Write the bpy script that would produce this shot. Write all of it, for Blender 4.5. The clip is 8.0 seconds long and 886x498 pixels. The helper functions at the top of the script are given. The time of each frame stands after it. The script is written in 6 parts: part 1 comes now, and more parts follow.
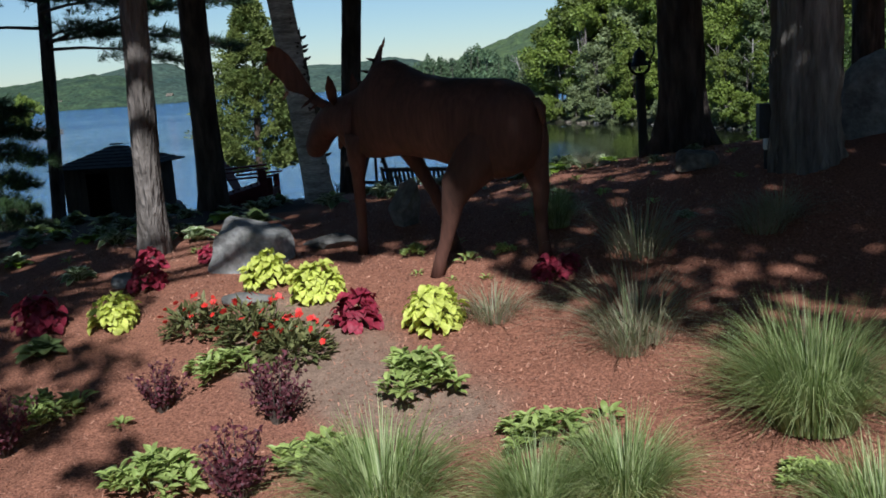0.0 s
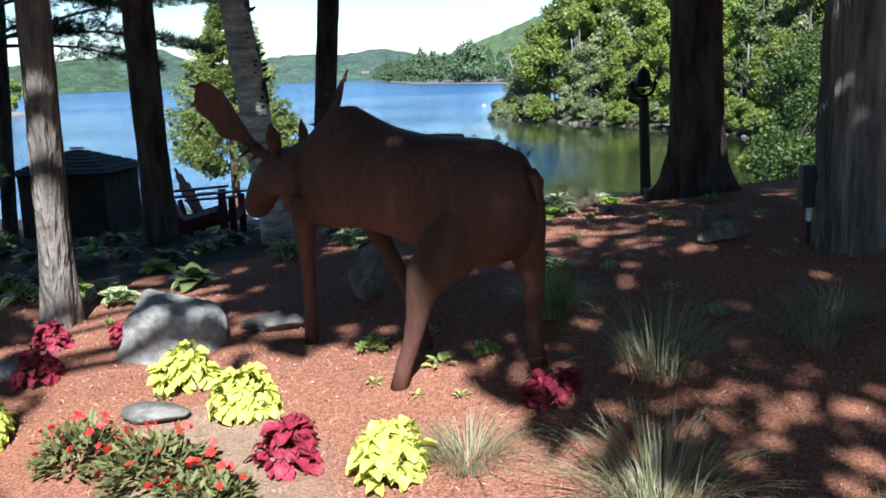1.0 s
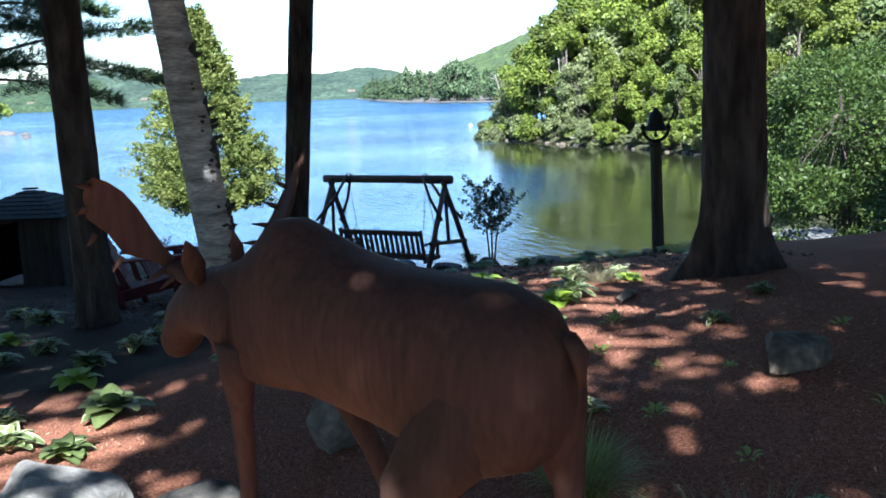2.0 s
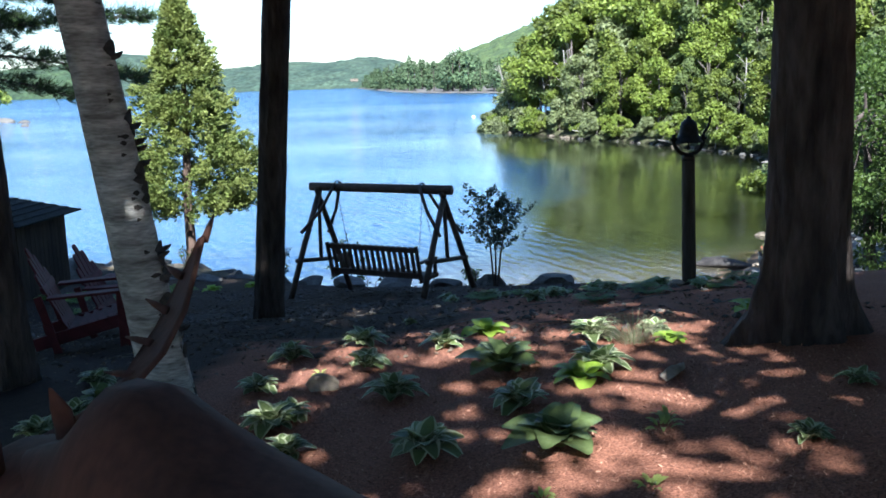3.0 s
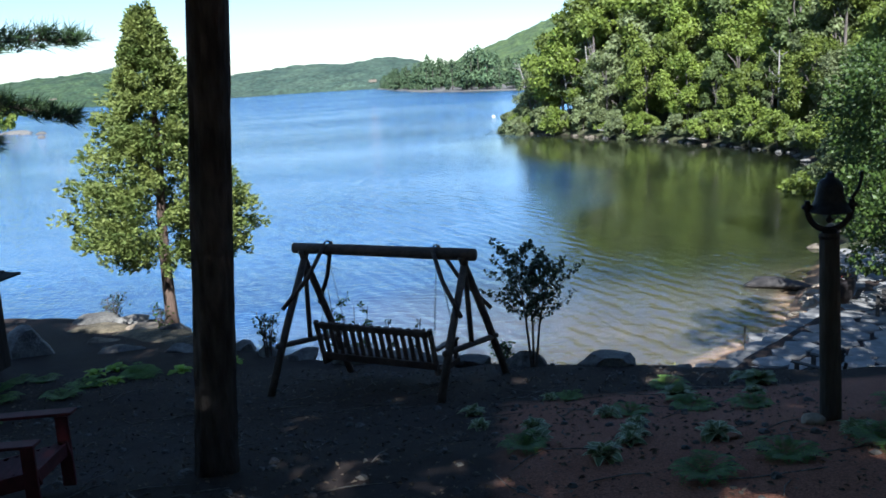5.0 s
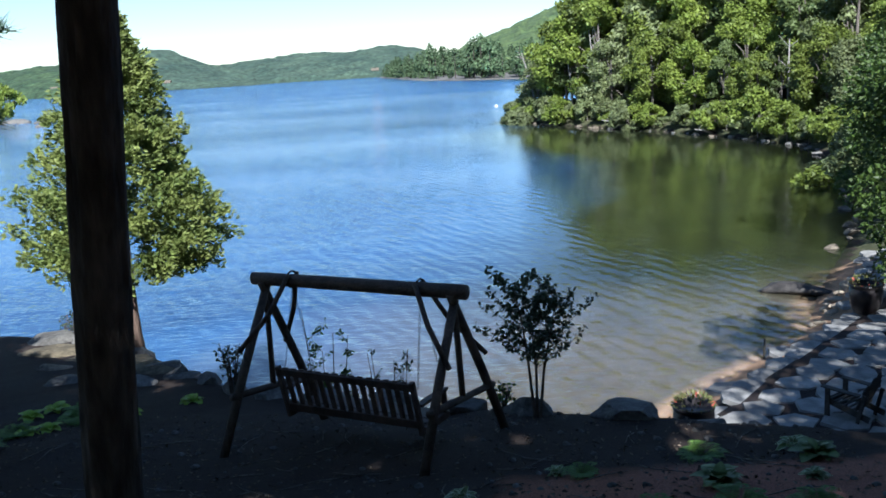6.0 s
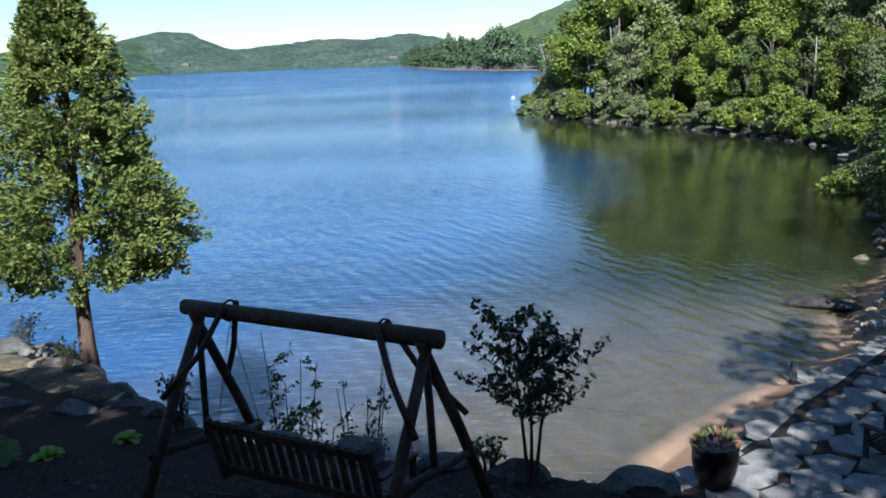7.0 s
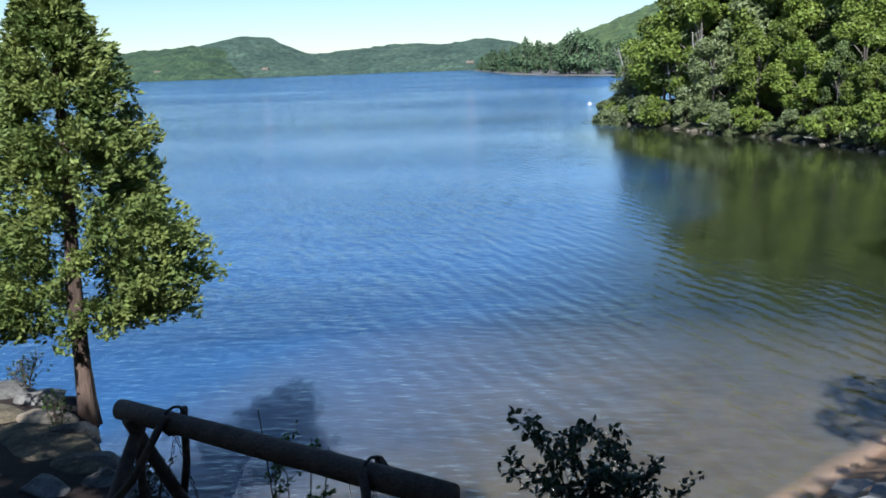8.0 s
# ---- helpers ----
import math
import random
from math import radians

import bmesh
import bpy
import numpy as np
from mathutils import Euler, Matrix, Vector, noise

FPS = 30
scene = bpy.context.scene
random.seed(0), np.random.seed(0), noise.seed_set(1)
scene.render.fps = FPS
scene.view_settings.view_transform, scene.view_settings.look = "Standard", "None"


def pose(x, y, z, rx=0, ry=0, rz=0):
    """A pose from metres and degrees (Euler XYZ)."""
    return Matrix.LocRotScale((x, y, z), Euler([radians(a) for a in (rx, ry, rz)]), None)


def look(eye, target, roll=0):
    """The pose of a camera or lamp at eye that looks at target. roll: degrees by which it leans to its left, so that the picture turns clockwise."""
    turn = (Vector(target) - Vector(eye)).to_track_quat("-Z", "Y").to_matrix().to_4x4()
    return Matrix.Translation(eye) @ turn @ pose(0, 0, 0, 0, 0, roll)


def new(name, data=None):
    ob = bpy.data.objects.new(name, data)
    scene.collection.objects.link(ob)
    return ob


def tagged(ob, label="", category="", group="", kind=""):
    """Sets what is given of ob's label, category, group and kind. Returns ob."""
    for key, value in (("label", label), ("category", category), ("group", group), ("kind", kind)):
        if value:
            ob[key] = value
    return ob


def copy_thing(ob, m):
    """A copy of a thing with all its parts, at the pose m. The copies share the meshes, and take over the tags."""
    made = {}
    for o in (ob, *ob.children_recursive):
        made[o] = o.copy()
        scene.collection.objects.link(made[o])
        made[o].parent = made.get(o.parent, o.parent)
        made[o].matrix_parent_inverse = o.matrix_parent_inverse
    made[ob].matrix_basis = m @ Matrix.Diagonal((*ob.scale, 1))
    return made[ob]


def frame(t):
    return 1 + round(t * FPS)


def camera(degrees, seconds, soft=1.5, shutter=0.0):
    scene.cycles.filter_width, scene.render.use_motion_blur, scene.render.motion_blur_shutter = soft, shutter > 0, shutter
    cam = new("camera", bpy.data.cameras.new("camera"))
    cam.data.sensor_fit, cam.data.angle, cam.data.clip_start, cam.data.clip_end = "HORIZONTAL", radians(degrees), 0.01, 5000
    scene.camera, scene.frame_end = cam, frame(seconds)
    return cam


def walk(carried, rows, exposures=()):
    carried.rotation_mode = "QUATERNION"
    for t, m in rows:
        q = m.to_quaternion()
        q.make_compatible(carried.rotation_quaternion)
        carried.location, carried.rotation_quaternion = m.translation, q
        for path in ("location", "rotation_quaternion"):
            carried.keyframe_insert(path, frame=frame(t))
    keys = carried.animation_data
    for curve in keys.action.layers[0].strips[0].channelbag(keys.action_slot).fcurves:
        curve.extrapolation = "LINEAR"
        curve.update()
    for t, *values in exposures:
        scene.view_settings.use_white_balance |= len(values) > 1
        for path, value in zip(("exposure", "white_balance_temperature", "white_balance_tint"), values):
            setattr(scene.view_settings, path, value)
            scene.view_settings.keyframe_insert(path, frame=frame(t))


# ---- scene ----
cam = camera(50.0, 8.0, soft=1.7)
PATH = [
    (0, (0.619, 1.492, 1.211), (0.507, 3.456, 0.852), -3.9),
    (0.5, (0.662, 2.192, 1.367), (0.561, 4.155, 0.996), -3.2),
    (1, (0.681, 2.905, 1.514), (0.594, 4.868, 1.14), -2.3),
    (1.5, (0.664, 3.671, 1.648), (0.595, 5.638, 1.295), -2.1),
    (2, (0.617, 4.504, 1.8), (0.56, 6.474, 1.461), -2.3),
    (3.5, (0.641, 7.005, 1.958), (0.572, 8.97, 1.592), -1.5),
    (4, (0.615, 7.829, 2.027), (0.516, 9.794, 1.665), -2.0),
    (4.5, (0.58, 8.691, 2.155), (0.476, 10.655, 1.795), -3.3),
    (6, (0.667, 11.469, 2.348), (0.551, 13.429, 1.964), -3.4),
    (6.5, (0.769, 12.441, 2.297), (0.647, 14.396, 1.89), -2.6),
    (7, (0.877, 13.409, 2.282), (0.731, 15.362, 1.879), -2.0),
    (7.5, (0.949, 14.539, 2.31), (0.736, 16.49, 1.921), -1.7),
    (8, (1.0, 15.688, 2.343), (0.7, 17.627, 1.954), -1.9),
]
STOPS = 0.75
walk(cam, [(t, look(eye, target, roll)) for t, eye, target, roll in PATH],
     exposures=[(t, STOPS + s, 5650, 8) for t, s in ((0.0, -0.45), (0.3, 0.1), (0.6, 0.48), (1.0, 0.72), (1.5, 1.0), (2.0, 1.2), (3.5, 0.95), (4.5, 0.68), (6.0, 0.48), (8.0, 0.1))])

# ---- light ----
SUN_WAY = Vector((-0.10, 1.0, -0.90)).normalized()
world = bpy.data.worlds.new("sky")
scene.world = world
world.use_nodes = True
wn = world.node_tree.nodes
sky = wn.new("ShaderNodeTexSky")
sky.sky_type = "NISHITA"
sky.sun_disc = False
sky.sun_elevation = math.asin(-SUN_WAY.z)
sky.sun_rotation = math.atan2(-SUN_WAY.x, -SUN_WAY.y)
sky.dust_density = 0.06
sky.air_density = 1.0
sky.ozone_density = 3.0
wn["Background"].inputs["Strength"].default_value = 0.063
haze = wn.new("ShaderNodeMix")
haze.data_type, haze.blend_type = "RGBA", "MULTIPLY"
haze.inputs[0].default_value = 1.0
haze.inputs[7].default_value = (0.92, 0.965, 0.985, 1.0)
world.node_tree.links.new(sky.outputs[0], haze.inputs[6])
world.node_tree.links.new(haze.outputs[2], wn["Background"].inputs["Color"])
sun_data = bpy.data.lights.new("sun", "SUN")
sun_data.energy, sun_data.angle, sun_data.color = 5.0, radians(0.6), (1.0, 0.95, 0.87)
sun = new("sun", sun_data)
sun.matrix_world = Matrix.Translation((0, -30, 40)) @ SUN_WAY.to_track_quat("-Z", "Y").to_matrix().to_4x4()


# ---- materials ----
def mat(name, c1, c2, scale=4.0, rough=0.8, metal=0.0, bump=0.3, bscale=60.0, rand=0.0, island=0.0,
        trans=0.0, grain=0.25, stretch=(1, 1, 1), spec=0.4, island_to=None, relief=0.02):
    m = bpy.data.materials.new(name)
    m.use_nodes = True
    nt = m.node_tree
    n, ln = nt.nodes, nt.links.new
    bsdf = n["Principled BSDF"]
    tc = n.new("ShaderNodeTexCoord")
    mp = n.new("ShaderNodeMapping")
    mp.inputs["Scale"].default_value = stretch
    ln(tc.outputs["Object"], mp.inputs["Vector"])
    big = n.new("ShaderNodeTexNoise")
    big.inputs["Scale"].default_value, big.inputs["Detail"].default_value = scale, 5.0
    ln(mp.outputs[0], big.inputs["Vector"])
    ramp = n.new("ShaderNodeValToRGB")
    ramp.color_ramp.elements[0].position, ramp.color_ramp.elements[1].position = 0.32, 0.68
    ramp.color_ramp.elements[0].color, ramp.color_ramp.elements[1].color = (*c1, 1), (*c2, 1)
    ln(big.outputs["Fac"], ramp.inputs[0])
    fine = n.new("ShaderNodeTexNoise")
    fine.inputs["Scale"].default_value, fine.inputs["Detail"].default_value = bscale, 4.0
    ln(mp.outputs[0], fine.inputs["Vector"])
    hsv = n.new("ShaderNodeHueSaturation")
    col = ramp.outputs[0]
    if island_to is not None:
        geo0 = n.new("ShaderNodeNewGeometry")
        mix = n.new("ShaderNodeMix")
        mix.data_type = "RGBA"
        ln(geo0.outputs["Random Per Island"], mix.inputs[0])
        ln(col, mix.inputs[6])
        mix.inputs[7].default_value = (*island_to, 1)
        col = mix.outputs[2]
    ln(col, hsv.inputs["Color"])
    val = n.new("ShaderNodeMapRange")
    val.inputs[3].default_value, val.inputs[4].default_value = 1.0 - grain, 1.0 + grain
    val.inputs[1].default_value, val.inputs[2].default_value = 0.25, 0.75
    ln(fine.outputs["Fac"], val.inputs[0])
    out = val.outputs[0]
    for amount, kind in ((rand, 0), (island, 1)):
        if amount:
            src = n.new("ShaderNodeObjectInfo").outputs["Random"] if kind == 0 else n.new("ShaderNodeNewGeometry").outputs["Random Per Island"]
            mr = n.new("ShaderNodeMapRange")
            mr.inputs[3].default_value, mr.inputs[4].default_value = 1.0 - amount, 1.0 + amount
            ln(src, mr.inputs[0])
            mul = n.new("ShaderNodeMath")
            mul.operation = "MULTIPLY"
            ln(out, mul.inputs[0])
            ln(mr.outputs[0], mul.inputs[1])
            out = mul.outputs[0]
    ln(out, hsv.inputs["Value"])
    ln(hsv.outputs[0], bsdf.inputs["Base Color"])
    bsdf.inputs["Roughness"].default_value, bsdf.inputs["Metallic"].default_value = rough, metal
    bsdf.inputs["Specular IOR Level"].default_value = spec
    if bump:
        b = n.new("ShaderNodeBump")
        b.inputs["Strength"].default_value, b.inputs["Distance"].default_value = bump, relief
        ln(fine.outputs["Fac"], b.inputs["Height"])
        ln(b.outputs[0], bsdf.inputs["Normal"])
    if trans:
        tr = n.new("ShaderNodeBsdfTranslucent")
        ln(hsv.outputs[0], tr.inputs["Color"])
        mx = n.new("ShaderNodeMixShader")
        mx.inputs[0].default_value = trans
        ln(bsdf.outputs[0], mx.inputs[1])
        ln(tr.outputs[0], mx.inputs[2])
        ln(mx.outputs[0], n["Material Output"].inputs["Surface"])
    return m


BARK_PINE = mat("pine bark", (0.028, 0.022, 0.020), (0.10, 0.078, 0.068), 6, 0.95, bump=1.0, bscale=17, grain=0.5, stretch=(1, 1, 0.25), relief=0.07)
BARK_GREY = mat("grey bark", (0.09, 0.075, 0.065), (0.22, 0.19, 0.17), 7, 0.95, bump=1.0, bscale=30, grain=0.4, stretch=(1, 1, 0.22), relief=0.07)
BARK_SNAG = mat("weathered bark", (0.08, 0.07, 0.062), (0.26, 0.235, 0.21), 5, 0.95, bump=1.0, bscale=22, grain=0.5, stretch=(1, 1, 0.15), relief=0.07)
BARK_CEDAR = mat("cedar bark", (0.05, 0.033, 0.026), (0.13, 0.088, 0.068), 8, 0.95, bump=0.9, bscale=40, grain=0.4, stretch=(1, 1, 0.12))
BIRCH = mat("birch bark", (0.20, 0.19, 0.17), (0.60, 0.58, 0.54), 4, 0.78, bump=0.7, bscale=22, grain=0.45, stretch=(0.7, 0.7, 3.4))
DEADWOOD = mat("bleached dead wood", (0.16, 0.15, 0.135), (0.32, 0.30, 0.27), 5, 0.85, bump=0.4, bscale=30, grain=0.25)
BIRCH_DARK = mat("birch scar", (0.035, 0.03, 0.028), (0.09, 0.08, 0.07), 20, 0.95, bump=0.8, bscale=60)
TWIG = mat("twig bark", (0.06, 0.045, 0.035), (0.13, 0.10, 0.08), 12, 0.9, bump=0.4, bscale=80)
RUST = mat("rusted steel", (0.054, 0.0245, 0.017), (0.110, 0.047, 0.033), 3.4, 0.8, metal=0.0, bump=0.08, bscale=40, grain=0.28, stretch=(1, 1, 0.14))
LOG = mat("stained log", (0.05, 0.035, 0.027), (0.115, 0.082, 0.062), 6, 0.75, bump=0.5, bscale=50, grain=0.35, stretch=(1, 1, 1))
BENCH = mat("stained bench wood", (0.05, 0.033, 0.026), (0.11, 0.075, 0.06), 8, 0.7, bump=0.3, bscale=60, grain=0.3)
RED_WOOD = mat("dark red painted wood", (0.07, 0.010, 0.015), (0.125, 0.022, 0.029), 9, 0.72, bump=0.2, bscale=70, grain=0.25)
SHED_WALL = mat("shed boards", (0.028, 0.021, 0.016), (0.066, 0.046, 0.034), 5, 0.9, bump=0.4, bscale=40, stretch=(1, 1, 0.2), rand=0.2)
SHINGLE = mat("dark shingle", (0.013, 0.016, 0.015), (0.032, 0.036, 0.034), 12, 0.95, bump=0.6, bscale=90, rand=0.25)
IRON = mat("black iron", (0.018, 0.018, 0.019), (0.04, 0.038, 0.036), 14, 0.55, metal=0.7, bump=0.2, bscale=60)
POST = mat("bell post wood", (0.035, 0.031, 0.026), (0.08, 0.072, 0.06), 5, 0.9, bump=0.5, bscale=45, stretch=(1, 1, 0.15))
ROCK = mat("granite", (0.10, 0.098, 0.093), (0.28, 0.272, 0.255), 5, 0.9, bump=0.7, bscale=26, grain=0.3)
ROCK_MID = mat("weathered granite", (0.066, 0.053, 0.040), (0.205, 0.172, 0.132), 6, 0.9, bump=0.9, bscale=22, grain=0.4)
ROCK_LIGHT = mat("light grey granite", (0.15, 0.146, 0.14), (0.40, 0.39, 0.37), 5, 0.9, bump=0.8, bscale=24, grain=0.35)
# brown mossy rock, darkened in colour for the shade on the bank ledge
ROCK_MOSS_SHADE = mat("shade-darkened mossy brown rock", (0.045, 0.038, 0.025), (0.15, 0.122, 0.08), 5, 0.95, bump=0.9, bscale=24, grain=0.45)
ROCK_WET = mat("wet dark rock", (0.018, 0.016, 0.015), (0.055, 0.048, 0.044), 5, 0.6, bump=0.9, bscale=20, grain=0.4)
DARK_WOOD = mat("dark weathered wood", (0.025, 0.024, 0.022), (0.06, 0.056, 0.05), 8, 0.8, bump=0.3, bscale=60, grain=0.3)
ROCK_DARK = mat("dark fieldstone", (0.07, 0.066, 0.062), (0.18, 0.17, 0.155), 4, 0.92, bump=0.8, bscale=24, grain=0.35, rand=0.25)
ROCK_PALE = mat("pale limestone", (0.20, 0.155, 0.11), (0.40, 0.335, 0.26), 4, 0.9, bump=0.6, bscale=26, grain=0.2)
FLAG = mat("flagstone", (0.13, 0.128, 0.124), (0.29, 0.28, 0.265), 2.5, 0.85, bump=0.4, bscale=30, grain=0.2, rand=0.2)
CERAMIC = mat("dark glazed pot", (0.008, 0.007, 0.008), (0.02, 0.016, 0.017), 6, 0.35, bump=0.1, bscale=40)
BOX_DARK = mat("black plastic box", (0.015, 0.015, 0.016), (0.03, 0.03, 0.032), 9, 0.6, bump=0.1)
WHITE = mat("white painted plate", (0.5, 0.5, 0.5), (0.65, 0.65, 0.64), 9, 0.6, bump=0.1, grain=0.08)
HOSTA = mat("hosta leaf", (0.115, 0.165, 0.058), (0.205, 0.27, 0.10), 9, 0.45, bump=0.3, bscale=50, rand=0.3, trans=0.3, grain=0.12)
HOSTA_RIM = mat("hosta cream margin", (0.46, 0.52, 0.30), (0.62, 0.66, 0.44), 9, 0.5, bump=0.2, bscale=50, rand=0.15, trans=0.3, grain=0.1)
HOSTA_LIME = mat("lime hosta leaf", (0.22, 0.36, 0.035), (0.36, 0.50, 0.07), 9, 0.45, bump=0.3, bscale=50, rand=0.2, trans=0.3, grain=0.12)
HOSTA_GREEN = mat("green leaf", (0.25, 0.33, 0.085), (0.42, 0.49, 0.16), 9, 0.5, bump=0.0, bscale=50, rand=0.15, island=0.3, trans=0.3, grain=0.15)
COLEUS_LIME = mat("lime coleus leaf", (0.52, 0.58, 0.09), (0.72, 0.74, 0.19), 14, 0.5, bump=0.4, bscale=60, rand=0.18, trans=0.3, grain=0.12)
COLEUS_RED = mat("crimson coleus leaf", (0.20, 0.016, 0.035), (0.40, 0.045, 0.08), 14, 0.5, bump=0.4, bscale=60, rand=0.3, trans=0.25, grain=0.15)
PETAL = mat("scarlet petal", (0.62, 0.022, 0.018), (0.80, 0.06, 0.045), 20, 0.5, bump=0.1, rand=0.15, trans=0.3, grain=0.08)
BRONZE_LEAF = mat("bronze green leaf", (0.085, 0.105, 0.036), (0.22, 0.21, 0.085), 14, 0.5, bump=0.3, island=0.35, trans=0.25)
BARBERRY = mat("barberry leaf", (0.07, 0.018, 0.028), (0.16, 0.045, 0.055), 20, 0.55, bump=0.2, island=0.4, trans=0.25)
LITTER = mat("dead leaf", (0.035, 0.023, 0.016), (0.095, 0.065, 0.045), 8, 0.9, bump=0.1, island=0.45, island_to=(0.12, 0.095, 0.07))
GRASS = mat("grass blade", (0.17, 0.27, 0.055), (0.32, 0.43, 0.12), 6, 0.5, bump=0.0, island=0.4, trans=0.5, island_to=(0.42, 0.46, 0.24))
GRASS_DRY = mat("dry grass blade", (0.34, 0.29, 0.20), (0.52, 0.45, 0.32), 6, 0.6, bump=0.0, island=0.3, trans=0.3, island_to=(0.16, 0.20, 0.09))
FERN = mat("fern frond", (0.085, 0.165, 0.03), (0.155, 0.275, 0.055), 12, 0.55, bump=0.0, island=0.35, trans=0.3)
NEEDLE = mat("pine needles", (0.03, 0.06, 0.022), (0.07, 0.12, 0.04), 8, 0.55, bump=0.0, island=0.5, trans=0.15)
CEDAR = mat("cedar spray", (0.085, 0.13, 0.03), (0.25, 0.285, 0.08), 2.2, 0.6, bump=0.0, island=0.32, trans=0.3)
LEAF = mat("broad leaf", (0.05, 0.115, 0.02), (0.115, 0.20, 0.035), 2, 0.5, bump=0.0, island=0.4, trans=0.3, rand=0.2)
# darker copy of the broad leaf, for shading crowns and trees coloured as shaded
LEAF_SHADE = mat("shade canopy leaf", (0.035, 0.066, 0.013), (0.075, 0.115, 0.022), 2, 0.5, bump=0.0, island=0.4, trans=0.3)
WOODS = [mat("woods leaf " + w, a, b, 0.25, 0.55, bump=0.0, island=0.35, trans=0.35, rand=0.28) for w, a, b in (
    ("mid", (0.10, 0.138, 0.022), (0.195, 0.24, 0.045)), ("bright", (0.112, 0.16, 0.024), (0.21, 0.26, 0.046)),
    ("dull", (0.07, 0.10, 0.03), (0.135, 0.175, 0.058)), ("silver", (0.12, 0.148, 0.058), (0.205, 0.235, 0.105)))]
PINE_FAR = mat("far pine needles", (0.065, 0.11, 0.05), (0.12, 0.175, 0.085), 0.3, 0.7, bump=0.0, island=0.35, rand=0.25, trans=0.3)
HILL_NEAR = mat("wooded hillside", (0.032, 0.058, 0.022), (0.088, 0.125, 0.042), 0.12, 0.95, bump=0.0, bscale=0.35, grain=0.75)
# distance haze is put into the colour: the farther ridges are paler and bluer
HILL_LOW = mat("dark far forest with haze tint", (0.017, 0.036, 0.020), (0.046, 0.076, 0.034), 0.08, 0.95, bump=0.0, bscale=0.4, grain=0.65)
HILL_HAZE = mat("far forest with haze tint", (0.025, 0.047, 0.036), (0.053, 0.083, 0.057), 0.05, 0.95, bump=0.0, bscale=0.3, grain=0.6)
SHRUB_LEAF = mat("young tree leaf", (0.025, 0.045, 0.025), (0.055, 0.085, 0.042), 6, 0.45, bump=0.0, island=0.4, trans=0.25)
CHIP = mat("mulch chip", (0.16, 0.06, 0.038), (0.42, 0.20, 0.135), 8, 0.95, bump=0.2, bscale=90, island=0.55, island_to=(0.37, 0.20, 0.135))
FLOWER_PINK = mat("coral petal", (0.5, 0.09, 0.07), (0.6, 0.16, 0.12), 20, 0.5, bump=0.1, rand=0.2, trans=0.2)
COTTAGE = mat("cottage wall", (0.25, 0.22, 0.18), (0.36, 0.33, 0.28), 2, 0.9, bump=0.0)


def ground_material():
    m = bpy.data.materials.new("garden ground")
    m.use_nodes = True
    n, ln = m.node_tree.nodes, m.node_tree.links.new
    bsdf = n["Principled BSDF"]
    tc = n.new("ShaderNodeTexCoord")

    def noise_at(scale, detail=6.0):
        t = n.new("ShaderNodeTexNoise")
        t.inputs["Scale"].default_value, t.inputs["Detail"].default_value = scale, detail
        ln(tc.outputs["Object"], t.inputs["Vector"])
        return t.outputs["Fac"]

    def ramp(fac, a, b, lo=0.3, hi=0.7):
        r = n.new("ShaderNodeValToRGB")
        r.color_ramp.elements[0].position, r.color_ramp.elements[1].position = lo, hi
        r.color_ramp.elements[0].color, r.color_ramp.elements[1].color = (*a, 1), (*b, 1)
        ln(fac, r.inputs[0])
        return r.outputs[0]

    def mix(fac, a, b):
        x = n.new("ShaderNodeMix")
        x.data_type = "RGBA"
        ln(fac, x.inputs[0])
        ln(a, x.inputs[6])
        ln(b, x.inputs[7])
        return x.outputs[2]

    def mask(name, wobble=0.55, scale=2.2, lo=0.35, hi=0.65):
        a = n.new("ShaderNodeAttribute")
        a.attribute_name = name
        ad = n.new("ShaderNodeMath")
        ad.operation = "MULTIPLY_ADD"
        ln(noise_at(scale), ad.inputs[0])
        ad.inputs[1].default_value = wobble
        sb = n.new("ShaderNodeMath")
        sb.operation = "SUBTRACT"
        ln(a.outputs["Fac"], sb.inputs[0])
        sb.inputs[1].default_value = wobble / 2
        ln(sb.outputs[0], ad.inputs[2])
        mr = n.new("ShaderNodeMapRange")
        mr.inputs[1].default_value, mr.inputs[2].default_value = lo, hi
        ln(ad.outputs[0], mr.inputs[0])
        return mr.outputs[0]

    fine, mid, wide = noise_at(75), noise_at(14), noise_at(1.4)
    mulch = mix(wide, ramp(noise_at(110), (0.075, 0.028, 0.018), (0.48, 0.22, 0.14), 0.33, 0.67), ramp(noise_at(52), (0.085, 0.032, 0.020), (0.40, 0.175, 0.11), 0.33, 0.67))
    # bare soil, its colour lowered further to hold the trees' deep shade
    dirt_shade = mix(wide, ramp(fine, (0.013, 0.009, 0.0075), (0.060, 0.042, 0.034)), ramp(mid, (0.014, 0.010, 0.008), (0.044, 0.031, 0.026)))
    path = mix(wide, ramp(noise_at(110), (0.11, 0.070, 0.048), (0.42, 0.285, 0.205)), ramp(mid, (0.15, 0.098, 0.068), (0.34, 0.23, 0.165)))
    sand = mix(mid, ramp(fine, (0.25, 0.145, 0.085), (0.38, 0.24, 0.145)), ramp(wide, (0.25, 0.15, 0.09), (0.35, 0.225, 0.14)))
    bed = mix(mid, ramp(wide, (0.06, 0.048, 0.034), (0.105, 0.083, 0.056)), ramp(noise_at(0.35), (0.055, 0.044, 0.031), (0.10, 0.08, 0.056)))
    # blue light scattered in deep water, painted onto the bed
    deep_scatter = ramp(noise_at(0.1), (0.015, 0.064, 0.17), (0.021, 0.078, 0.195))
    forest = ramp(noise_at(3.0), (0.04, 0.05, 0.022), (0.09, 0.085, 0.045))
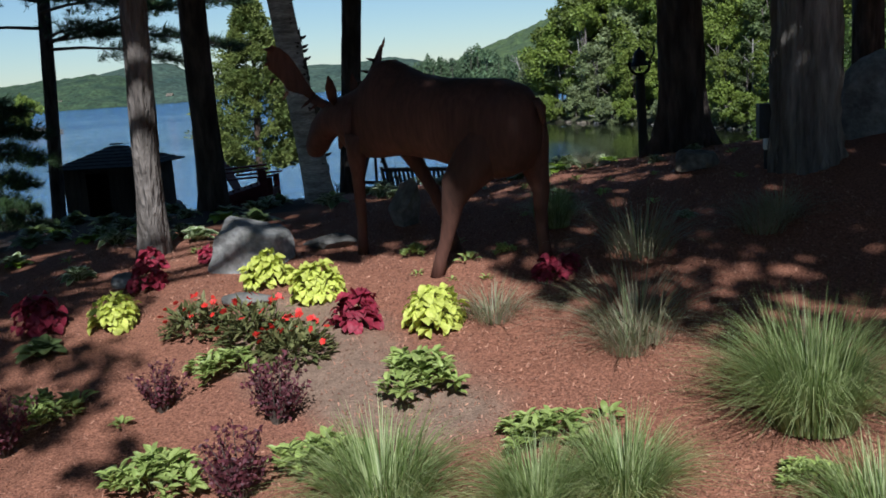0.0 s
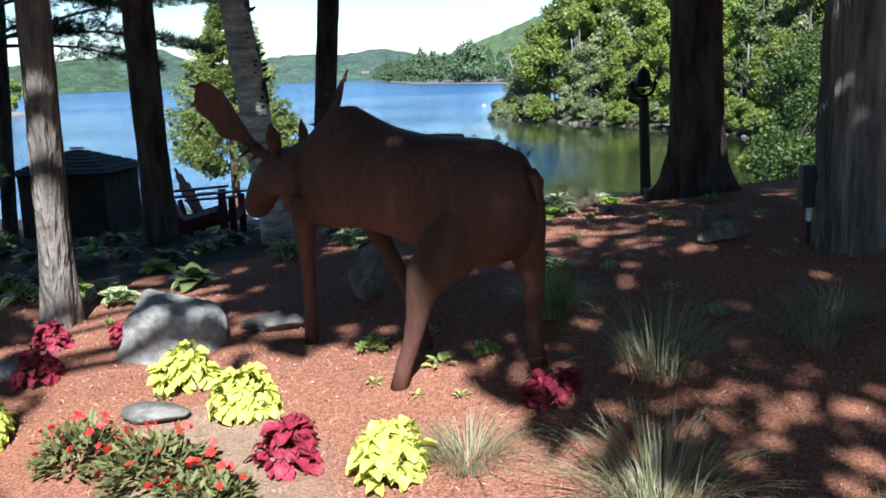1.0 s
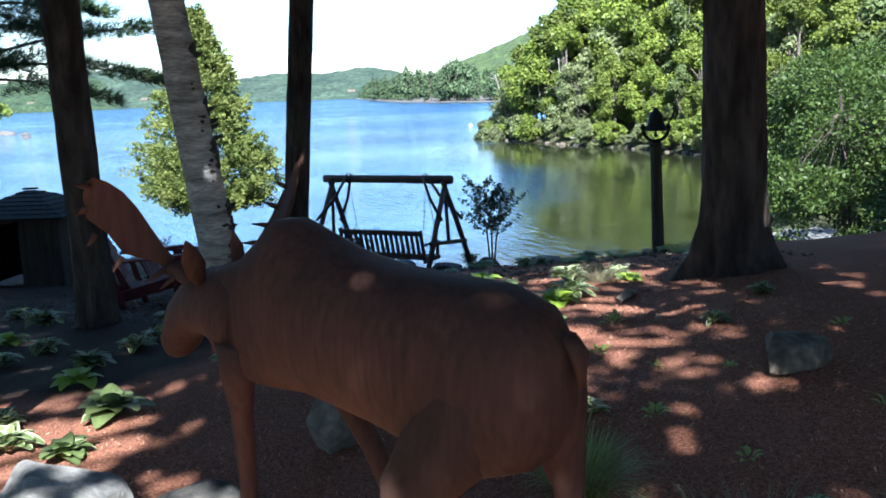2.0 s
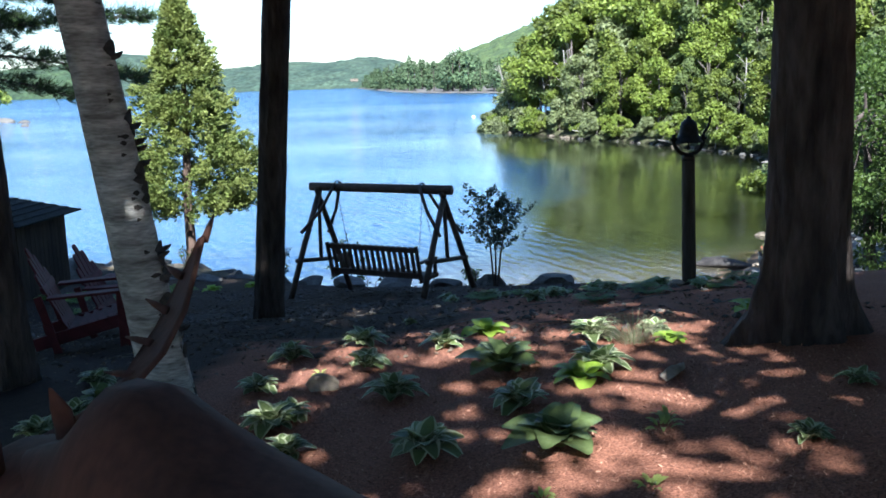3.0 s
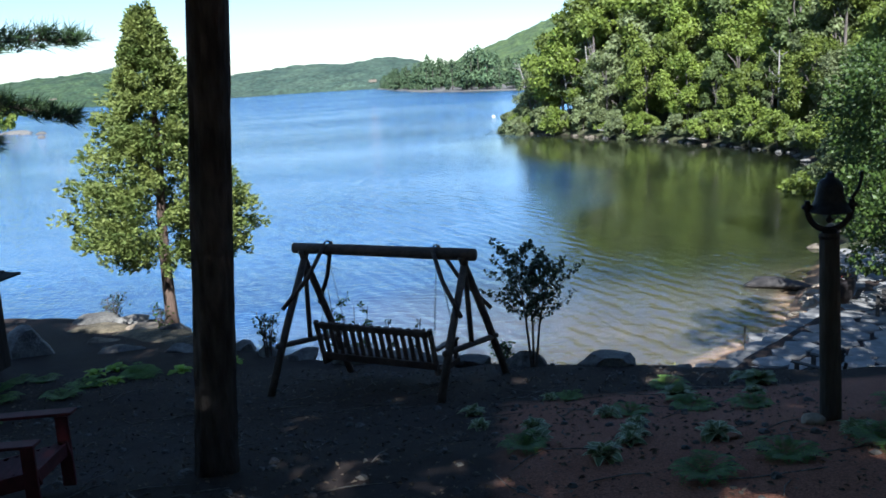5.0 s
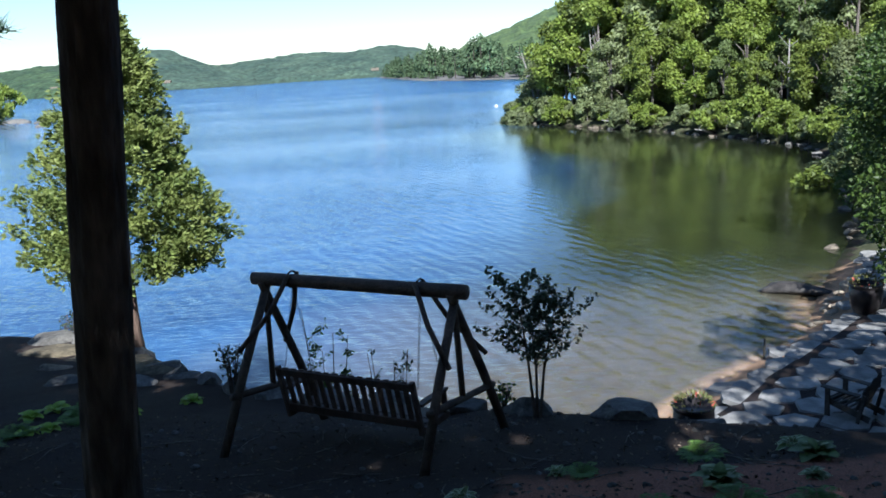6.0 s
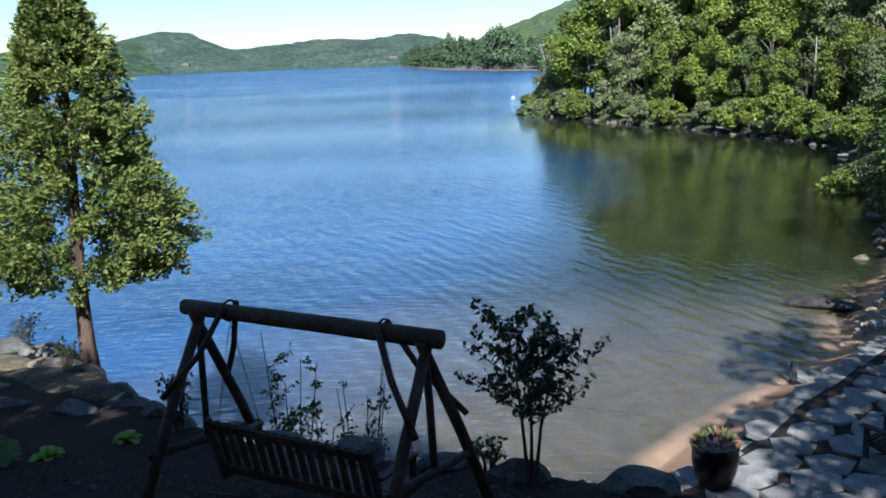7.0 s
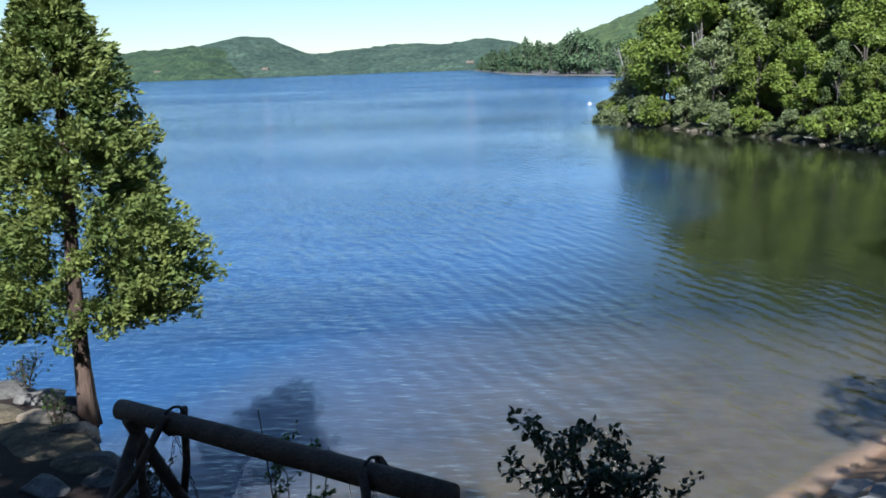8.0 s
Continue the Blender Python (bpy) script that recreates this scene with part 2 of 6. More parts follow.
    c = mix(mask("dirt_shade"), mulch, dirt_shade)
    c = mix(mask("path", 0.8, 1.8), c, path)
    c = mix(mask("forest"), c, forest)
    c = mix(mask("sand", 0.3), c, sand)
    c = mix(mask("bed", 0.25, 0.6), c, bed)
    c = mix(mask("deep_scatter", 0.3, 0.3, 0.0, 1.0), c, deep_scatter)
    # weedy cove bottom, with the bank trees' dark reflection painted into its colour
    shoal_reflect = ramp(noise_at(0.3), (0.006, 0.009, 0.002), (0.017, 0.020, 0.004))
    c = mix(mask("shoal_reflect", 0.3, 0.2, 0.1, 0.9), c, shoal_reflect)
    ln(c, bsdf.inputs["Base Color"])
    bsdf.inputs["Roughness"].default_value = 0.95
    bsdf.inputs["Specular IOR Level"].default_value = 0.2
    b = n.new("ShaderNodeBump")
    b.inputs["Strength"].default_value, b.inputs["Distance"].default_value = 0.8, 0.02
    ln(fine, b.inputs["Height"])
    ln(b.outputs[0], bsdf.inputs["Normal"])
    return m


def water_material():
    m = bpy.data.materials.new("lake water")
    m.use_nodes = True
    n, ln = m.node_tree.nodes, m.node_tree.links.new
    bsdf = n["Principled BSDF"]
    bsdf.inputs["Base Color"].default_value = (0.82, 0.93, 0.96, 1)
    bsdf.inputs["Transmission Weight"].default_value = 1.0
    bsdf.inputs["IOR"].default_value = 1.333
    bsdf.inputs["Roughness"].default_value = 0.02
    tc = n.new("ShaderNodeTexCoord")
    heights = []

    def turned(turn, stretch=(1, 1, 1)):
        mp = n.new("ShaderNodeMapping")
        mp.inputs["Scale"].default_value = stretch
        mp.inputs["Rotation"].default_value = (0, 0, radians(turn))
        ln(tc.outputs["Object"], mp.inputs["Vector"])
        return mp.outputs[0]

    def weighed(x, weight):
        ml = n.new("ShaderNodeMath")
        ml.operation = "MULTIPLY"
        ln(x, ml.inputs[0])
        if isinstance(weight, float):
            ml.inputs[1].default_value = weight
        else:
            ln(weight, ml.inputs[1])
        return ml.outputs[0]
    # wind ripples running in to the beach
    for scale, turn, weight, bend in ((0.52, -24, 0.020, 5.0), (0.33, -34, 0.018, 6.0), (0.95, -8, 0.006, 5.0)):
        w = n.new("ShaderNodeTexWave")
        w.wave_type, w.bands_direction = "BANDS", "X"
        w.inputs["Scale"].default_value, w.inputs["Distortion"].default_value = scale, bend
        w.inputs["Detail"].default_value, w.inputs["Detail Scale"].default_value = 2.0, 0.7
        ln(turned(turn), w.inputs["Vector"])
        heights.append(weighed(w.outputs["Fac"], weight))
    for scale, stretch, weight, turn in ((1.5, (1.0, 2.2, 1), 0.05, -30), (4.2, (1.0, 2.0, 1), 0.016, -12), (0.2, (1.0, 2.0, 1), 0.10, 15)):
        t = n.new("ShaderNodeTexNoise")
        t.inputs["Scale"].default_value, t.inputs["Detail"].default_value = scale, 2.0
        ln(turned(turn, stretch), t.inputs["Vector"])
        heights.append(weighed(t.outputs["Fac"], weight))
    total = heights[0]
    for h in heights[1:]:
        ad = n.new("ShaderNodeMath")
        ln(total, ad.inputs[0])
        ln(h, ad.inputs[1])
        total = ad.outputs[0]
    # sheltered by the bank, rougher out on the open lake, with gusts
    sep = n.new("ShaderNodeSeparateXYZ")
    ln(tc.outputs["Object"], sep.inputs[0])
    far = n.new("ShaderNodeMapRange")
    far.inputs[1].default_value, far.inputs[2].default_value = 90.0, 420.0
    far.inputs[3].default_value, far.inputs[4].default_value = 1.0, 2.0
    ln(sep.outputs["Y"], far.inputs[0])
    gust = n.new("ShaderNodeTexNoise")
    gust.inputs["Scale"].default_value, gust.inputs["Detail"].default_value = 0.03, 3.0
    ln(turned(10, (0.35, 1, 1)), gust.inputs["Vector"])
    gr = n.new("ShaderNodeMapRange")
    gr.inputs[1].default_value, gr.inputs[2].default_value = 0.35, 0.65
    gr.inputs[3].default_value, gr.inputs[4].default_value = 0.55, 1.5
    ln(gust.outputs["Fac"], gr.inputs[0])
    total = weighed(weighed(total, gr.outputs[0]), far.outputs[0])
    # the cove under the wooded bank lies calm
    lee_x = n.new("ShaderNodeMapRange")
    lee_x.inputs[1].default_value, lee_x.inputs[2].default_value = -8.0, 4.0
    ln(sep.outputs["X"], lee_x.inputs[0])
    lee_y = n.new("ShaderNodeMapRange")
    lee_y.inputs[1].default_value, lee_y.inputs[2].default_value = 28.0, 50.0
    ln(sep.outputs["Y"], lee_y.inputs[0])
    lee = n.new("ShaderNodeMapRange")
    lee.inputs[3].default_value, lee.inputs[4].default_value = 1.0, 0.12
    ln(weighed(lee_x.outputs[0], lee_y.outputs[0]), lee.inputs[0])
    total = weighed(total, lee.outputs[0])
    b = n.new("ShaderNodeBump")
    b.inputs["Strength"].default_value, b.inputs["Distance"].default_value = 1.0, 1.0
    ln(total, b.inputs["Height"])
    # chop on the open lake: each wavelet tilts the surface a little
    chop = n.new("ShaderNodeTexNoise")
    chop.inputs["Scale"].default_value, chop.inputs["Detail"].default_value = 2.3, 3.0
    ln(turned(12, (0.7, 1, 1)), chop.inputs["Vector"])
    cen = n.new("ShaderNodeVectorMath")
    cen.operation = "SUBTRACT"
    ln(chop.outputs["Color"], cen.inputs[0])
    cen.inputs[1].default_value = (0.5, 0.5, 0.5)
    open_lake = n.new("ShaderNodeMapRange")
    open_lake.inputs[1].default_value, open_lake.inputs[2].default_value = 110.0, 330.0
    open_lake.inputs[3].default_value, open_lake.inputs[4].default_value = 0.0, 1.8
    ln(sep.outputs["Y"], open_lake.inputs[0])
    tilt = n.new("ShaderNodeVectorMath")
    tilt.operation = "SCALE"
    ln(cen.outputs[0], tilt.inputs[0])
    ln(weighed(open_lake.outputs[0], gr.outputs[0]), tilt.inputs["Scale"])
    flat = n.new("ShaderNodeVectorMath")
    flat.operation = "MULTIPLY"
    ln(tilt.outputs[0], flat.inputs[0])
    flat.inputs[1].default_value = (1, 0, 0)
    lean_abs = n.new("ShaderNodeVectorMath")
    lean_abs.operation = "ABSOLUTE"
    ln(tilt.outputs[0], lean_abs.inputs[0])
    lean = n.new("ShaderNodeVectorMath")
    lean.operation = "MULTIPLY"
    ln(lean_abs.outputs[0], lean.inputs[0])
    lean.inputs[1].default_value = (0, -1, 0)
    both = n.new("ShaderNodeVectorMath")
    ln(flat.outputs[0], both.inputs[0])
    ln(lean.outputs[0], both.inputs[1])
    summed = n.new("ShaderNodeVectorMath")
    ln(b.outputs[0], summed.inputs[0])
    ln(both.outputs[0], summed.inputs[1])
    unit_n = n.new("ShaderNodeVectorMath")
    unit_n.operation = "NORMALIZE"
    ln(summed.outputs[0], unit_n.inputs[0])
    ln(unit_n.outputs[0], bsdf.inputs["Normal"])
    return m


# ---- mesh helpers ----
class Geo:
    def __init__(self):
        self.v, self.f, self.m = [], [], []

    def face(self, pts, mi=0):
        k = len(self.v)
        self.v.extend(tuple(p) for p in pts)
        self.f.append(tuple(range(k, k + len(pts))))
        self.m.append(mi)

    def tube(self, pts, radii, seg=8, mi=0, cap=True, flat=1.0, wob=0.0, rng=None):
        pts = [Vector(p) for p in pts]
        k0 = len(self.v)
        side = None
        for i, p in enumerate(pts):
            d = (pts[min(i + 1, len(pts) - 1)] - pts[max(i - 1, 0)]).normalized()
            if side is None:
                side = d.orthogonal().normalized() if abs(d.z) < 0.9 else Vector((1, 0, 0))
            side = (side - d * side.dot(d)).normalized()
            up = d.cross(side)
            for j in range(seg):
                a = 2 * math.pi * j / seg
                r = radii[i] * (1 + (rng.uniform(-wob, wob) if rng else 0))
                self.v.append(tuple(p + side * (r * math.cos(a)) + up * (r * flat * math.sin(a))))
        for i in range(len(pts) - 1):
            for j in range(seg):
                a, b = k0 + i * seg + j, k0 + i * seg + (j + 1) % seg
                self.f.append((a, b, b + seg, a + seg))
                self.m.append(mi)
        if cap:
            self.f.append(tuple(k0 + j for j in reversed(range(seg))))
            self.f.append(tuple(k0 + (len(pts) - 1) * seg + j for j in range(seg)))
            self.m.extend((mi, mi))

    def box(self, c, s, rot=None, mi=0):
        k = len(self.v)
        rot = rot or Matrix.Identity(3)
        for z in (-0.5, 0.5):
            for x, y in ((-0.5, -0.5), (0.5, -0.5), (0.5, 0.5), (-0.5, 0.5)):
                self.v.append(tuple(Vector(c) + rot @ Vector((x * s[0], y * s[1], z * s[2]))))
        for q in ((3, 2, 1, 0), (4, 5, 6, 7), (0, 1, 5, 4), (1, 2, 6, 5), (2, 3, 7, 6), (3, 0, 4, 7)):
            self.f.append(tuple(k + i for i in q))
            self.m.append(mi)

    def leaf(self, p, d, up, length, width, mi=0, fold=0.12):
        d = d.normalized()
        s = d.cross(up)
        s = s.normalized() if s.length > 1e-4 else d.orthogonal().normalized()
        nn = s.cross(d)
        self.face((p, p + d * length * 0.45 + s * width * 0.5 + nn * fold * width, p + d * length, p + d * length * 0.45 - s * width * 0.5 + nn * fold * width), mi)

    def obj(self, name, mats, parent=None, label="", smooth=False, bevel=0.0, weld=False):
        me = bpy.data.meshes.new(name)
        me.from_pydata(self.v, [], self.f)
        mats = mats if isinstance(mats, (list, tuple)) else [mats]
        for x in mats:
            me.materials.append(x)
        if len(mats) > 1:
            me.polygons.foreach_set("material_index", self.m)
        if bevel:
            bm = bmesh.new()
            bm.from_mesh(me)
            sharp = [e for e in bm.edges if len(e.link_faces) == 2 and e.calc_face_angle(0) > 0.6]
            bmesh.ops.bevel(bm, geom=sharp, offset=bevel, segments=2, affect="EDGES", profile=0.6)
            bm.to_mesh(me)
            bm.free()
        if smooth:
            me.polygons.foreach_set("use_smooth", [True] * len(me.polygons))
        me.update()
        ob = new(name, me)
        if parent is not None:
            ob.parent = parent
        if label:
            tagged(ob, label)
        return ob


def thing(name, label, category, at=(0, 0, 0), turn=0.0, group=""):
    e = new(name)
    e.empty_display_size = 0.2
    e.matrix_basis = pose(*at, 0, 0, turn)
    return tagged(e, label, category, group)


def unit(rng):
    while True:
        p = Vector((rng.uniform(-1, 1), rng.uniform(-1, 1), rng.uniform(-1, 1)))
        if 0.05 < p.length < 1:
            return p.normalized()


# ---- lie of the land ----
WATER_Z = -5.3
YS = [-60, 0, 4, 6, 7, 7.6, 8.2, 9.2, 10.5, 11.7, 12.5, 13.2, 15.4, 16.2, 17.5, 19.2, 20.7, 22.2, 28, 40]
ZS = [-4, -1.35, -.66, -.30, -.13, -.02, .05, .12, .12, .03, -.02, -.08, -.38, -.5, -.8, -1.15, -1.35, -1.65, -2.2, -2.4]
LIP_X = [-40, -12, -8.5, -6.2, -5.0, -3.6, -2.0, 0.0, 1.2, 2.2, 4.0, 6.5, 10, 40]
LIP_Y = [34, 29, 28.2, 27.6, 25.6, 24.0, 22.7, 21.9, 21.4, 20.8, 19.7, 19.2, 21, 30]
SHORE_Y = [20, 24, 26.7, 29.5, 31, 33.7, 36.2, 40, 50, 70, 85, 91, 99, 107, 116, 125, 131, 136, 145, 160, 200, 300, 3000]
SHORE_X = [-4.5, -1.2, 1, 3.25, 4.26, 6.5, 8.7, 10.3, 15, 22, 23.6, 21.6, 18.4, 14.3, 9.3, 5.2, 2.3, 3, 12, 30, 80, 200, 900]


def ground_z(x, y):
    """Height of the ground, for numbers or arrays."""
    x, y = np.asarray(x, float), np.asarray(y, float)
    z = np.interp(y, YS, ZS)
    kp = np.interp(y, [0, 6, 9, 13, 16, 22], [.0, .05, .13, .08, .06, 0.0])
    kn = np.interp(y, [0, 6, 9, 13, 16, 22], [.0, .05, .06, .05, .06, 0.0])
    d = np.clip(x - .5, -6, 6)
    z = z + np.where(d > 0, kp * d, kn * d)
    z = z + 0.012 * np.sin(3.1 * x + 1.3 * y) * np.sin(2.3 * y - x) + 0.008 * np.sin(7.7 * x - 3 * y) * np.sin(6.1 * y + 2)
    q = x - np.interp(y, SHORE_Y, SHORE_X)
    low = np.interp(q, [-400, -60, -26, -18, -9, -4, 0, 0.9, 1.9, 2.2, 6, 40, 200], [-30, -16, -10, -7.9, -6.6, -5.85, WATER_Z, -4.95, -4.6, -4.5, -4.4, 6, 30])
    patio = np.interp(q, [-400, -60, -26, -18, -9, -4, 0, 0.9, 1.9, 2.2, 9, 14, 200], [-30, -16, -10, -7.9, -6.6, -5.85, WATER_Z, -4.95, -4.6, -4.5, -4.4, -3, 0])
    low = np.where(y < 38, patio, low)
    low = low - 3.0 * np.clip((y - 44) / 12, 0, 1) * np.clip(-q / 2.0, 0, 1)
    past = y - np.interp(x, LIP_X, LIP_Y)
    k = np.clip(past / 1.7, 0, 1)
    k = k * k * (3 - 2 * k)
    return z * (1 - k) + low * k


def gz(x, y):
    return float(ground_z(x, y))


def steps(*runs):
    out = [runs[0][0]]
    for a, b, n_ in runs:
        out.extend(a + (b - a) * (i + 1) / n_ for i in range(n_))
    return np.array(out)


def build_ground():
    xs = steps((-2600, -400, 12), (-400, -60, 20), (-60, -14, 46), (-14, -5, 60), (-5, 5, 110), (5, 14, 60), (14, 60, 70), (60, 400, 30), (400, 2600, 12))
    ys = steps((-200, -20, 10), (-20, 3, 40), (3, 15, 132), (15, 24, 80), (24, 40, 80), (40, 150, 110), (150, 400, 25), (400, 2900, 20))
    X, Y = np.meshgrid(xs, ys)
    Z = ground_z(X, Y)
    nx, ny = len(xs), len(ys)
    verts = np.stack([X.ravel(), Y.ravel(), Z.ravel()], 1)
    idx = np.arange(nx * ny).reshape(ny, nx)
    faces = np.stack([idx[:-1, :-1].ravel(), idx[:-1, 1:].ravel(), idx[1:, 1:].ravel(), idx[1:, :-1].ravel()], 1)
    me = bpy.data.meshes.new("ground")
    me.from_pydata(verts.tolist(), [], faces.tolist())
    x, y, z = verts.T
    past = y - np.interp(x, LIP_X, LIP_Y)
    q = x - np.interp(y, SHORE_Y, SHORE_X)
    dirt_shade = np.maximum(np.interp(y, [13.2, 14.6], [0, 1]) * np.interp(x, [0.2, 1.0], [1, 0]), np.interp(y, [18.3, 19.4], [0, 1]))
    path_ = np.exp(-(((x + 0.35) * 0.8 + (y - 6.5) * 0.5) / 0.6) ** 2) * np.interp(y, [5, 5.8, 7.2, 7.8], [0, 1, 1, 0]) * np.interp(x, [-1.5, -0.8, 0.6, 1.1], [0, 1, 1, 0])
    # soil left of the hostas; its dark colour stands in for shade too
    dirt_shade = np.maximum(dirt_shade, np.maximum(np.interp(x, [-4.5, -3.2], [1, 0]), np.interp(x, [-1.7, -0.9], [1, 0]) * np.interp(y, [9.6, 10.8], [0, 1])))
    beach = np.interp(past, [0.9, 1.4], [0, 1]) * np.interp(q, [1.1, 1.6], [1, 0]) * (y < 44)
    bed_ = np.interp(z, [WATER_Z - 0.22, WATER_Z + 0.06], [1, 0])
    # bed depth decides how much of the painted water blue shows
    deep_scatter_ = np.interp(z, [-8.6, -6.2], [1, 0])
    # cove area that takes the painted tree reflection
    shoal_reflect_ = np.interp(q, [-24, -12], [0, 1]) * np.interp(y, [36, 47, 118, 135], [0, 1, 1, 0]) * np.interp(x, [-6, 5], [0, 1]) * (q < 0.3)
    forest_ = np.maximum(((y > 42) & (q > 0.5)) * 1.0, np.interp(y, [-3, 1], [1, 0]))
    for nm, val in (("dirt_shade", dirt_shade), ("path", 0.75 * path_), ("sand", beach), ("bed", bed_), ("deep_scatter", deep_scatter_), ("shoal_reflect", shoal_reflect_), ("forest", forest_)):
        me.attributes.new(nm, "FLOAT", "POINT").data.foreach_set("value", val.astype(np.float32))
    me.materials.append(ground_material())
    me.polygons.foreach_set("use_smooth", [True] * len(me.polygons))
    tagged(new("ground", me), "reddish bark mulch garden slope falling to a sandy lake shore", "ground", kind="structure")


build_ground()
wg = Geo()
for i in range(12):
    for j in range(12):
        x0, x1 = [-2600 + 5200 * (i + k) / 12 for k in (0, 1)]
        y0, y1 = [10 + 2900 * (j + k) / 12 for k in (0, 1)]
        wg.face(((x0, y0, WATER_Z), (x1, y0, WATER_Z), (x1, y1, WATER_Z), (x0, y1, WATER_Z)))
water = tagged(wg.obj("water", water_material()), "rippled blue lake water, clear and sandy near the shore", "water", kind="structure")
water.visible_shadow = False


# ---- trees ----
def trunk_geo(g, base, top, r0, r1, flare=1.6, rings=44, seg=40, seed=1, ridge=0.05, bend=0.0, mi=0):
    rng = random.Random(seed)
    ph = [rng.uniform(0, 6.28) for _ in range(5)]
    base, top = Vector(base), Vector(top)
    k0 = len(g.v)
    for i in range(rings + 1):
        t = i / rings
        t = t ** 1.5
        c = base.lerp(top, t) + Vector((bend * math.sin(3.14 * t), 0, 0))
        h = (top.z - base.z) * t
        r = r0 + (r1 - r0) * t
        fl = (flare - 1) * math.exp(-h / 0.28)
        for j in range(seg):
            a = 2 * math.pi * j / seg
            root = 1 + fl * (0.7 + 0.5 * math.sin(4 * a + ph[0]) + 0.3 * math.sin(7 * a + ph[1]))
            rr = r * root * (1 + ridge * math.sin(9 * a + ph[2] + 0.8 * h) * math.sin(2.2 * h + ph[3] + 2 * a) + 0.7 * ridge * math.sin(17 * a + ph[4] + 1.7 * math.sin(3 * h)) + rng.uniform(-ridge, ridge) * 0.5)
            g.v.append((c.x + rr * math.cos(a), c.y + rr * math.sin(a), c.z))
    for i in range(rings):
        for j in range(seg):
            a, b = k0 + i * seg + j, k0 + i * seg + (j + 1) % seg
            g.f.append((a, b, b + seg, a + seg))
            g.m.append(mi)


def crown_geo(g, blobs, leaves, size, seed, shell=0.55, mi=0, layered=0.0):
    """Leaves in uneven clumps round the given (centre, radius) blobs; layered ones lie flat over their clump."""
    rng = random.Random(seed)
    tot = sum(r ** 2 for _, r in blobs)
    for c, r in blobs:
        c = Vector(c)
        for _ in range(int(leaves * r * r / tot)):
            d = unit(rng)
            p = c + Vector((d.x, d.y, d.z * 0.75)) * (r * (shell + (1 - shell) * rng.random() ** 0.7))
            s = size * rng.uniform(0.6, 1.35)
            if layered:
                up = (d + Vector((0, 0, 0.55)) + unit(rng) * layered).normalized()
                out = up.cross(unit(rng))
                out = (out + d * 0.25 + Vector((0, 0, -0.2))).normalized()
                w = out.cross(up).normalized() * s * 0.42
                g.face((p - w, p + w, p + out * s), mi)
            else:
                g.leaf(p, d + unit(rng) * 0.9 + Vector((0, 0, -0.15)), unit(rng) + Vector((0, 0, 0.9)), s, s * 0.72, mi)


def limb_geo(g, start, ends, r, seed, mi=0):
    rng = random.Random(seed)
    for e in ends:
        s, e = Vector(start), Vector(e)
        mids = [s.lerp(e, t) + Vector((rng.uniform(-.1, .1), rng.uniform(-.1, .1), 0.12 * math.sin(3.14 * t))) * (e - s).length * 0.5 for t in (0.33, 0.66)]
        g.tube([s, *mids, e], [r, r * 0.75, r * 0.5, r * 0.22], 6, mi)


def needle_bough(g, start, end, seed, tufts=60, spread=0.7, needle=0.15, bark=1):
    """A pine bough with side twigs and tufts of needles."""
    rng = random.Random(seed)
    s, e = Vector(start), Vector(end)
    ln_ = (e - s).length
    pts = [s.lerp(e, t) + Vector((0, 0, 0.06 * ln_ * math.sin(3.14 * t))) for t in (0, .25, .5, .75, 1)]
    g.tube(pts, [0.035, 0.028, 0.02, 0.014, 0.007], 6, bark)
    axis = (e - s).normalized()
    sidev = axis.cross(Vector((0, 0, 1))).normalized()
    for i in range(int(tufts * 1.7)):
        t = 0.3 + 0.7 * rng.random() ** 0.75
        b = s.lerp(e, t) + Vector((0, 0, 0.06 * ln_ * math.sin(3.14 * t)))
        off = rng.uniform(-1, 1)
        w = spread * (1.15 - 0.75 * t)
        c = b + sidev * off * w + axis * abs(off) * w * 0.55 + Vector((0, 0, rng.uniform(-0.26, 0.20) * (1.25 - t)))
        if abs(off) > 0.25 and i % 2:
            g.tube([b, c], [0.008, 0.004], 4, bark, cap=False)
        lead = (axis * 0.6 + sidev * off * 0.7 + Vector((0, 0, 0.25))).normalized()
        for _ in range(13):
            d = (lead + unit(rng) * 0.85).normalized()
            L = needle * rng.uniform(0.8, 1.5)
            q = c + unit(rng) * 0.03
            x = d.cross(unit(rng)).normalized() * 0.006
            g.face((q - x, q + x, q + d * L), 0)


def tree(name, label, base, top, r0, r1, bark, crown=None, leaf_mat=None, flare=1.6, seed=1, ridge=0.05, boughs=(), bend=0.0, sink=0.12, category="tree"):
    bx, by, bz = base
    t = thing(name, label, category, (bx, by, bz))
    g = Geo()
    tp = Vector(top) - Vector(base)
    trunk_geo(g, (0, 0, -sink), tp, r0, r1, flare, seed=seed, ridge=ridge, bend=bend)
    if crown:
        limb_geo(g, tp * 0.9, [Vector(c) - Vector(base) for c, r in crown[0]], r1 * 0.7, seed)
    g.obj("trunk", bark, t, smooth=True)
    if crown:
        c = Geo()
        crown_geo(c, [(Vector(p) - Vector(base), r) for p, r in crown[0]], crown[1], crown[2], seed + 5)
        c.obj("crown", leaf_mat, t)
    for i, (a, b, n_) in enumerate(boughs):
        q = Geo()
        needle_bough(q, Vector(a) - Vector(base), Vector(b) - Vector(base), seed * 31 + i, n_)
        q.obj("bough", [NEEDLE, TWIG], t)
    return t


def along(base, lean, z):
    return (base[0] + lean[0] * z, base[1] + lean[1] * z, z)


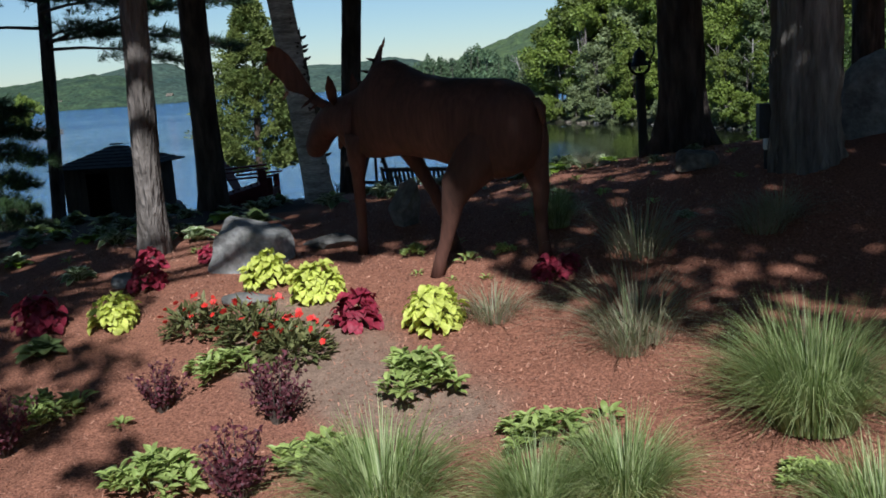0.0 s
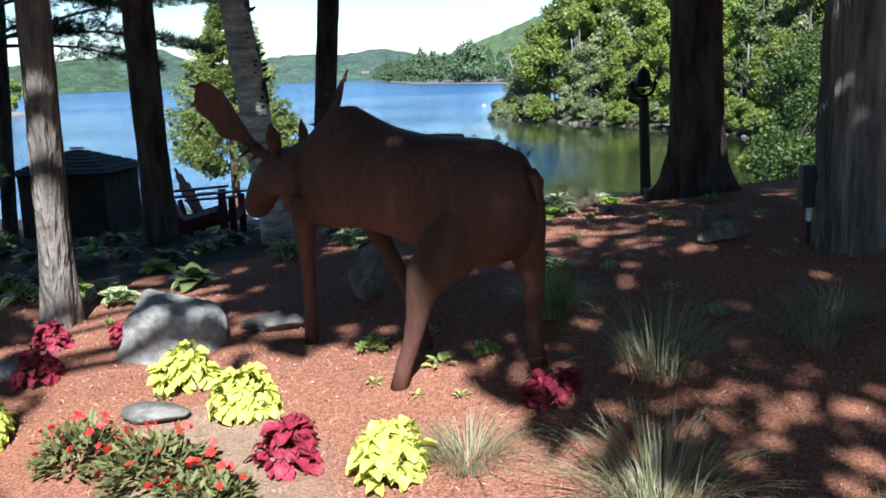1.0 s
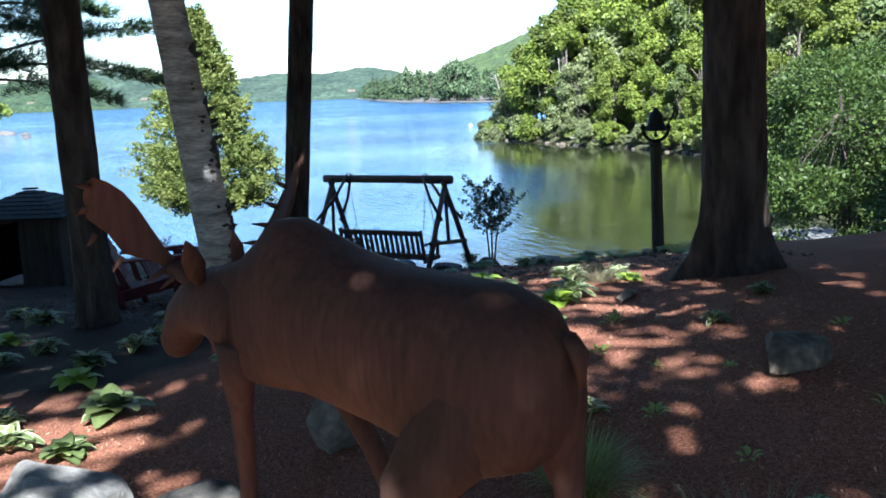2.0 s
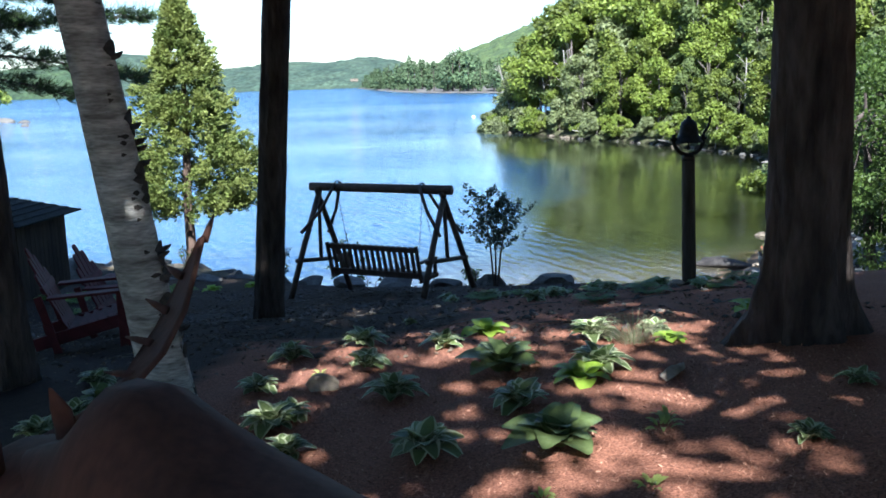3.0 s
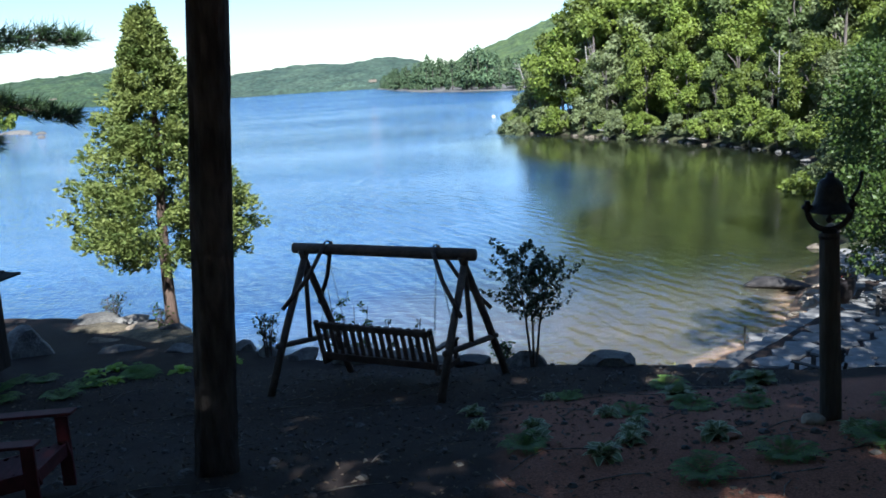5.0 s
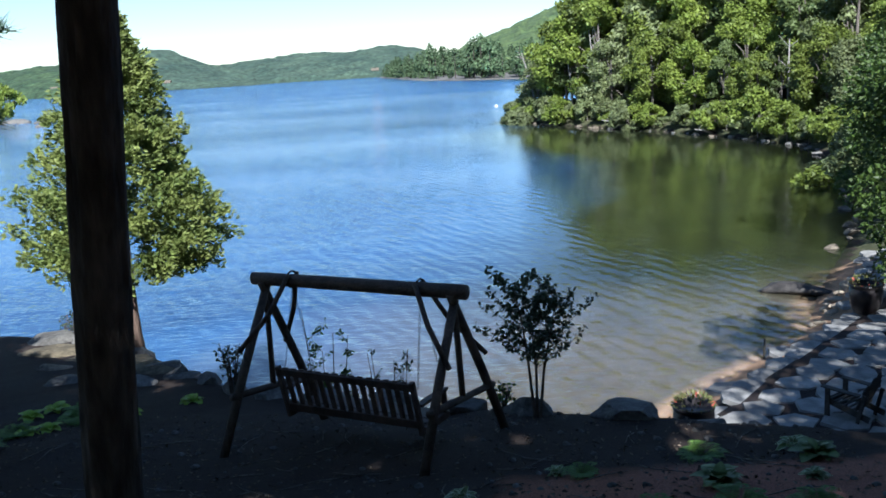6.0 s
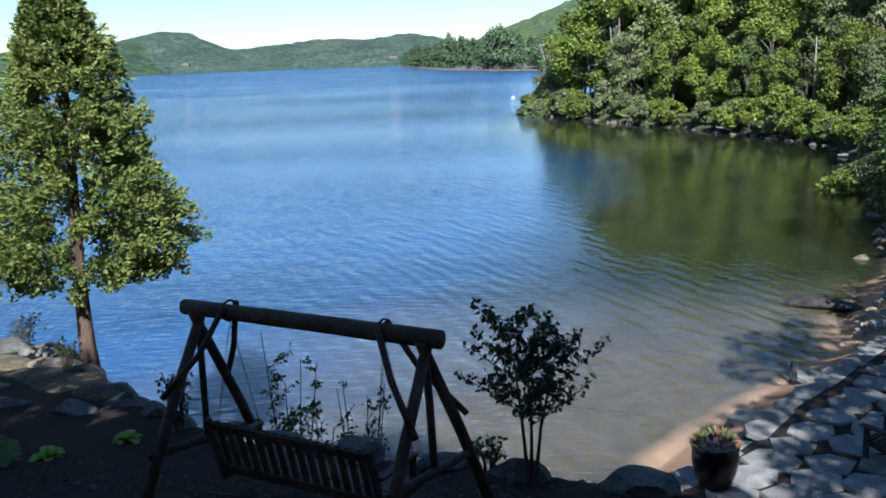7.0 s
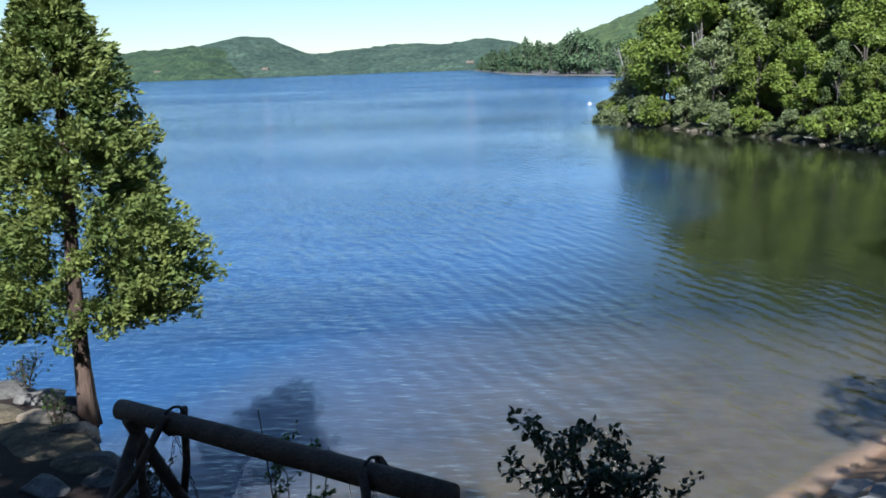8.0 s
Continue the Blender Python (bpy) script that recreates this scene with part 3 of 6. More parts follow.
def standing(x0, y0, lean, z_top):
    """Base and top of a stem whose line passes (x0, y0) at height 0."""
    z = gz(x0, y0)
    b = along((x0, y0), lean, z)
    return (b[0], b[1], gz(b[0], b[1])), along((x0, y0), lean, z_top)


def clumps(cx, cy, z0, z1, r, n, seed, rr=(0.9, 1.5)):
    rng = random.Random(seed)
    out = []
    for i in range(n):
        a, d = rng.uniform(0, 6.28), r * rng.random() ** 0.6
        out.append(((cx + d * math.cos(a), cy + d * math.sin(a), rng.uniform(z0, z1)), rng.uniform(*rr)))
    return out


b, t = standing(-1.61, 16.45, (0.10, -0.06), 6.0)
tree("pine_tree", "tall dark-barked pine trunk standing between the garden bed and the swing", b, t, 0.158, 0.13, BARK_PINE,
     (clumps(-0.2, 14.4, 5.5, 8.0, 2.2, 12, 3), 7600, 0.27), LEAF_SHADE, 1.25, 11)
b, t = standing(-1.27, 11.84, (-0.096, -0.123), 5.0)
birch = tree("birch_tree", "leaning white-barked birch trunk with dark peeling scars", b, t, 0.15, 0.10, BIRCH,
             (clumps(-2.0, 11.0, 4.6, 7.0, 2.3, 10, 5), 6600, 0.27), LEAF_SHADE, 1.35, 12, ridge=0.025)
rng = random.Random(5)
bv, tv = Vector(b), Vector(t)
for i in range(100):
    g = Geo()
    k = rng.random() ** 1.1 * 0.6
    c = (tv - bv) * k
    r = (0.15 + (0.10 - 0.15) * k) * 1.02
    a, w = rng.uniform(-2.9, 0.3), rng.uniform(0.15, 0.6)
    h = rng.uniform(0.006, 0.02)
    if i % 4 == 0:
        a, w, h = rng.uniform(-0.5, 0.2), rng.uniform(0.7, 1.1), rng.uniform(0.03, 0.055)
    n_ = 6
    ring = []
    for s_ in (-1, 1):
        row = []
        for j in range(n_ + 1):
            aa = a - w / 2 + w * j / n_
            e_ = math.sin(3.14159 * j / n_) * h * s_ + rng.uniform(-.004, .004)
            row.append(Vector((c.x + r * math.cos(aa), c.y + r * math.sin(aa), c.z + e_)))
        ring.append(row)
    for j in range(n_):
        g.face((ring[0][j], ring[0][j + 1], ring[1][j + 1], ring[1][j]))
    g.obj("bark_scar", BIRCH_DARK, birch)
for i in range(9):
    g = Geo()
    k = rng.uniform(0.05, 0.5)
    c = (tv - bv) * k
    a = rng.uniform(-0.5, 0.6)
    r = 0.15 + (0.10 - 0.15) * k
    p = c + Vector((r * math.cos(a), r * math.sin(a), 0))
    g.tube([p - Vector((0.02, 0, 0)), p + Vector((0.03, 0, 0.012)), p + Vector((0.055, 0, 0.03))], [0.022, 0.016, 0.005], 6)
    g.obj("bark_curl", BIRCH_DARK, birch, "dark curl of peeling bark")

# extra clumps added to this crown, above view, to shade the bell post
b, t = standing(2.78, 12.2, (-0.028, -0.05), 6.0)
tree("pine_tree", "thick dark-barked pine trunk with flared roots in the mulch", b, t, 0.235, 0.21, BARK_PINE,
     (clumps(2.6, 11.6, 5.0, 8.5, 2.9, 13, 7) + [((3.5, 9.3, 6.6), 1.0), ((3.9, 10.0, 6.3), 1.0), ((2.6, 8.6, 6.8), 0.9), ((1.9, 8.4, 6.9), 0.9), ((2.4, 6.6, 6.9), 0.7)], 10800, 0.27), LEAF_SHADE, 2.3, 13, ridge=0.07)
# second set of clumps is added above view to shade the bank slope
b, t = standing(-2.76, 12.77, (0.045, -0.15), 6.0)
tree("pine_tree", "dark pine trunk beside the red garden chairs", b, t, 0.155, 0.14, BARK_PINE,
     (clumps(-3.0, 11.5, 5.2, 8.0, 2.2, 10, 9) + clumps(-4.9, 14.2, 5.4, 7.2, 1.7, 9, 29, (0.7, 1.1)), 10500, 0.27), LEAF_SHADE, 1.35, 14)
# loose clumps added above view keep the sun off the bare soil
b, t = standing(-2.13, 8.9, (0.085, -0.13), 5.5)
tree("pine_tree", "grey-barked trunk rising from the flower bed beside the boulder", b, t, 0.10, 0.085, BARK_GREY,
     (clumps(-2.2, 7.6, 4.4, 6.5, 1.6, 8, 15) + [((-0.5, 6.6, 6.8), 0.9), ((0.4, 6.9, 6.9), 0.9), ((0.0, 7.6, 7.0), 0.9), ((1.2, 7.0, 7.0), 0.8), ((0.9, 5.9, 7.1), 0.6), ((-0.2, 5.6, 7.0), 0.55)], 4000, 0.27), LEAF_SHADE, 1.5, 15, ridge=0.07)
b, t = standing(2.95, 8.72, (0.02, 0.01), 5.0)
tree("dead_tree", "thick weathered grey trunk with fissured bark", b, t, 0.235, 0.215, BARK_SNAG,
     None, None, 1.25, 16, ridge=0.09)
b, t = standing(5.45, 14.0, (0.0, 0.0), 6.0)
tree("pine_tree", "dark trunk at the edge of the woods", b, t, 0.19, 0.17, BARK_PINE,
     (clumps(6.0, 13.0, 4.5, 7.5, 2.4, 9, 19), 6000, 0.27), LEAF_SHADE, 1.3, 17)
b, t = standing(-7.93, 19.8, (0.054, 0.03), 6.5)
BG = [((-7.8, 19.8, 2.3), (-4.05, 20.4, 2.9), 130), ((-7.8, 19.8, 2.35), (-4.3, 20.6, 2.02), 130), ((-7.8, 19.8, 2.2), (-5.2, 20.5, 1.75), 80), ((-7.8, 19.8, 3.3), (-10.6, 19.0, 3.2), 110),
      ((-7.8, 19.8, 2.6), (-10.4, 19.4, 2.4), 110), ((-7.8, 19.8, 3.0), (-6.2, 17.6, 2.9), 120), ((-7.8, 19.8, 2.4), (-5.9, 18.2, 2.3), 110),
      ((-7.8, 19.8, 3.2), (-4.9, 19.2, 3.1), 150), ((-7.8, 19.8, 2.9), (-5.2, 18.8, 2.75), 130), ((-7.8, 19.8, 3.4), (-7.9, 17.0, 3.2), 110), ((-7.8, 19.8, 3.1), (-9.2, 17.6, 3.0), 110)]
tree("pine_tree", "slender dark pine with flat layered needle boughs beside the shed", b, t, 0.13, 0.11, BARK_PINE,
     None, None, 1.3, 18, boughs=BG)
b, t = standing(-9.6, 18.2, (0, 0), 5.0)
BG = [((-9.6, 18.2, 1.3 - 0.45 * i), (-7.35 + 0.25 * (i % 3) - 0.06 * i, 17.2 + 0.5 * (i % 2), 1.05 - 0.42 * i), 150) for i in range(6)]
tree("pine_tree", "dark pine with drooping low boughs over the bank", b, t, 0.12, 0.10, BARK_PINE, None, None, 1.3, 19, boughs=BG)
# unseen trees added behind and beside the path to shade the bed
for i, (x, y, cx, cy, z0, z1, r, n_, lv) in enumerate(((-4.0, 0.6, -3.2, 1.5, 5.8, 7.4, 1.4, 6, 600), (4.4, 0.2, 3.3, 1.5, 5.9, 7.2, 1.4, 10, 1500), (-4.2, 4.2, -0.6, 4.0, 6.0, 7.6, 2.2, 10, 1250),
                                                         (4.9, 4.2, 2.6, 3.9, 6.2, 8.0, 1.8, 11, 1600), (5.6, 6.5, 5.0, 6.5, 4.0, 7.0, 2.2, 10, 4000), (-6.5, 9.0, -5.6, 9.2, 4.0, 8.0, 2.2, 12, 5000))):
    b, t = standing(x, y, (0, 0), 5.0)
    tree("maple_tree", "unseen leafy tree added to shade the garden", b, t, 0.2, 0.15, BARK_GREY, (clumps(cx, cy, z0, z1, r, n_, 40 + i, (0.6, 1.1)), lv, 0.24), LEAF_SHADE, 1.4, 60 + i)


# unseen tree added so that its leaf clumps keep the sun off the moose
b, t = standing(3.7, -1.2, (0, 0), 5.0)
tree("maple_tree", "unseen leafy young tree added to shade the statue", b, t, 0.12, 0.05, BARK_GREY,
     ([((1.5, 1.2, 6.6), 0.5), ((1.1, 1.5, 6.5), 0.5), ((0.8, 1.75, 6.6), 0.5), ((0.4, 2.0, 6.5), 0.5), ((0.1, 2.3, 6.6), 0.5), ((1.9, 0.9, 6.5), 0.45), ((0.6, 1.9, 7.0), 0.4), ((1.3, 1.3, 7.0), 0.4)], 1500, 0.2), LEAF_SHADE, 1.4, 71)


# unseen crowns added over the garden, with gaps that dapple the ground
def canopy(cells, z0, z1, rr, keep, seed):
    rng = random.Random(seed)
    out = []
    for x0, x1, y0, y1, step in cells:
        for i in range(int((x1 - x0) / step) + 1):
            for j in range(int((y1 - y0) / step) + 1):
                if rng.random() < keep:
                    out.append(((x0 + step * (i + rng.uniform(-.4, .4)), y0 + step * (j + rng.uniform(-.4, .4)), rng.uniform(z0, z1)), rng.uniform(*rr)))
    return out


for x, y, cells, leaves, seed in ((6.4, 1.5, ((1.75, 4.7, -0.3, 4.6, 0.9),), 850, 301), (-6.2, 2.2, ((-4.6, -1.5, 0.5, 5.2, 0.8),), 2200, 302), (-6.0, -0.6, ((0.1, 1.3, 1.0, 2.6, 0.7),), 240, 304), (6.8, 9.0, ((1.3, 4.7, 6.6, 10.2, 0.85),), 1500, 306), (-9.2, 14.6, ((-6.2, -2.6, 13.6, 16.8, 0.85),), 1400, 307),
                                  (-5.4, 7.4, ((-1.5, -0.2, 4.6, 7.2, 0.65), (-1.6, -0.6, 9.6, 13.4, 0.7)), 3000, 303)):
    b, t = standing(x, y, (0, 0), 5.6)
    tree("maple_tree", "unseen tall leafy tree added to shade the garden", b, t, 0.2, 0.13, BARK_GREY, (canopy(cells, 5.9, 7.2, (0.3, 0.55), 0.72, seed), leaves, 0.24), LEAF_SHADE, 1.4, seed)
# added out of view: crowns that darken the shed and a bank boulder
b, t = standing(-9.4, 11.8, (0, 0), 5.0)
tree("maple_tree", "unseen tall leafy tree added to shade the shed", b, t, 0.2, 0.15, BARK_GREY, (clumps(-7.0, 13.6, 5.0, 7.5, 2.0, 10, 53, (0.9, 1.3)) + [((-7.8, 17.4, 6.4), 1.1), ((-7.4, 16.2, 6.2), 1.1), ((-6.4, 15.6, 6.4), 1.0)], 6800, 0.27), LEAF_SHADE, 1.4, 74)
# added out of view: a crown that dapples the patio
b, t = standing(9.6, 16.5, (0, 0), 5.0)
tree("maple_tree", "unseen tall leafy tree added to shade the patio", b, t, 0.22, 0.16, BARK_GREY, (clumps(9.5, 16.2, 5.0, 7.4, 2.6, 13, 51, (0.9, 1.4)), 4200, 0.26), LEAF_SHADE, 1.4, 73)


# added out of view: a crown that shades the upper beach
b, t = standing(13.0, 22.5, (0, 0), 5.0)
tree("maple_tree", "unseen tall leafy tree added to shade the beach", b, t, 0.22, 0.16, BARK_GREY, (canopy(((8.2, 11.6, 20.4, 25.6, 0.95),), 5.0, 6.8, (0.5, 0.9), 0.75, 305), 2100, 0.26), LEAF_SHADE, 1.4, 305)
# unseen sparse tree, added to break up the sun on the left of the bed
b, t = standing(-4.6, -2.4, (0, 0), 5.0)
tree("maple_tree", "unseen leafy tree added to dapple the flower bed", b, t, 0.16, 0.08, BARK_GREY,
     (clumps(-1.7, -1.4, 5.7, 6.9, 1.0, 7, 57, (0.3, 0.6)) + clumps(-2.1, 0.2, 5.8, 6.8, 0.9, 6, 59, (0.3, 0.55)), 800, 0.19), LEAF_SHADE, 1.4, 75)


# ---- white cedar on the shore ----
def cedar(base, top_z, low_z, radius):
    t = thing("cedar_tree", "sunlit young cedar with a conical yellow-green crown on the stone bank", "tree", base)
    g = Geo()
    h = top_z - base[2]
    trunk_geo(g, (0.12, 0, -0.2), (0.24, -0.1, h * 0.55), 0.12, 0.07, 1.4, seed=5, bend=-0.05)
    trunk_geo(g, (0.24, -0.1, h * 0.55 - 0.05), (0.3, -0.2, h - 0.3), 0.07, 0.02, 1.0, seed=6)
    rng = random.Random(8)
    for i in range(10):
        a = rng.uniform(0, 6.28)
        z = h * rng.uniform(0.2, 0.3)
        g.tube([(0.12, 0, z), (0.12 + 0.2 * math.cos(a), 0.2 * math.sin(a), z + rng.uniform(-.05, .1))], [0.02, 0.005], 5)
    g.obj("trunk", BARK_CEDAR, t, smooth=True)
    c = Geo()
    lo = low_z - base[2]
    boughs = []
    for i in range(620):
        k = rng.random() ** 1.15
        z = lo + (h - lo) * k
        prof = min(1.0, 0.72 + 2.2 * k) if k < 0.13 else (1.02 - 0.95 * ((k - 0.13) / 0.87) ** 1.08)
        a = rng.uniform(0, 6.28)
        lump = 0.86 + 0.17 * math.sin(3 * a + 9 * k) + rng.uniform(-0.16, 0.14)
        boughs.append((a, z, max(0.10, radius * prof * lump)))
    for a, z, r in boughs:
        root = Vector((0.2, -0.05, z - 0.15 * r))
        tip = Vector((0.2 + r * math.cos(a), -0.05 + r * math.sin(a), z + rng.uniform(-0.12, 0.16)))
        d = (tip - root).normalized()
        sd = d.cross(Vector((0, 0, 1))).normalized()
        for j in range(30):
            q = root.lerp(tip, 0.35 + 0.65 * rng.random() ** 0.6) + unit(rng) * 0.10
            aim = (d * 0.75 + sd * rng.uniform(-0.6, 0.6) + unit(rng) * 0.45 + Vector((0, 0, rng.uniform(-0.2, 0.3)))).normalized()
            for k in range(4):
                s = rng.uniform(0.055, 0.115)
                c.leaf(q + unit(rng) * 0.035, aim + unit(rng) * 0.5, unit(rng), s, s * 0.45)
    c.obj("crown", CEDAR, t)


cedar((-5.75, 26.95, gz(-5.75, 26.95)), 3.62, -0.80, 1.86)


# ---- rusted moose, one mesh ----
def moose():
    hx, hy = -0.81, 0.59
    g = Geo()

    def W(s, w, z):
        return Vector((0.82 + hx * s - hy * w, 7.36 + hy * s + hx * w, z))
    secs = [(-0.10, 1.00, 0.78, 0.05), (-0.07, 1.05, 0.70, 0.12), (0.0, 1.12, 0.60, 0.20), (0.15, 1.17, 0.55, 0.25), (0.35, 1.18, 0.60, 0.26),
            (0.6, 1.195, 0.66, 0.25), (0.8, 1.235, 0.69, 0.24), (0.92, 1.295, 0.70, 0.23), (1.02, 1.34, 0.69, 0.21), (1.12, 1.335, 0.68, 0.19),
            (1.22, 1.25, 0.68, 0.17), (1.34, 1.165, 0.69, 0.14), (1.46, 1.125, 0.74, 0.115), (1.52, 1.10, 0.80, 0.09)]
    seg, k0 = 22, len(g.v)
    for s, zt, zb, hw in secs:
        for j in range(seg):
            a = 2 * math.pi * j / seg
            ca, sa = math.cos(a), math.sin(a)
            w = hw * math.copysign(abs(ca) ** 0.6, ca) * (1 - 0.38 * max(0, sa) ** 2 if s > 0.85 else 1 - 0.12 * max(0, sa) ** 2)
            z = (zt + zb) / 2 + (zt - zb) / 2 * math.copysign(abs(sa) ** 0.9, sa)
            g.v.append(tuple(W(s, w, z)))
    for i in range(len(secs) - 1):
        for j in range(seg):
            a, b = k0 + i * seg + j, k0 + i * seg + (j + 1) % seg
            g.f.append((a, a + seg, b + seg, b))
            g.m.append(0)
    g.f.append(tuple(k0 + j for j in range(seg)))
    g.f.append(tuple(k0 + (len(secs) - 1) * seg + j for j in reversed(range(seg))))
    g.m.extend((0, 0))

    def limb(pts, radii, flat=1.0, seg=14):
        g.tube([W(*p) for p in pts], radii, seg, flat=flat)
    # head, muzzle and dewlap
    limb([(1.30, 0.0, 0.95), (1.44, 0, 0.975), (1.56, 0, 0.975), (1.66, -0.01, 0.94), (1.75, -0.03, 0.885), (1.82, -0.05, 0.82), (1.875, -0.065, 0.76), (1.905, -0.075, 0.71), (1.91, -0.08, 0.69)],
         [0.21, 0.175, 0.155, 0.142, 0.128, 0.116, 0.108, 0.078, 0.02], 0.8)
    limb([(1.42, 0, 0.92), (1.50, 0.0, 0.86), (1.56, -0.01, 0.80), (1.60, -0.015, 0.745)], [0.11, 0.085, 0.055, 0.012], 0.55, 10)
    # legs
    limb([(0.15, 0.02, 1.02), (0.17, 0.06, 0.92), (0.20, 0.08, 0.80), (0.26, 0.155, 0.66), (0.33, 0.27, 0.52), (0.37, 0.265, 0.42), (0.40, 0.26, 0.32), (0.45, 0.255, 0.18), (0.50, 0.26, 0.06), (0.54, 0.265, -0.09)],
         [0.04, 0.15, 0.185, 0.155, 0.105, 0.072, 0.055, 0.043, 0.042, 0.050])
    limb([(0.06, -0.10, 0.95), (0.06, -0.16, 0.75), (0.05, -0.20, 0.58), (0.03, -0.22, 0.44), (0.04, -0.22, 0.30), (0.03, -0.22, 0.12), (0.01, -0.22, 0.0)],
         [0.14, 0.125, 0.085, 0.055, 0.043, 0.039, 0.047])
    limb([(1.30, 0.09, 0.86), (1.34, 0.08, 0.70), (1.37, 0.05, 0.55), (1.385, 0.035, 0.38), (1.39, 0.03, 0.2), (1.40, 0.03, 0.06), (1.40, 0.03, -0.04)],
         [0.10, 0.068, 0.046, 0.040, 0.035, 0.037, 0.042])
    limb([(1.12, -0.12, 0.84), (1.05, -0.15, 0.70), (0.95, -0.16, 0.55), (0.86, -0.16, 0.42), (0.78, -0.16, 0.26), (0.72, -0.16, 0.10), (0.70, -0.16, 0.0)],
         [0.11, 0.07, 0.048, 0.042, 0.036, 0.038, 0.043])
    # tail
    limb([(-0.09, -0.02, 1.03), (-0.13, -0.02, 0.98), (-0.14, -0.02, 0.88)], [0.035, 0.04, 0.012], 0.6, 8)
    # ears
    limb([(1.50, 0.09, 1.06), (1.48, 0.13, 1.13), (1.45, 0.18, 1.20), (1.42, 0.215, 1.26)], [0.02, 0.05, 0.042, 0.004], 0.3, 10)
    limb([(1.47, -0.06, 1.06), (1.45, -0.06, 1.13), (1.42, -0.03, 1.21), (1.40, 0.0, 1.27)], [0.018, 0.032, 0.026, 0.004], 0.4, 8)

    def antler(stem, spine, wide, tines, up):
        """A stem, then a cupped palm of steel plate with tines."""
        limb(stem, [0.034] * (len(stem) - 1) + [0.04], 1.0, 8)
        rows = []
        sp = [W(*p) for p in spine]
        for i, p in enumerate(sp):
            d = (sp[min(i + 1, len(sp) - 1)] - sp[max(i - 1, 0)]).normalized()
            across = (W(*up) - W(0, 0, 0)).normalized()
            across = (across - d * across.dot(d)).normalized()
            nn = d.cross(across)
            a, b_ = wide[i]
            rows.append([(p + across * (a + (b_ - a) * k / 6) + nn * (0.16 * ((k / 6 - 0.5) ** 2) * abs(b_ - a) + off)) for off in (0.0, 0.014) for k in range(7)])
        k0 = len(g.v)
        for r in rows:
            g.v.extend(tuple(p) for p in r)
        for i in range(len(rows) - 1):
            for k in range(6):
                a = k0 + i * 14 + k
                g.f.append((a, a + 1, a + 15, a + 14))
                g.f.append((a + 7, a + 21, a + 22, a + 8))
            for k in (0, 6):
                a = k0 + i * 14 + k
                g.f.append((a, a + 14, a + 21, a + 7))
        for i in (0, len(rows) - 1):
            for k in range(6):
                a = k0 + i * 14 + k
                g.f.append((a, a + 7, a + 8, a + 1))
        g.m.extend([0] * (len(g.f) - len(g.m)))
        for p, q in tines:
            a, b_ = W(*p), W(*q)
            g.tube([a, a.lerp(b_, 0.5), b_], [0.014, 0.011, 0.003], 6)
    antler([(1.58, 0.04, 1.04), (1.65, 0.04, 1.06), (1.70, 0.04, 1.075), (1.745, 0.045, 1.10)],
           [(1.73, 0.03, 1.085), (1.765, 0.09, 1.16), (1.795, 0.145, 1.235), (1.82, 0.20, 1.315), (1.84, 0.25, 1.39), (1.85, 0.285, 1.45), (1.858, 0.31, 1.49)],
           [(-0.022, 0.025), (-0.035, 0.035), (-0.095, 0.055), (-0.085, 0.07), (-0.105, 0.07), (-0.07, 0.045), (-0.02, 0.012)],
           [((1.70, 0.05, 1.08), (1.735, 0.12, 1.025)), ((1.75, 0.08, 1.10), (1.80, 0.13, 1.05)), ((1.83, 0.22, 1.17), (1.845, 0.26, 1.11)), ((1.87, 0.30, 1.27), (1.885, 0.335, 1.225)),
            ((1.87, 0.33, 1.38), (1.885, 0.375, 1.355)), ((1.86, 0.31, 1.46), (1.875, 0.37, 1.475))], (-0.213, -0.308, 0.293))
    antler([(1.56, -0.05, 1.07), (1.60, -0.15, 1.07), (1.63, -0.27, 1.085), (1.65, -0.36, 1.115)],
           [(1.648, -0.35, 1.11), (1.68, -0.47, 1.17), (1.71, -0.58, 1.255), (1.735, -0.66, 1.36), (1.757, -0.73, 1.465)],
           [(-0.03, 0.035), (-0.055, 0.08), (-0.07, 0.11), (-0.06, 0.09), (-0.018, 0.02)],
           [((1.69, -0.40, 1.14), (1.81, -0.39, 1.13)), ((1.74, -0.50, 1.20), (1.86, -0.50, 1.20)), ((1.78, -0.59, 1.27), (1.89, -0.60, 1.29)), ((1.79, -0.66, 1.36), (1.89, -0.68, 1.38)),
            ((1.757, -0.73, 1.46), (1.78, -0.79, 1.53))], (0.75, -0.5, 0.15))
    me_ob = g.obj("moose_statue", RUST, smooth=True)
    tagged(me_ob, "rust-brown welded steel moose standing on the mulch among the flowers", "statue")


moose()


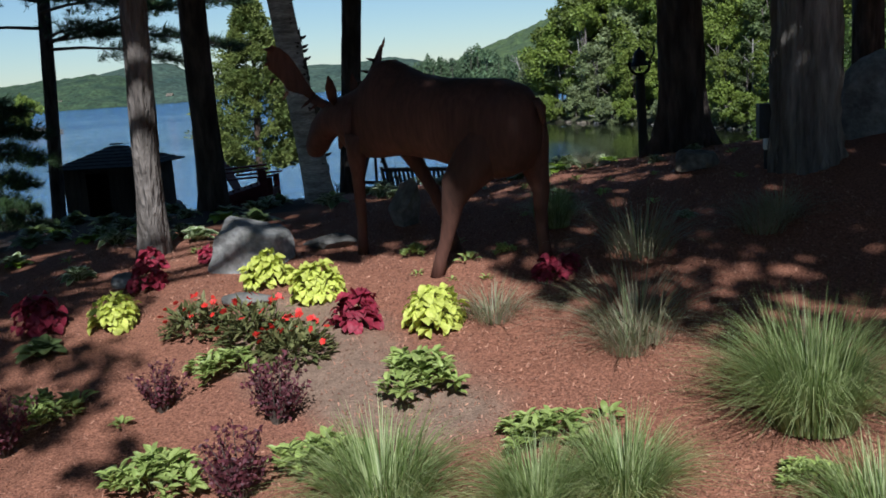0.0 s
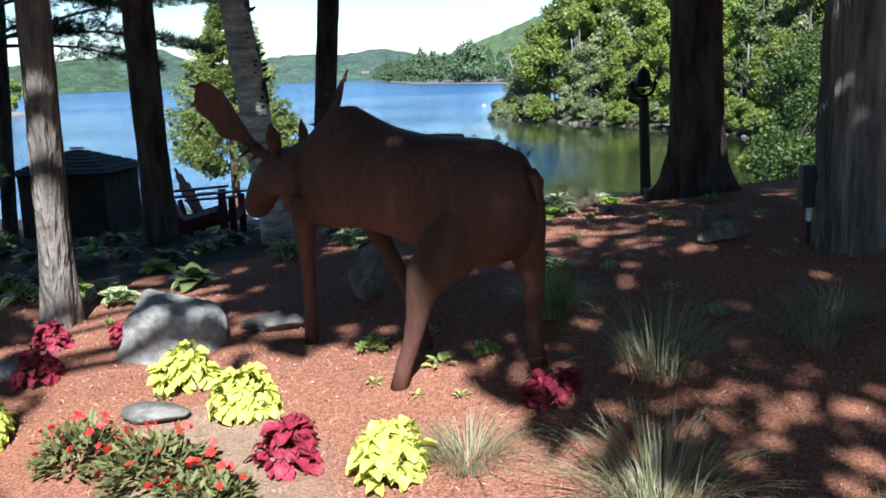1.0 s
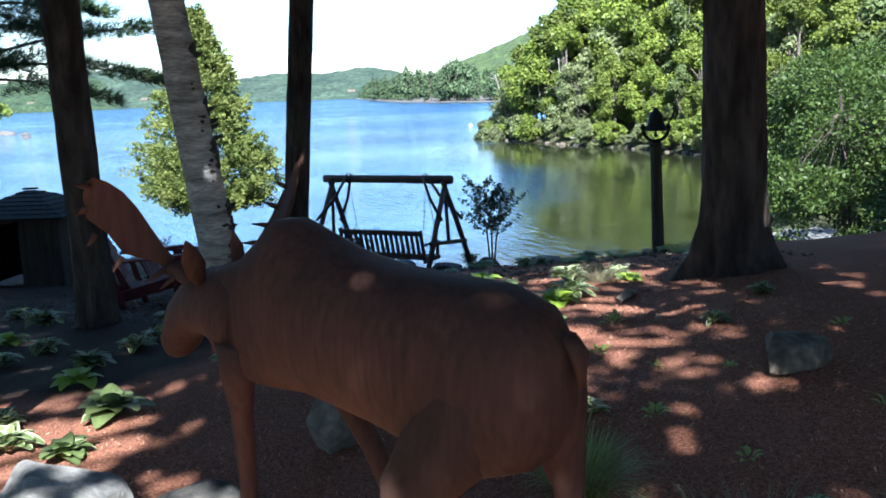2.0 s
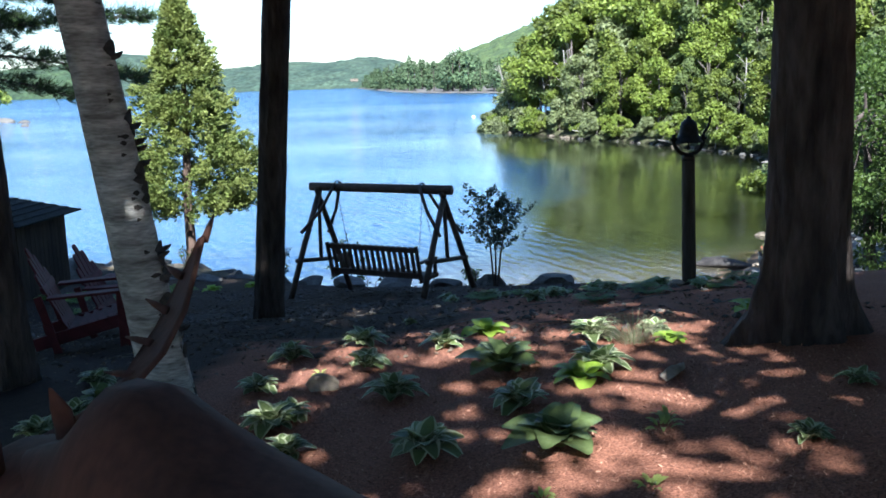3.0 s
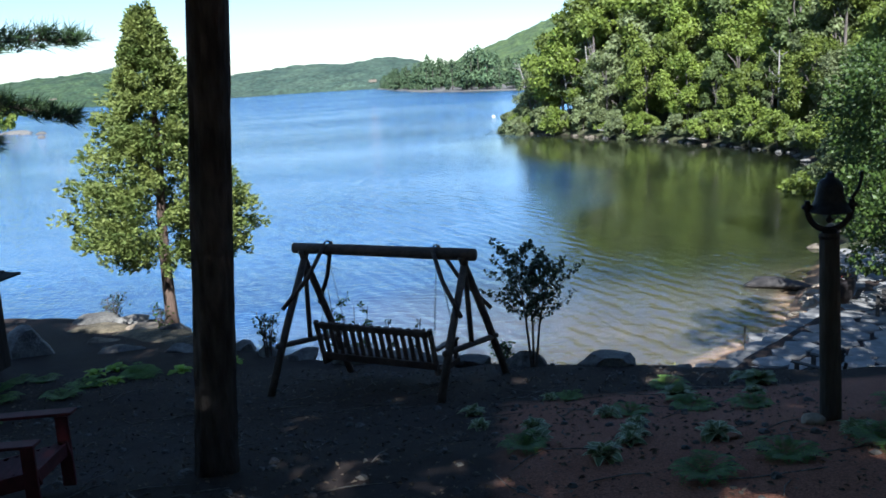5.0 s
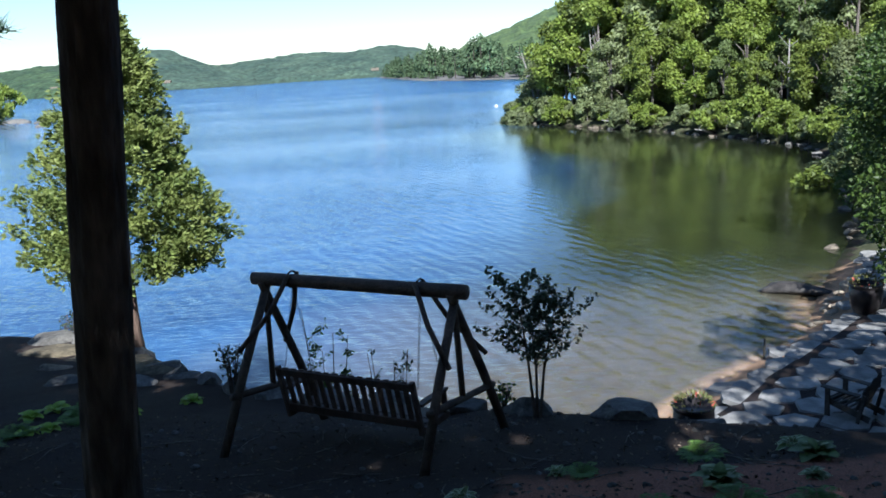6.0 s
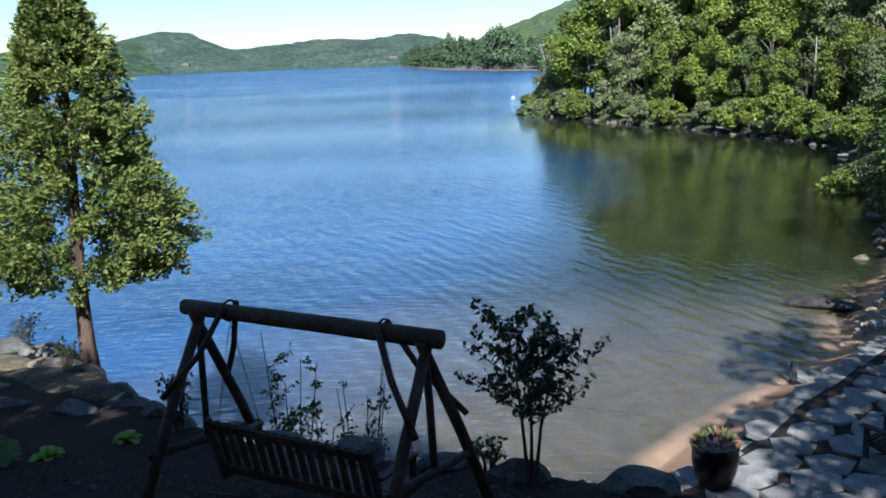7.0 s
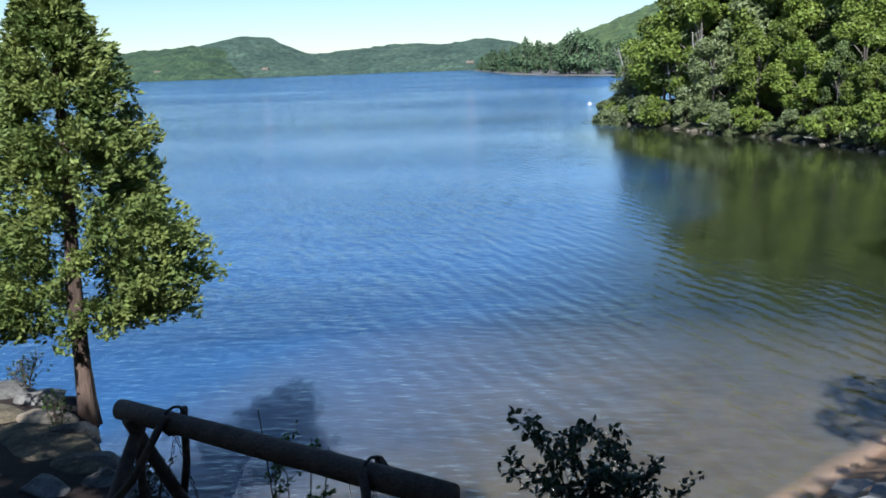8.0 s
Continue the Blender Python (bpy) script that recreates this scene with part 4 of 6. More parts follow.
# ---- log swing ----
def log_swing():
    bl, br = Vector((-1.86, 20.91, 0.29)), Vector((0.36, 19.87, 0.29))
    u = (br - bl).normalized()
    v = Vector((-u.y, u.x, 0))
    at = (bl + br) / 2
    at.z = 0
    t = thing("log_swing", "dark log A-frame garden swing standing on the bank", "swing", at)
    L = lambda p: p - at

    def log(name, pts, r, seg=12):
        g = Geo()
        g.tube([L(p) for p in pts], r, seg, rng=random.Random(len(name)), wob=0.03)
        g.obj(name, LOG, t, smooth=True)
    a, b = bl, br
    log("beam", [a.lerp(b, k / 8) for k in range(9)], [0.066, 0.067, 0.066, 0.068, 0.067, 0.068, 0.069, 0.070, 0.071])
    for end, inn in ((bl + u * 0.14, u), (br - u * 0.14, -u)):
        feet = []
        for sgn, out in ((1, 0.90), (-1, 0.84)):
            f_ = end + v * sgn * out - inn * 0.05
            f_.z = gz(f_.x, f_.y) - 0.05
            h_ = end + v * sgn * 0.0
            h_.z = 0.30 - 0.05
            mid = h_.lerp(f_, 0.5)
            log("leg", [h_ + v * sgn * -0.06 + Vector((0, 0, 0.02)), mid, f_], [0.042, 0.045, 0.046])
            feet.append((h_, f_))
        lo = [h_.lerp(f_, 0.64) for h_, f_ in feet]
        log("crossbar", [lo[0] + (lo[0] - lo[1]).normalized() * 0.10, lo[0].lerp(lo[1], 0.5), lo[1] + (lo[1] - lo[0]).normalized() * 0.10], [0.034, 0.035, 0.034])
        # upright and knee braces from the legs to the beam
        for h_, f_ in feet:
            p = h_.lerp(f_, 0.36)
            q = end + inn * 0.36 + Vector((0, 0, -0.02))
            side = v * (0.07 if (f_ - end).dot(v) > 0 else -0.07)
            log("brace", [p - inn * 0.06 + side * 0.5 + (p - q) * 0.10, p.lerp(q, 0.5) + side * 0.7, q + side + Vector((0, 0, 0.09))], [0.026, 0.026, 0.025], 8)
        m = lo[0].lerp(lo[1], 0.5)
        log("strut", [m + Vector((0, 0, -0.02)), (m + end) / 2, Vector((end.x, end.y, 0.24))], [0.03, 0.03, 0.03], 8)
    # hanging bench
    seat_c = (bl + br) / 2 - v * 0.05
    s = thing("swing_bench", "dark slatted wooden bench hanging on chains from the log frame", "swing seat", (seat_c.x, seat_c.y, -1.02), math.degrees(math.atan2(u.y, u.x)))
    # local: x along the beam, y away from the garden (front of the seat), z up; seat at z 0
    for k in range(5):
        g = Geo()
        g.box((0, -0.08 + 0.105 * k, 0.012 * math.sin(k)), (1.52, 0.09, 0.024))
        g.obj("seat_slat", BENCH, s, bevel=0.004)
    tilt = Matrix.Rotation(radians(14), 3, "X")
    for z, hh in ((0.06, 0.07), (0.46, 0.075)):
        g = Geo()
        g.box(Vector((0, -0.14, 0)) + tilt @ Vector((0, 0, z)), (1.56, 0.035, hh), tilt)
        g.obj("back_rail", BENCH, s, bevel=0.005)
    for k in range(15):
        g = Geo()
        g.box(Vector((-0.68 + 1.36 * k / 14, -0.13, 0)) + tilt @ Vector((0, 0, 0.28)), (0.055, 0.02, 0.46), tilt)
        g.obj("back_slat", BENCH, s, bevel=0.003)
    for sx in (-0.77, 0.77):
        g = Geo()
        g.box((sx, 0.12, -0.03), (0.045, 0.56, 0.07))
        g.obj("side_rail", BENCH, s, bevel=0.005)
        g = Geo()
        g.box(Vector((sx, -0.14, 0)) + tilt @ Vector((0, 0, 0.24)), (0.045, 0.05, 0.56), tilt)
        g.obj("back_post", BENCH, s, bevel=0.005)
        g = Geo()
        g.box((sx, 0.10, 0.24), (0.075, 0.52, 0.03))
        g.obj("armrest", BENCH, s, bevel=0.006)
        g = Geo()
        g.box((sx, 0.33, 0.10), (0.045, 0.045, 0.30))
        g.obj("arm_post", BENCH, s, bevel=0.005)
        g = Geo()
        hang = Vector((sx * 0.96, 0.05, 1.25))
        for end_ in (Vector((sx, 0.34, 0.26)), Vector((sx, -0.16, 0.40))):
            n_ = 26
            for j in range(n_):
                p, q = end_.lerp(hang, j / n_), end_.lerp(hang, (j + 0.86) / n_)
                off = Vector((0.008, 0, 0)) if j % 2 else Vector((0, 0.008, 0))
                g.tube([p - off, q - off], [0.003, 0.003], 4)
                g.tube([p + off, q + off], [0.003, 0.003], 4)
        g.obj("chain", BOX_DARK, s, "dark hanging chain")
        g = Geo()
        g.tube([hang + Vector((0, 0.085 * math.cos(a_), 0.075 + 0.085 * math.sin(a_))) for a_ in [x * 0.5236 for x in range(13)]], [0.009] * 13, 6)
        g.obj("hanger_loop", IRON, s, "iron loop round the beam")


log_swing()


# ---- dinner bell on a post ----
def bell_post():
    x, y = 2.99, 16.35
    z = gz(x, y)
    t = thing("post_bell", "black iron dinner bell in a ring yoke on a wooden post", "bell", (x, y, z))
    h = 1.00 - z
    g = Geo()
    trunk_geo(g, (0, 0, -0.15), (-0.035, 0, h), 0.078, 0.068, 1.0, rings=14, seg=16, seed=3, ridge=0.02)
    g.f.append(tuple(range(len(g.v) - 16, len(g.v))))
    g.m.append(0)
    g.obj("post", POST, t, smooth=False)
    o = Vector((-0.035, 0, h))
    g = Geo()
    R = 0.155
    g.tube([o + Vector((R * math.cos(a), 0, R + 0.02 + R * math.sin(a))) for a in [radians(-180 + 15 * k) for k in range(13)]], [0.022] * 13, 10, flat=0.7)
    g.tube([o + Vector((0, 0, -0.04)), o + Vector((0, 0, 0.03))], [0.075, 0.05], 12)
    for sx in (-1, 1):
        g.tube([o + Vector((sx * R, 0, R)), o + Vector((sx * R, 0, R + 0.08))], [0.024, 0.02], 8)
    g.obj("yoke", IRON, t, smooth=True)
    g = Geo()
    prof = [(0.150, 0.13), (0.146, 0.145), (0.125, 0.17), (0.105, 0.21), (0.094, 0.26), (0.088, 0.31), (0.07, 0.35), (0.03, 0.375), (0.025, 0.40), (0.012, 0.41)]
    seg = 24
    k0 = len(g.v)
    for r, z_ in prof:
        for j in range(seg):
            a = 2 * math.pi * j / seg
            g.v.append((o.x + r * math.cos(a), o.y + r * math.sin(a), o.z + z_ + 0.02))
    for i in range(len(prof) - 1):
        for j in range(seg):
            a, b = k0 + i * seg + j, k0 + i * seg + (j + 1) % seg
            g.f.append((a, b, b + seg, a + seg))
    g.f.append(tuple(k0 + (len(prof) - 1) * seg + j for j in range(seg)))
    g.m.extend([0] * len(g.f))
    bell = g.obj("bell", IRON, t, smooth=True)
    g = Geo()
    g.tube([o + Vector((0, 0, 0.28)), o + Vector((0, 0, 0.12)), o + Vector((0, 0, 0.09)), o + Vector((0, 0, 0.07))], [0.008, 0.01, 0.028, 0.012], 10)
    g.obj("clapper", IRON, bell, smooth=True)
    g = Geo()
    g.tube([o + Vector((R, 0, 0.24)), o + Vector((R + 0.05, 0.02, 0.30)), o + Vector((R + 0.075, 0.03, 0.38)), o + Vector((R + 0.07, 0.03, 0.42))], [0.014, 0.013, 0.012, 0.018], 8)
    g.obj("crank_arm", IRON, t, smooth=True)
    g = Geo()
    g.tube([o + Vector((-0.19, 0, 0.19)), o + Vector((0.19, 0, 0.19))], [0.016, 0.016], 8)
    g.obj("axle", IRON, t, smooth=True)


bell_post()


# ---- boathouse shed ----
def shed():
    x, y = -7.5, 21.9
    t = thing("shed", "small dark board shed with an overhanging dark shingled hipped roof", "shed", (x, y, -1.55), -4)
    w, d, h = 1.75, 1.6, 1.38
    for k in range(14):
        xx = -w / 2 + w * (k + 0.5) / 14
        for yy in (-d / 2, d / 2):
            if yy < 0 and 4 <= k <= 7:
                continue
            g = Geo()
            g.box((xx, yy, h / 2), (w / 14 - 0.008, 0.03, h))
            g.obj("wall_board", SHED_WALL, t)
    for k in range(12):
        yy = -d / 2 + d * (k + 0.5) / 12
        for xx in (-w / 2, w / 2):
            g = Geo()
            g.box((xx, yy, h / 2), (0.03, d / 12 - 0.008, h))
            g.obj("wall_board", SHED_WALL, t)
    g = Geo()
    g.box((-w / 2 + w * 6 / 14, -d / 2 + 0.01, h * 0.93), (w * 4 / 14 + 0.06, 0.05, 0.12))
    g.obj("door_head", SHED_WALL, t)
    g = Geo()
    g.box((-w / 2 + w * 6 / 14, 0.2, 0.35), (w * 4 / 14, 0.05, 0.7))
    g.obj("door_panel", SHED_WALL, t)
    # hipped roof in courses of shingles, each course a ring round the hips
    ow, od, rise, courses = w / 2 + 0.22, d / 2 + 0.24, 0.42, 7
    for r_ in range(courses):
        g = Geo()
        lo, hi = r_ / courses, (r_ + 1.12) / courses
        ring = []
        for k, up in ((lo, 0.025), (hi, 0.006)):
            k = min(k, 0.985)
            hx, hy, hz = ow - od * 0.98 * k, od * (1 - k), h - 0.06 + rise * k + up
            ring.append([Vector((-hx, -hy, hz)), Vector((hx, -hy, hz)), Vector((hx, hy, hz)), Vector((-hx, hy, hz))])
        for k in range(4):
            n_ = (k + 1) % 4
            g.face((ring[0][k], ring[0][n_], ring[1][n_], ring[1][k]))
            drop = Vector((0, 0, -0.03))
            g.face((ring[0][k] + drop, ring[0][n_] + drop, ring[0][n_], ring[0][k]))
            g.face((ring[0][n_] + drop, ring[0][k] + drop, ring[1][k] + drop, ring[1][n_] + drop))
        g.obj("shingle_course", SHINGLE, t)
    g = Geo()
    g.box((0, 0, h - 0.03 + rise), (2 * (ow - od) + 0.14, 0.12, 0.03))
    g.obj("ridge_cap", SHINGLE, t)


shed()


# ---- red garden chairs ----
def garden_chair(at, turn, first=None, wood=RED_WOOD, label="dark red painted slatted adirondack chair on the bare ground", group="red chairs by the lake"):
    if first:
        return copy_thing(first, pose(*at, 0, 0, turn))
    t = thing("garden_chair", label, "chair", at, turn, group)
    # local: faces +y
    def board(name, c, s, rx=0.0, ry=0.0, rz=0.0, bev=0.006):
        g = Geo()
        g.box((0, 0, 0), s)
        ob = g.obj(name, wood, t, bevel=bev)
        ob.matrix_basis = pose(*c, rx, ry, rz)
    for k in range(6):
        board("seat_slat", (0, 0.24 - 0.085 * k, 0.345 - 0.022 * k), (0.52, 0.075, 0.02), -14)
    for k in range(5):
        x = -0.19 + 0.095 * k
        L_ = 0.84 - 0.09 * abs(k - 2) ** 1.4
        g = Geo()
        n_ = 8
        prof = [(-0.043, 0), (0.043, 0), (0.043, L_ - 0.05), (0.03, L_ - 0.015), (0.0, L_), (-0.03, L_ - 0.015), (-0.043, L_ - 0.05)]
        g.face([(px, -0.009, pz) for px, pz in prof])
        g.face([(px, 0.009, pz) for px, pz in reversed(prof)])
        for i in range(7):
            a, b = prof[i], prof[(i + 1) % 7]
            g.face(((a[0], -0.009, a[1]), (a[0], 0.009, a[1]), (b[0], 0.009, b[1]), (b[0], -0.009, b[1])))
        ob = g.obj("back_slat", wood, t)
        ob.matrix_basis = pose(x, -0.22, 0.21, 24, 0, (k - 2) * 1.5)
    board("back_rail", (0, -0.40, 0.62), (0.56, 0.03, 0.07), 24)
    board("back_rail", (0, -0.27, 0.31), (0.5, 0.03, 0.07), 24)
    for sx in (-1, 1):
        board("armrest", (sx * 0.33, 0.0, 0.575), (0.135, 0.72, 0.024), 2)
        board("front_leg", (sx * 0.30, 0.27, 0.28), (0.03, 0.10, 0.56))
        board("side_rail", (sx * 0.265, -0.10, 0.22), (0.028, 0.86, 0.115), 13)
        board("rear_leg", (sx * 0.30, -0.38, 0.30), (0.03, 0.07, 0.56), 14)
    board("apron", (0, 0.29, 0.31), (0.54, 0.025, 0.10))
    return t


c1 = garden_chair((-2.9, 14.75, gz(-2.9, 14.75)), -75)
garden_chair((-3.05, 16.05, gz(-3.05, 16.05)), -88, c1)


# ---- stones ----
def boulder(label, at, size, seed, material=ROCK_DARK, turn=0.0, name="boulder", group="", sub=4, sink=0.25, cut=0.0, faces=()):
    bm = bmesh.new()
    bmesh.ops.create_icosphere(bm, subdivisions=sub, radius=0.5)
    off = Vector((seed * 3.7, seed * 1.3, seed * 2.1))
    rng = random.Random(seed)
    planes = [(unit(rng), rng.uniform(0.24, 0.38)) for _ in range(13)] if cut else [(unit(rng), rng.uniform(0.30, 0.43)) for _ in range(7)]
    planes = [(Vector(f_[:3]).normalized(), f_[3]) for f_ in faces] or planes
    for v in bm.verts:
        p = v.co.copy()
        for nrm, dd in planes:
            e = p.dot(nrm) - dd
            if e > 0:
                p -= nrm * e * (0.97 if cut else 0.85)
        p *= 1 + (0.07 if cut else 0.16) * noise.noise(p * 2.2 + off) + 0.06 * noise.noise(p * 6 + off) + 0.02 * noise.noise(p * 15 + off)
        v.co = Vector((p.x * size[0], p.y * size[1], p.z * size[2]))
    me = bpy.data.meshes.new(name)
    bm.to_mesh(me)
    bm.free()
    me.materials.append(material)
    me.polygons.foreach_set("use_smooth", [not cut] * len(me.polygons))
    ob = new(name, me)
    ob.matrix_basis = pose(at[0], at[1], at[2] + size[2] * (0.5 - sink), 0, 0, turn)
    return tagged(ob, label, "rock", group)


def ground_rock(label, x, y, size, seed, material=ROCK_DARK, **k):
    return boulder(label, (x, y, gz(x, y)), size, seed, material, **k)


ground_rock("large pale grey granite boulder among the coleus", -1.16, 8.16, (0.66, 0.54, 0.66), 3, ROCK_LIGHT, turn=8, sink=0.30, cut=1.0,
            faces=((-0.55, -0.83, 0.12, 0.27), (0.30, -0.15, 0.94, 0.24), (0.9, -0.35, 0.3, 0.37), (0.35, -0.9, 0.28, 0.30), (-0.95, 0.2, 0.3, 0.36), (0.1, 0.9, 0.3, 0.34), (-0.4, -0.3, 0.86, 0.30)))
ground_rock("low flat dark stone in the mulch", -0.62, 8.42, (0.42, 0.32, 0.14), 4, ROCK_DARK, cut=1.0)
ground_rock("upright greenish grey stone under the statue", -0.06, 8.95, (0.36, 0.26, 0.56), 5, ROCK, turn=30, cut=1.0)
ground_rock("small pale stone in the hosta bed", -0.33, 12.0, (0.26, 0.2, 0.18), 6, ROCK_PALE, cut=1.0, sink=0.4)
ground_rock("flat grey stone lying in the mulch", 2.22, 9.15, (0.46, 0.34, 0.26), 7, ROCK_MID, turn=20, cut=1.0)
ground_rock("rounded grey boulder at the foot of the dead trunk", 3.75, 9.3, (0.75, 0.7, 0.85), 8, ROCK, turn=20)
ground_rock("small pale stone beside the bell post", 2.82, 16.25, (0.2, 0.18, 0.1), 9, ROCK_PALE)
ground_rock("small grey stone near the boulder", -2.05, 8.05, (0.2, 0.16, 0.14), 10, ROCK)
ground_rock("small grey stone near the boulder", -0.98, 7.35, (0.34, 0.22, 0.12), 30, ROCK_DARK)
ground_rock("leaning slab of pale stone", 1.78, 11.55, (0.10, 0.34, 0.12), 31, ROCK_PALE, turn=-35, cut=1.0, sink=0.4)
ground_rock("broad low weathered rock ledge at the foot of the cedar", -5.35, 25.3, (2.3, 1.4, 0.24), 141, ROCK_MOSS_SHADE, turn=-38, name="bank_stone", group="stones along the bank", sub=5, sink=0.72)
for i, (x, y, sx, sy, sz, m_) in enumerate(((-5.9, 26.35, 1.2, 0.7, 0.30, ROCK_PALE), (-4.45, 24.75, 0.9, 0.6, 0.26, ROCK_MOSS_SHADE), (-3.95, 24.3, 0.55, 0.45, 0.30, ROCK_DARK), (-6.9, 26.5, 1.3, 0.9, 0.30, ROCK_MOSS_SHADE),
                                             (-4.5, 24.05, 0.7, 0.5, 0.30, ROCK_DARK), (-5.6, 24.3, 0.8, 0.5, 0.24, ROCK_DARK), (-6.3, 25.2, 0.7, 0.5, 0.22, ROCK_MID))):
    ground_rock("flat-topped weathered stone in the low bank wall", x, y, (sx, sy, sz), 130 + i, m_, turn=(i * 53) % 70 - 35, name="bank_stone", group="stones along the bank", sub=4, sink=0.62)
# bank stones along the lip
BANK = [(-7.05, 24.3, 1.15, 0.9, 1.0), (-7.3, 27.6, 1.2, 0.8, 0.5), (-6.5, 27.3, 0.9, 0.7, 0.42), (-5.2, 25.9, 0.75, 0.6, 0.4), (-4.4, 24.9, 0.9, 0.6, 0.38),
        (-4.0, 24.3, 0.5, 0.4, 0.34), (-3.4, 23.8, 0.42, 0.4, 0.32), (-2.9, 23.3, 0.5, 0.4, 0.36), (-2.3, 22.9, 0.6, 0.45, 0.36), (-1.5, 22.5, 0.8, 0.5, 0.40),
        (-0.7, 22.1, 0.9, 0.6, 0.55), (0.2, 21.8, 0.8, 0.55, 0.42), (0.95, 21.4, 0.9, 0.6, 0.46), (1.9, 20.85, 0.95, 0.6, 0.52), (2.6, 20.5, 0.6, 0.45, 0.40),
        (3.1, 20.3, 0.45, 0.4, 0.36), (3.7, 20.1, 0.6, 0.45, 0.36), (4.6, 19.8, 0.7, 0.5, 0.4), (5.5, 19.6, 0.6, 0.5, 0.4), (-6.0, 26.4, 0.8, 0.7, 0.3)]
for i, (x, y, a, b_, c_) in enumerate(BANK):
    pale = i == 19
    ground_rock("pale sunlit slab on the bank edge" if pale else "dark fieldstone in the bank wall", x, y, (a, b_, c_), 40 + i, ROCK_PALE if pale else ROCK_DARK,
                turn=(i * 37) % 60 - 30, name="bank_stone", group="stones along the bank", sub=4, sink=0.8 if x > 2.3 else 0.5, cut=1.0)


# ---- plants ----
def leaf_mesh(name, length, width, mats, cup=0.25, arch=0.5, margin=0, nl=6, wave=0.0, notch=0.0):
    """A curved leaf along +y; the outer strips may take a second material."""
    g = Geo()
    cols = (-1.0, -0.66, 0.0, 0.66, 1.0) if margin else (-1.0, -0.4, 0.4, 1.0)
    nc = len(cols)
    for i in range(nl + 1):
        t = i / nl
        w = width * 0.5 * (math.sin(math.pi * min(1, t * 0.94 + 0.04)) ** 0.62) * (1 - 0.18 * t)
        for c in cols:
            y = length * (t - 0.10 * arch * t * t)
            z = length * arch * (0.55 * t - 0.85 * t * t) + cup * abs(c) ** 1.5 * w + wave * length * math.sin(9 * t + 2 * c) * abs(c)
            g.v.append((c * w, y, z))
    for i in range(nl):
        for j in range(nc - 1):
            a = i * nc + j
            g.f.append((a, a + 1, a + 1 + nc, a + nc))
            g.m.append(1 if margin and j in (0, nc - 2) else 0)
    me = bpy.data.meshes.new(name)
    me.from_pydata(g.v, [], g.f)
    for x in mats:
        me.materials.append(x)
    if len(mats) > 1:
        me.polygons.foreach_set("material_index", g.m)
    me.polygons.foreach_set("use_smooth", [True] * len(me.polygons))
    return me


def rosette(label, category, meshes, n_, seed, radius=0.05, low=20, high=78, group="", name="hosta", scale=(0.6, 1.0)):
    """A clump of single leaves on one base, outer ones lying flatter."""
    rng = random.Random(seed)
    t = thing(name, label, category, group=group)
    for i in range(n_):
        k = i / n_
        a = i * 137.5 + rng.uniform(-18, 18)
        up = low + (high - low) * k + rng.uniform(-7, 7)
        s = rng.uniform(*scale) * (1 - 0.25 * k)
        ob = new("leaf", rng.choice(meshes))
        ob.parent = t
        r = radius * (1 - 0.6 * k)
        ob.matrix_basis = (Matrix.Rotation(radians(a), 4, "Z") @ Matrix.Translation((0, r, 0.01 + 0.03 * k)) @ Matrix.Rotation(radians(up), 4, "X")
                           @ Matrix.Rotation(radians(rng.uniform(-15, 15)), 4, "Y") @ Matrix.Scale(s, 4))
    return t


def plant_at(proto, x, y, s, turn, used):
    m = pose(x, y, gz(x, y) - 0.005, 0, 0, turn)
    if proto.name not in used:
        used.add(proto.name)
        proto.matrix_basis = m
        proto.scale = (s, s, s)
        return proto
    c = copy_thing(proto, m)
    c.scale = (s, s, s)
    return c


USED = set()
HV = [leaf_mesh("hosta leaf", 0.20, 0.15, [HOSTA, HOSTA_RIM], 0.30, 0.9, 1, wave=0.02), leaf_mesh("hosta leaf", 0.215, 0.15, [HOSTA, HOSTA_RIM], 0.25, 1.3, 1, wave=0.025), leaf_mesh("hosta leaf", 0.19, 0.155, [HOSTA, HOSTA_RIM], 0.35, 0.7, 1, wave=0.02)]
HB = [leaf_mesh("hosta leaf", 0.24, 0.20, [HOSTA], 0.25, 0.9, wave=0.015), leaf_mesh("hosta leaf", 0.26, 0.20, [HOSTA], 0.22, 1.1, wave=0.015)]
HL = [leaf_mesh("hosta leaf", 0.22, 0.20, [HOSTA_LIME], 0.2, 0.8, wave=0.015), leaf_mesh("hosta leaf", 0.20, 0.18, [HOSTA_LIME], 0.25, 1.0, wave=0.015)]
HG = [leaf_mesh("leaf", 0.105, 0.05, [HOSTA_GREEN], 0.35, 0.7, nl=4), leaf_mesh("leaf", 0.085, 0.045, [HOSTA_GREEN], 0.4, 1.1, nl=4)]
CL = [leaf_mesh("coleus leaf", 0.082, 0.068, [COLEUS_LIME], 0.35, 0.9, nl=4, wave=0.05), leaf_mesh("coleus leaf", 0.066, 0.064, [COLEUS_LIME], 0.3, 1.3, nl=4, wave=0.05)]
CR = [leaf_mesh("coleus leaf", 0.105, 0.092, [COLEUS_RED], 0.35, 1.0, nl=4, wave=0.05), leaf_mesh("coleus leaf", 0.085, 0.08, [COLEUS_RED], 0.3, 1.4, nl=4, wave=0.05)]


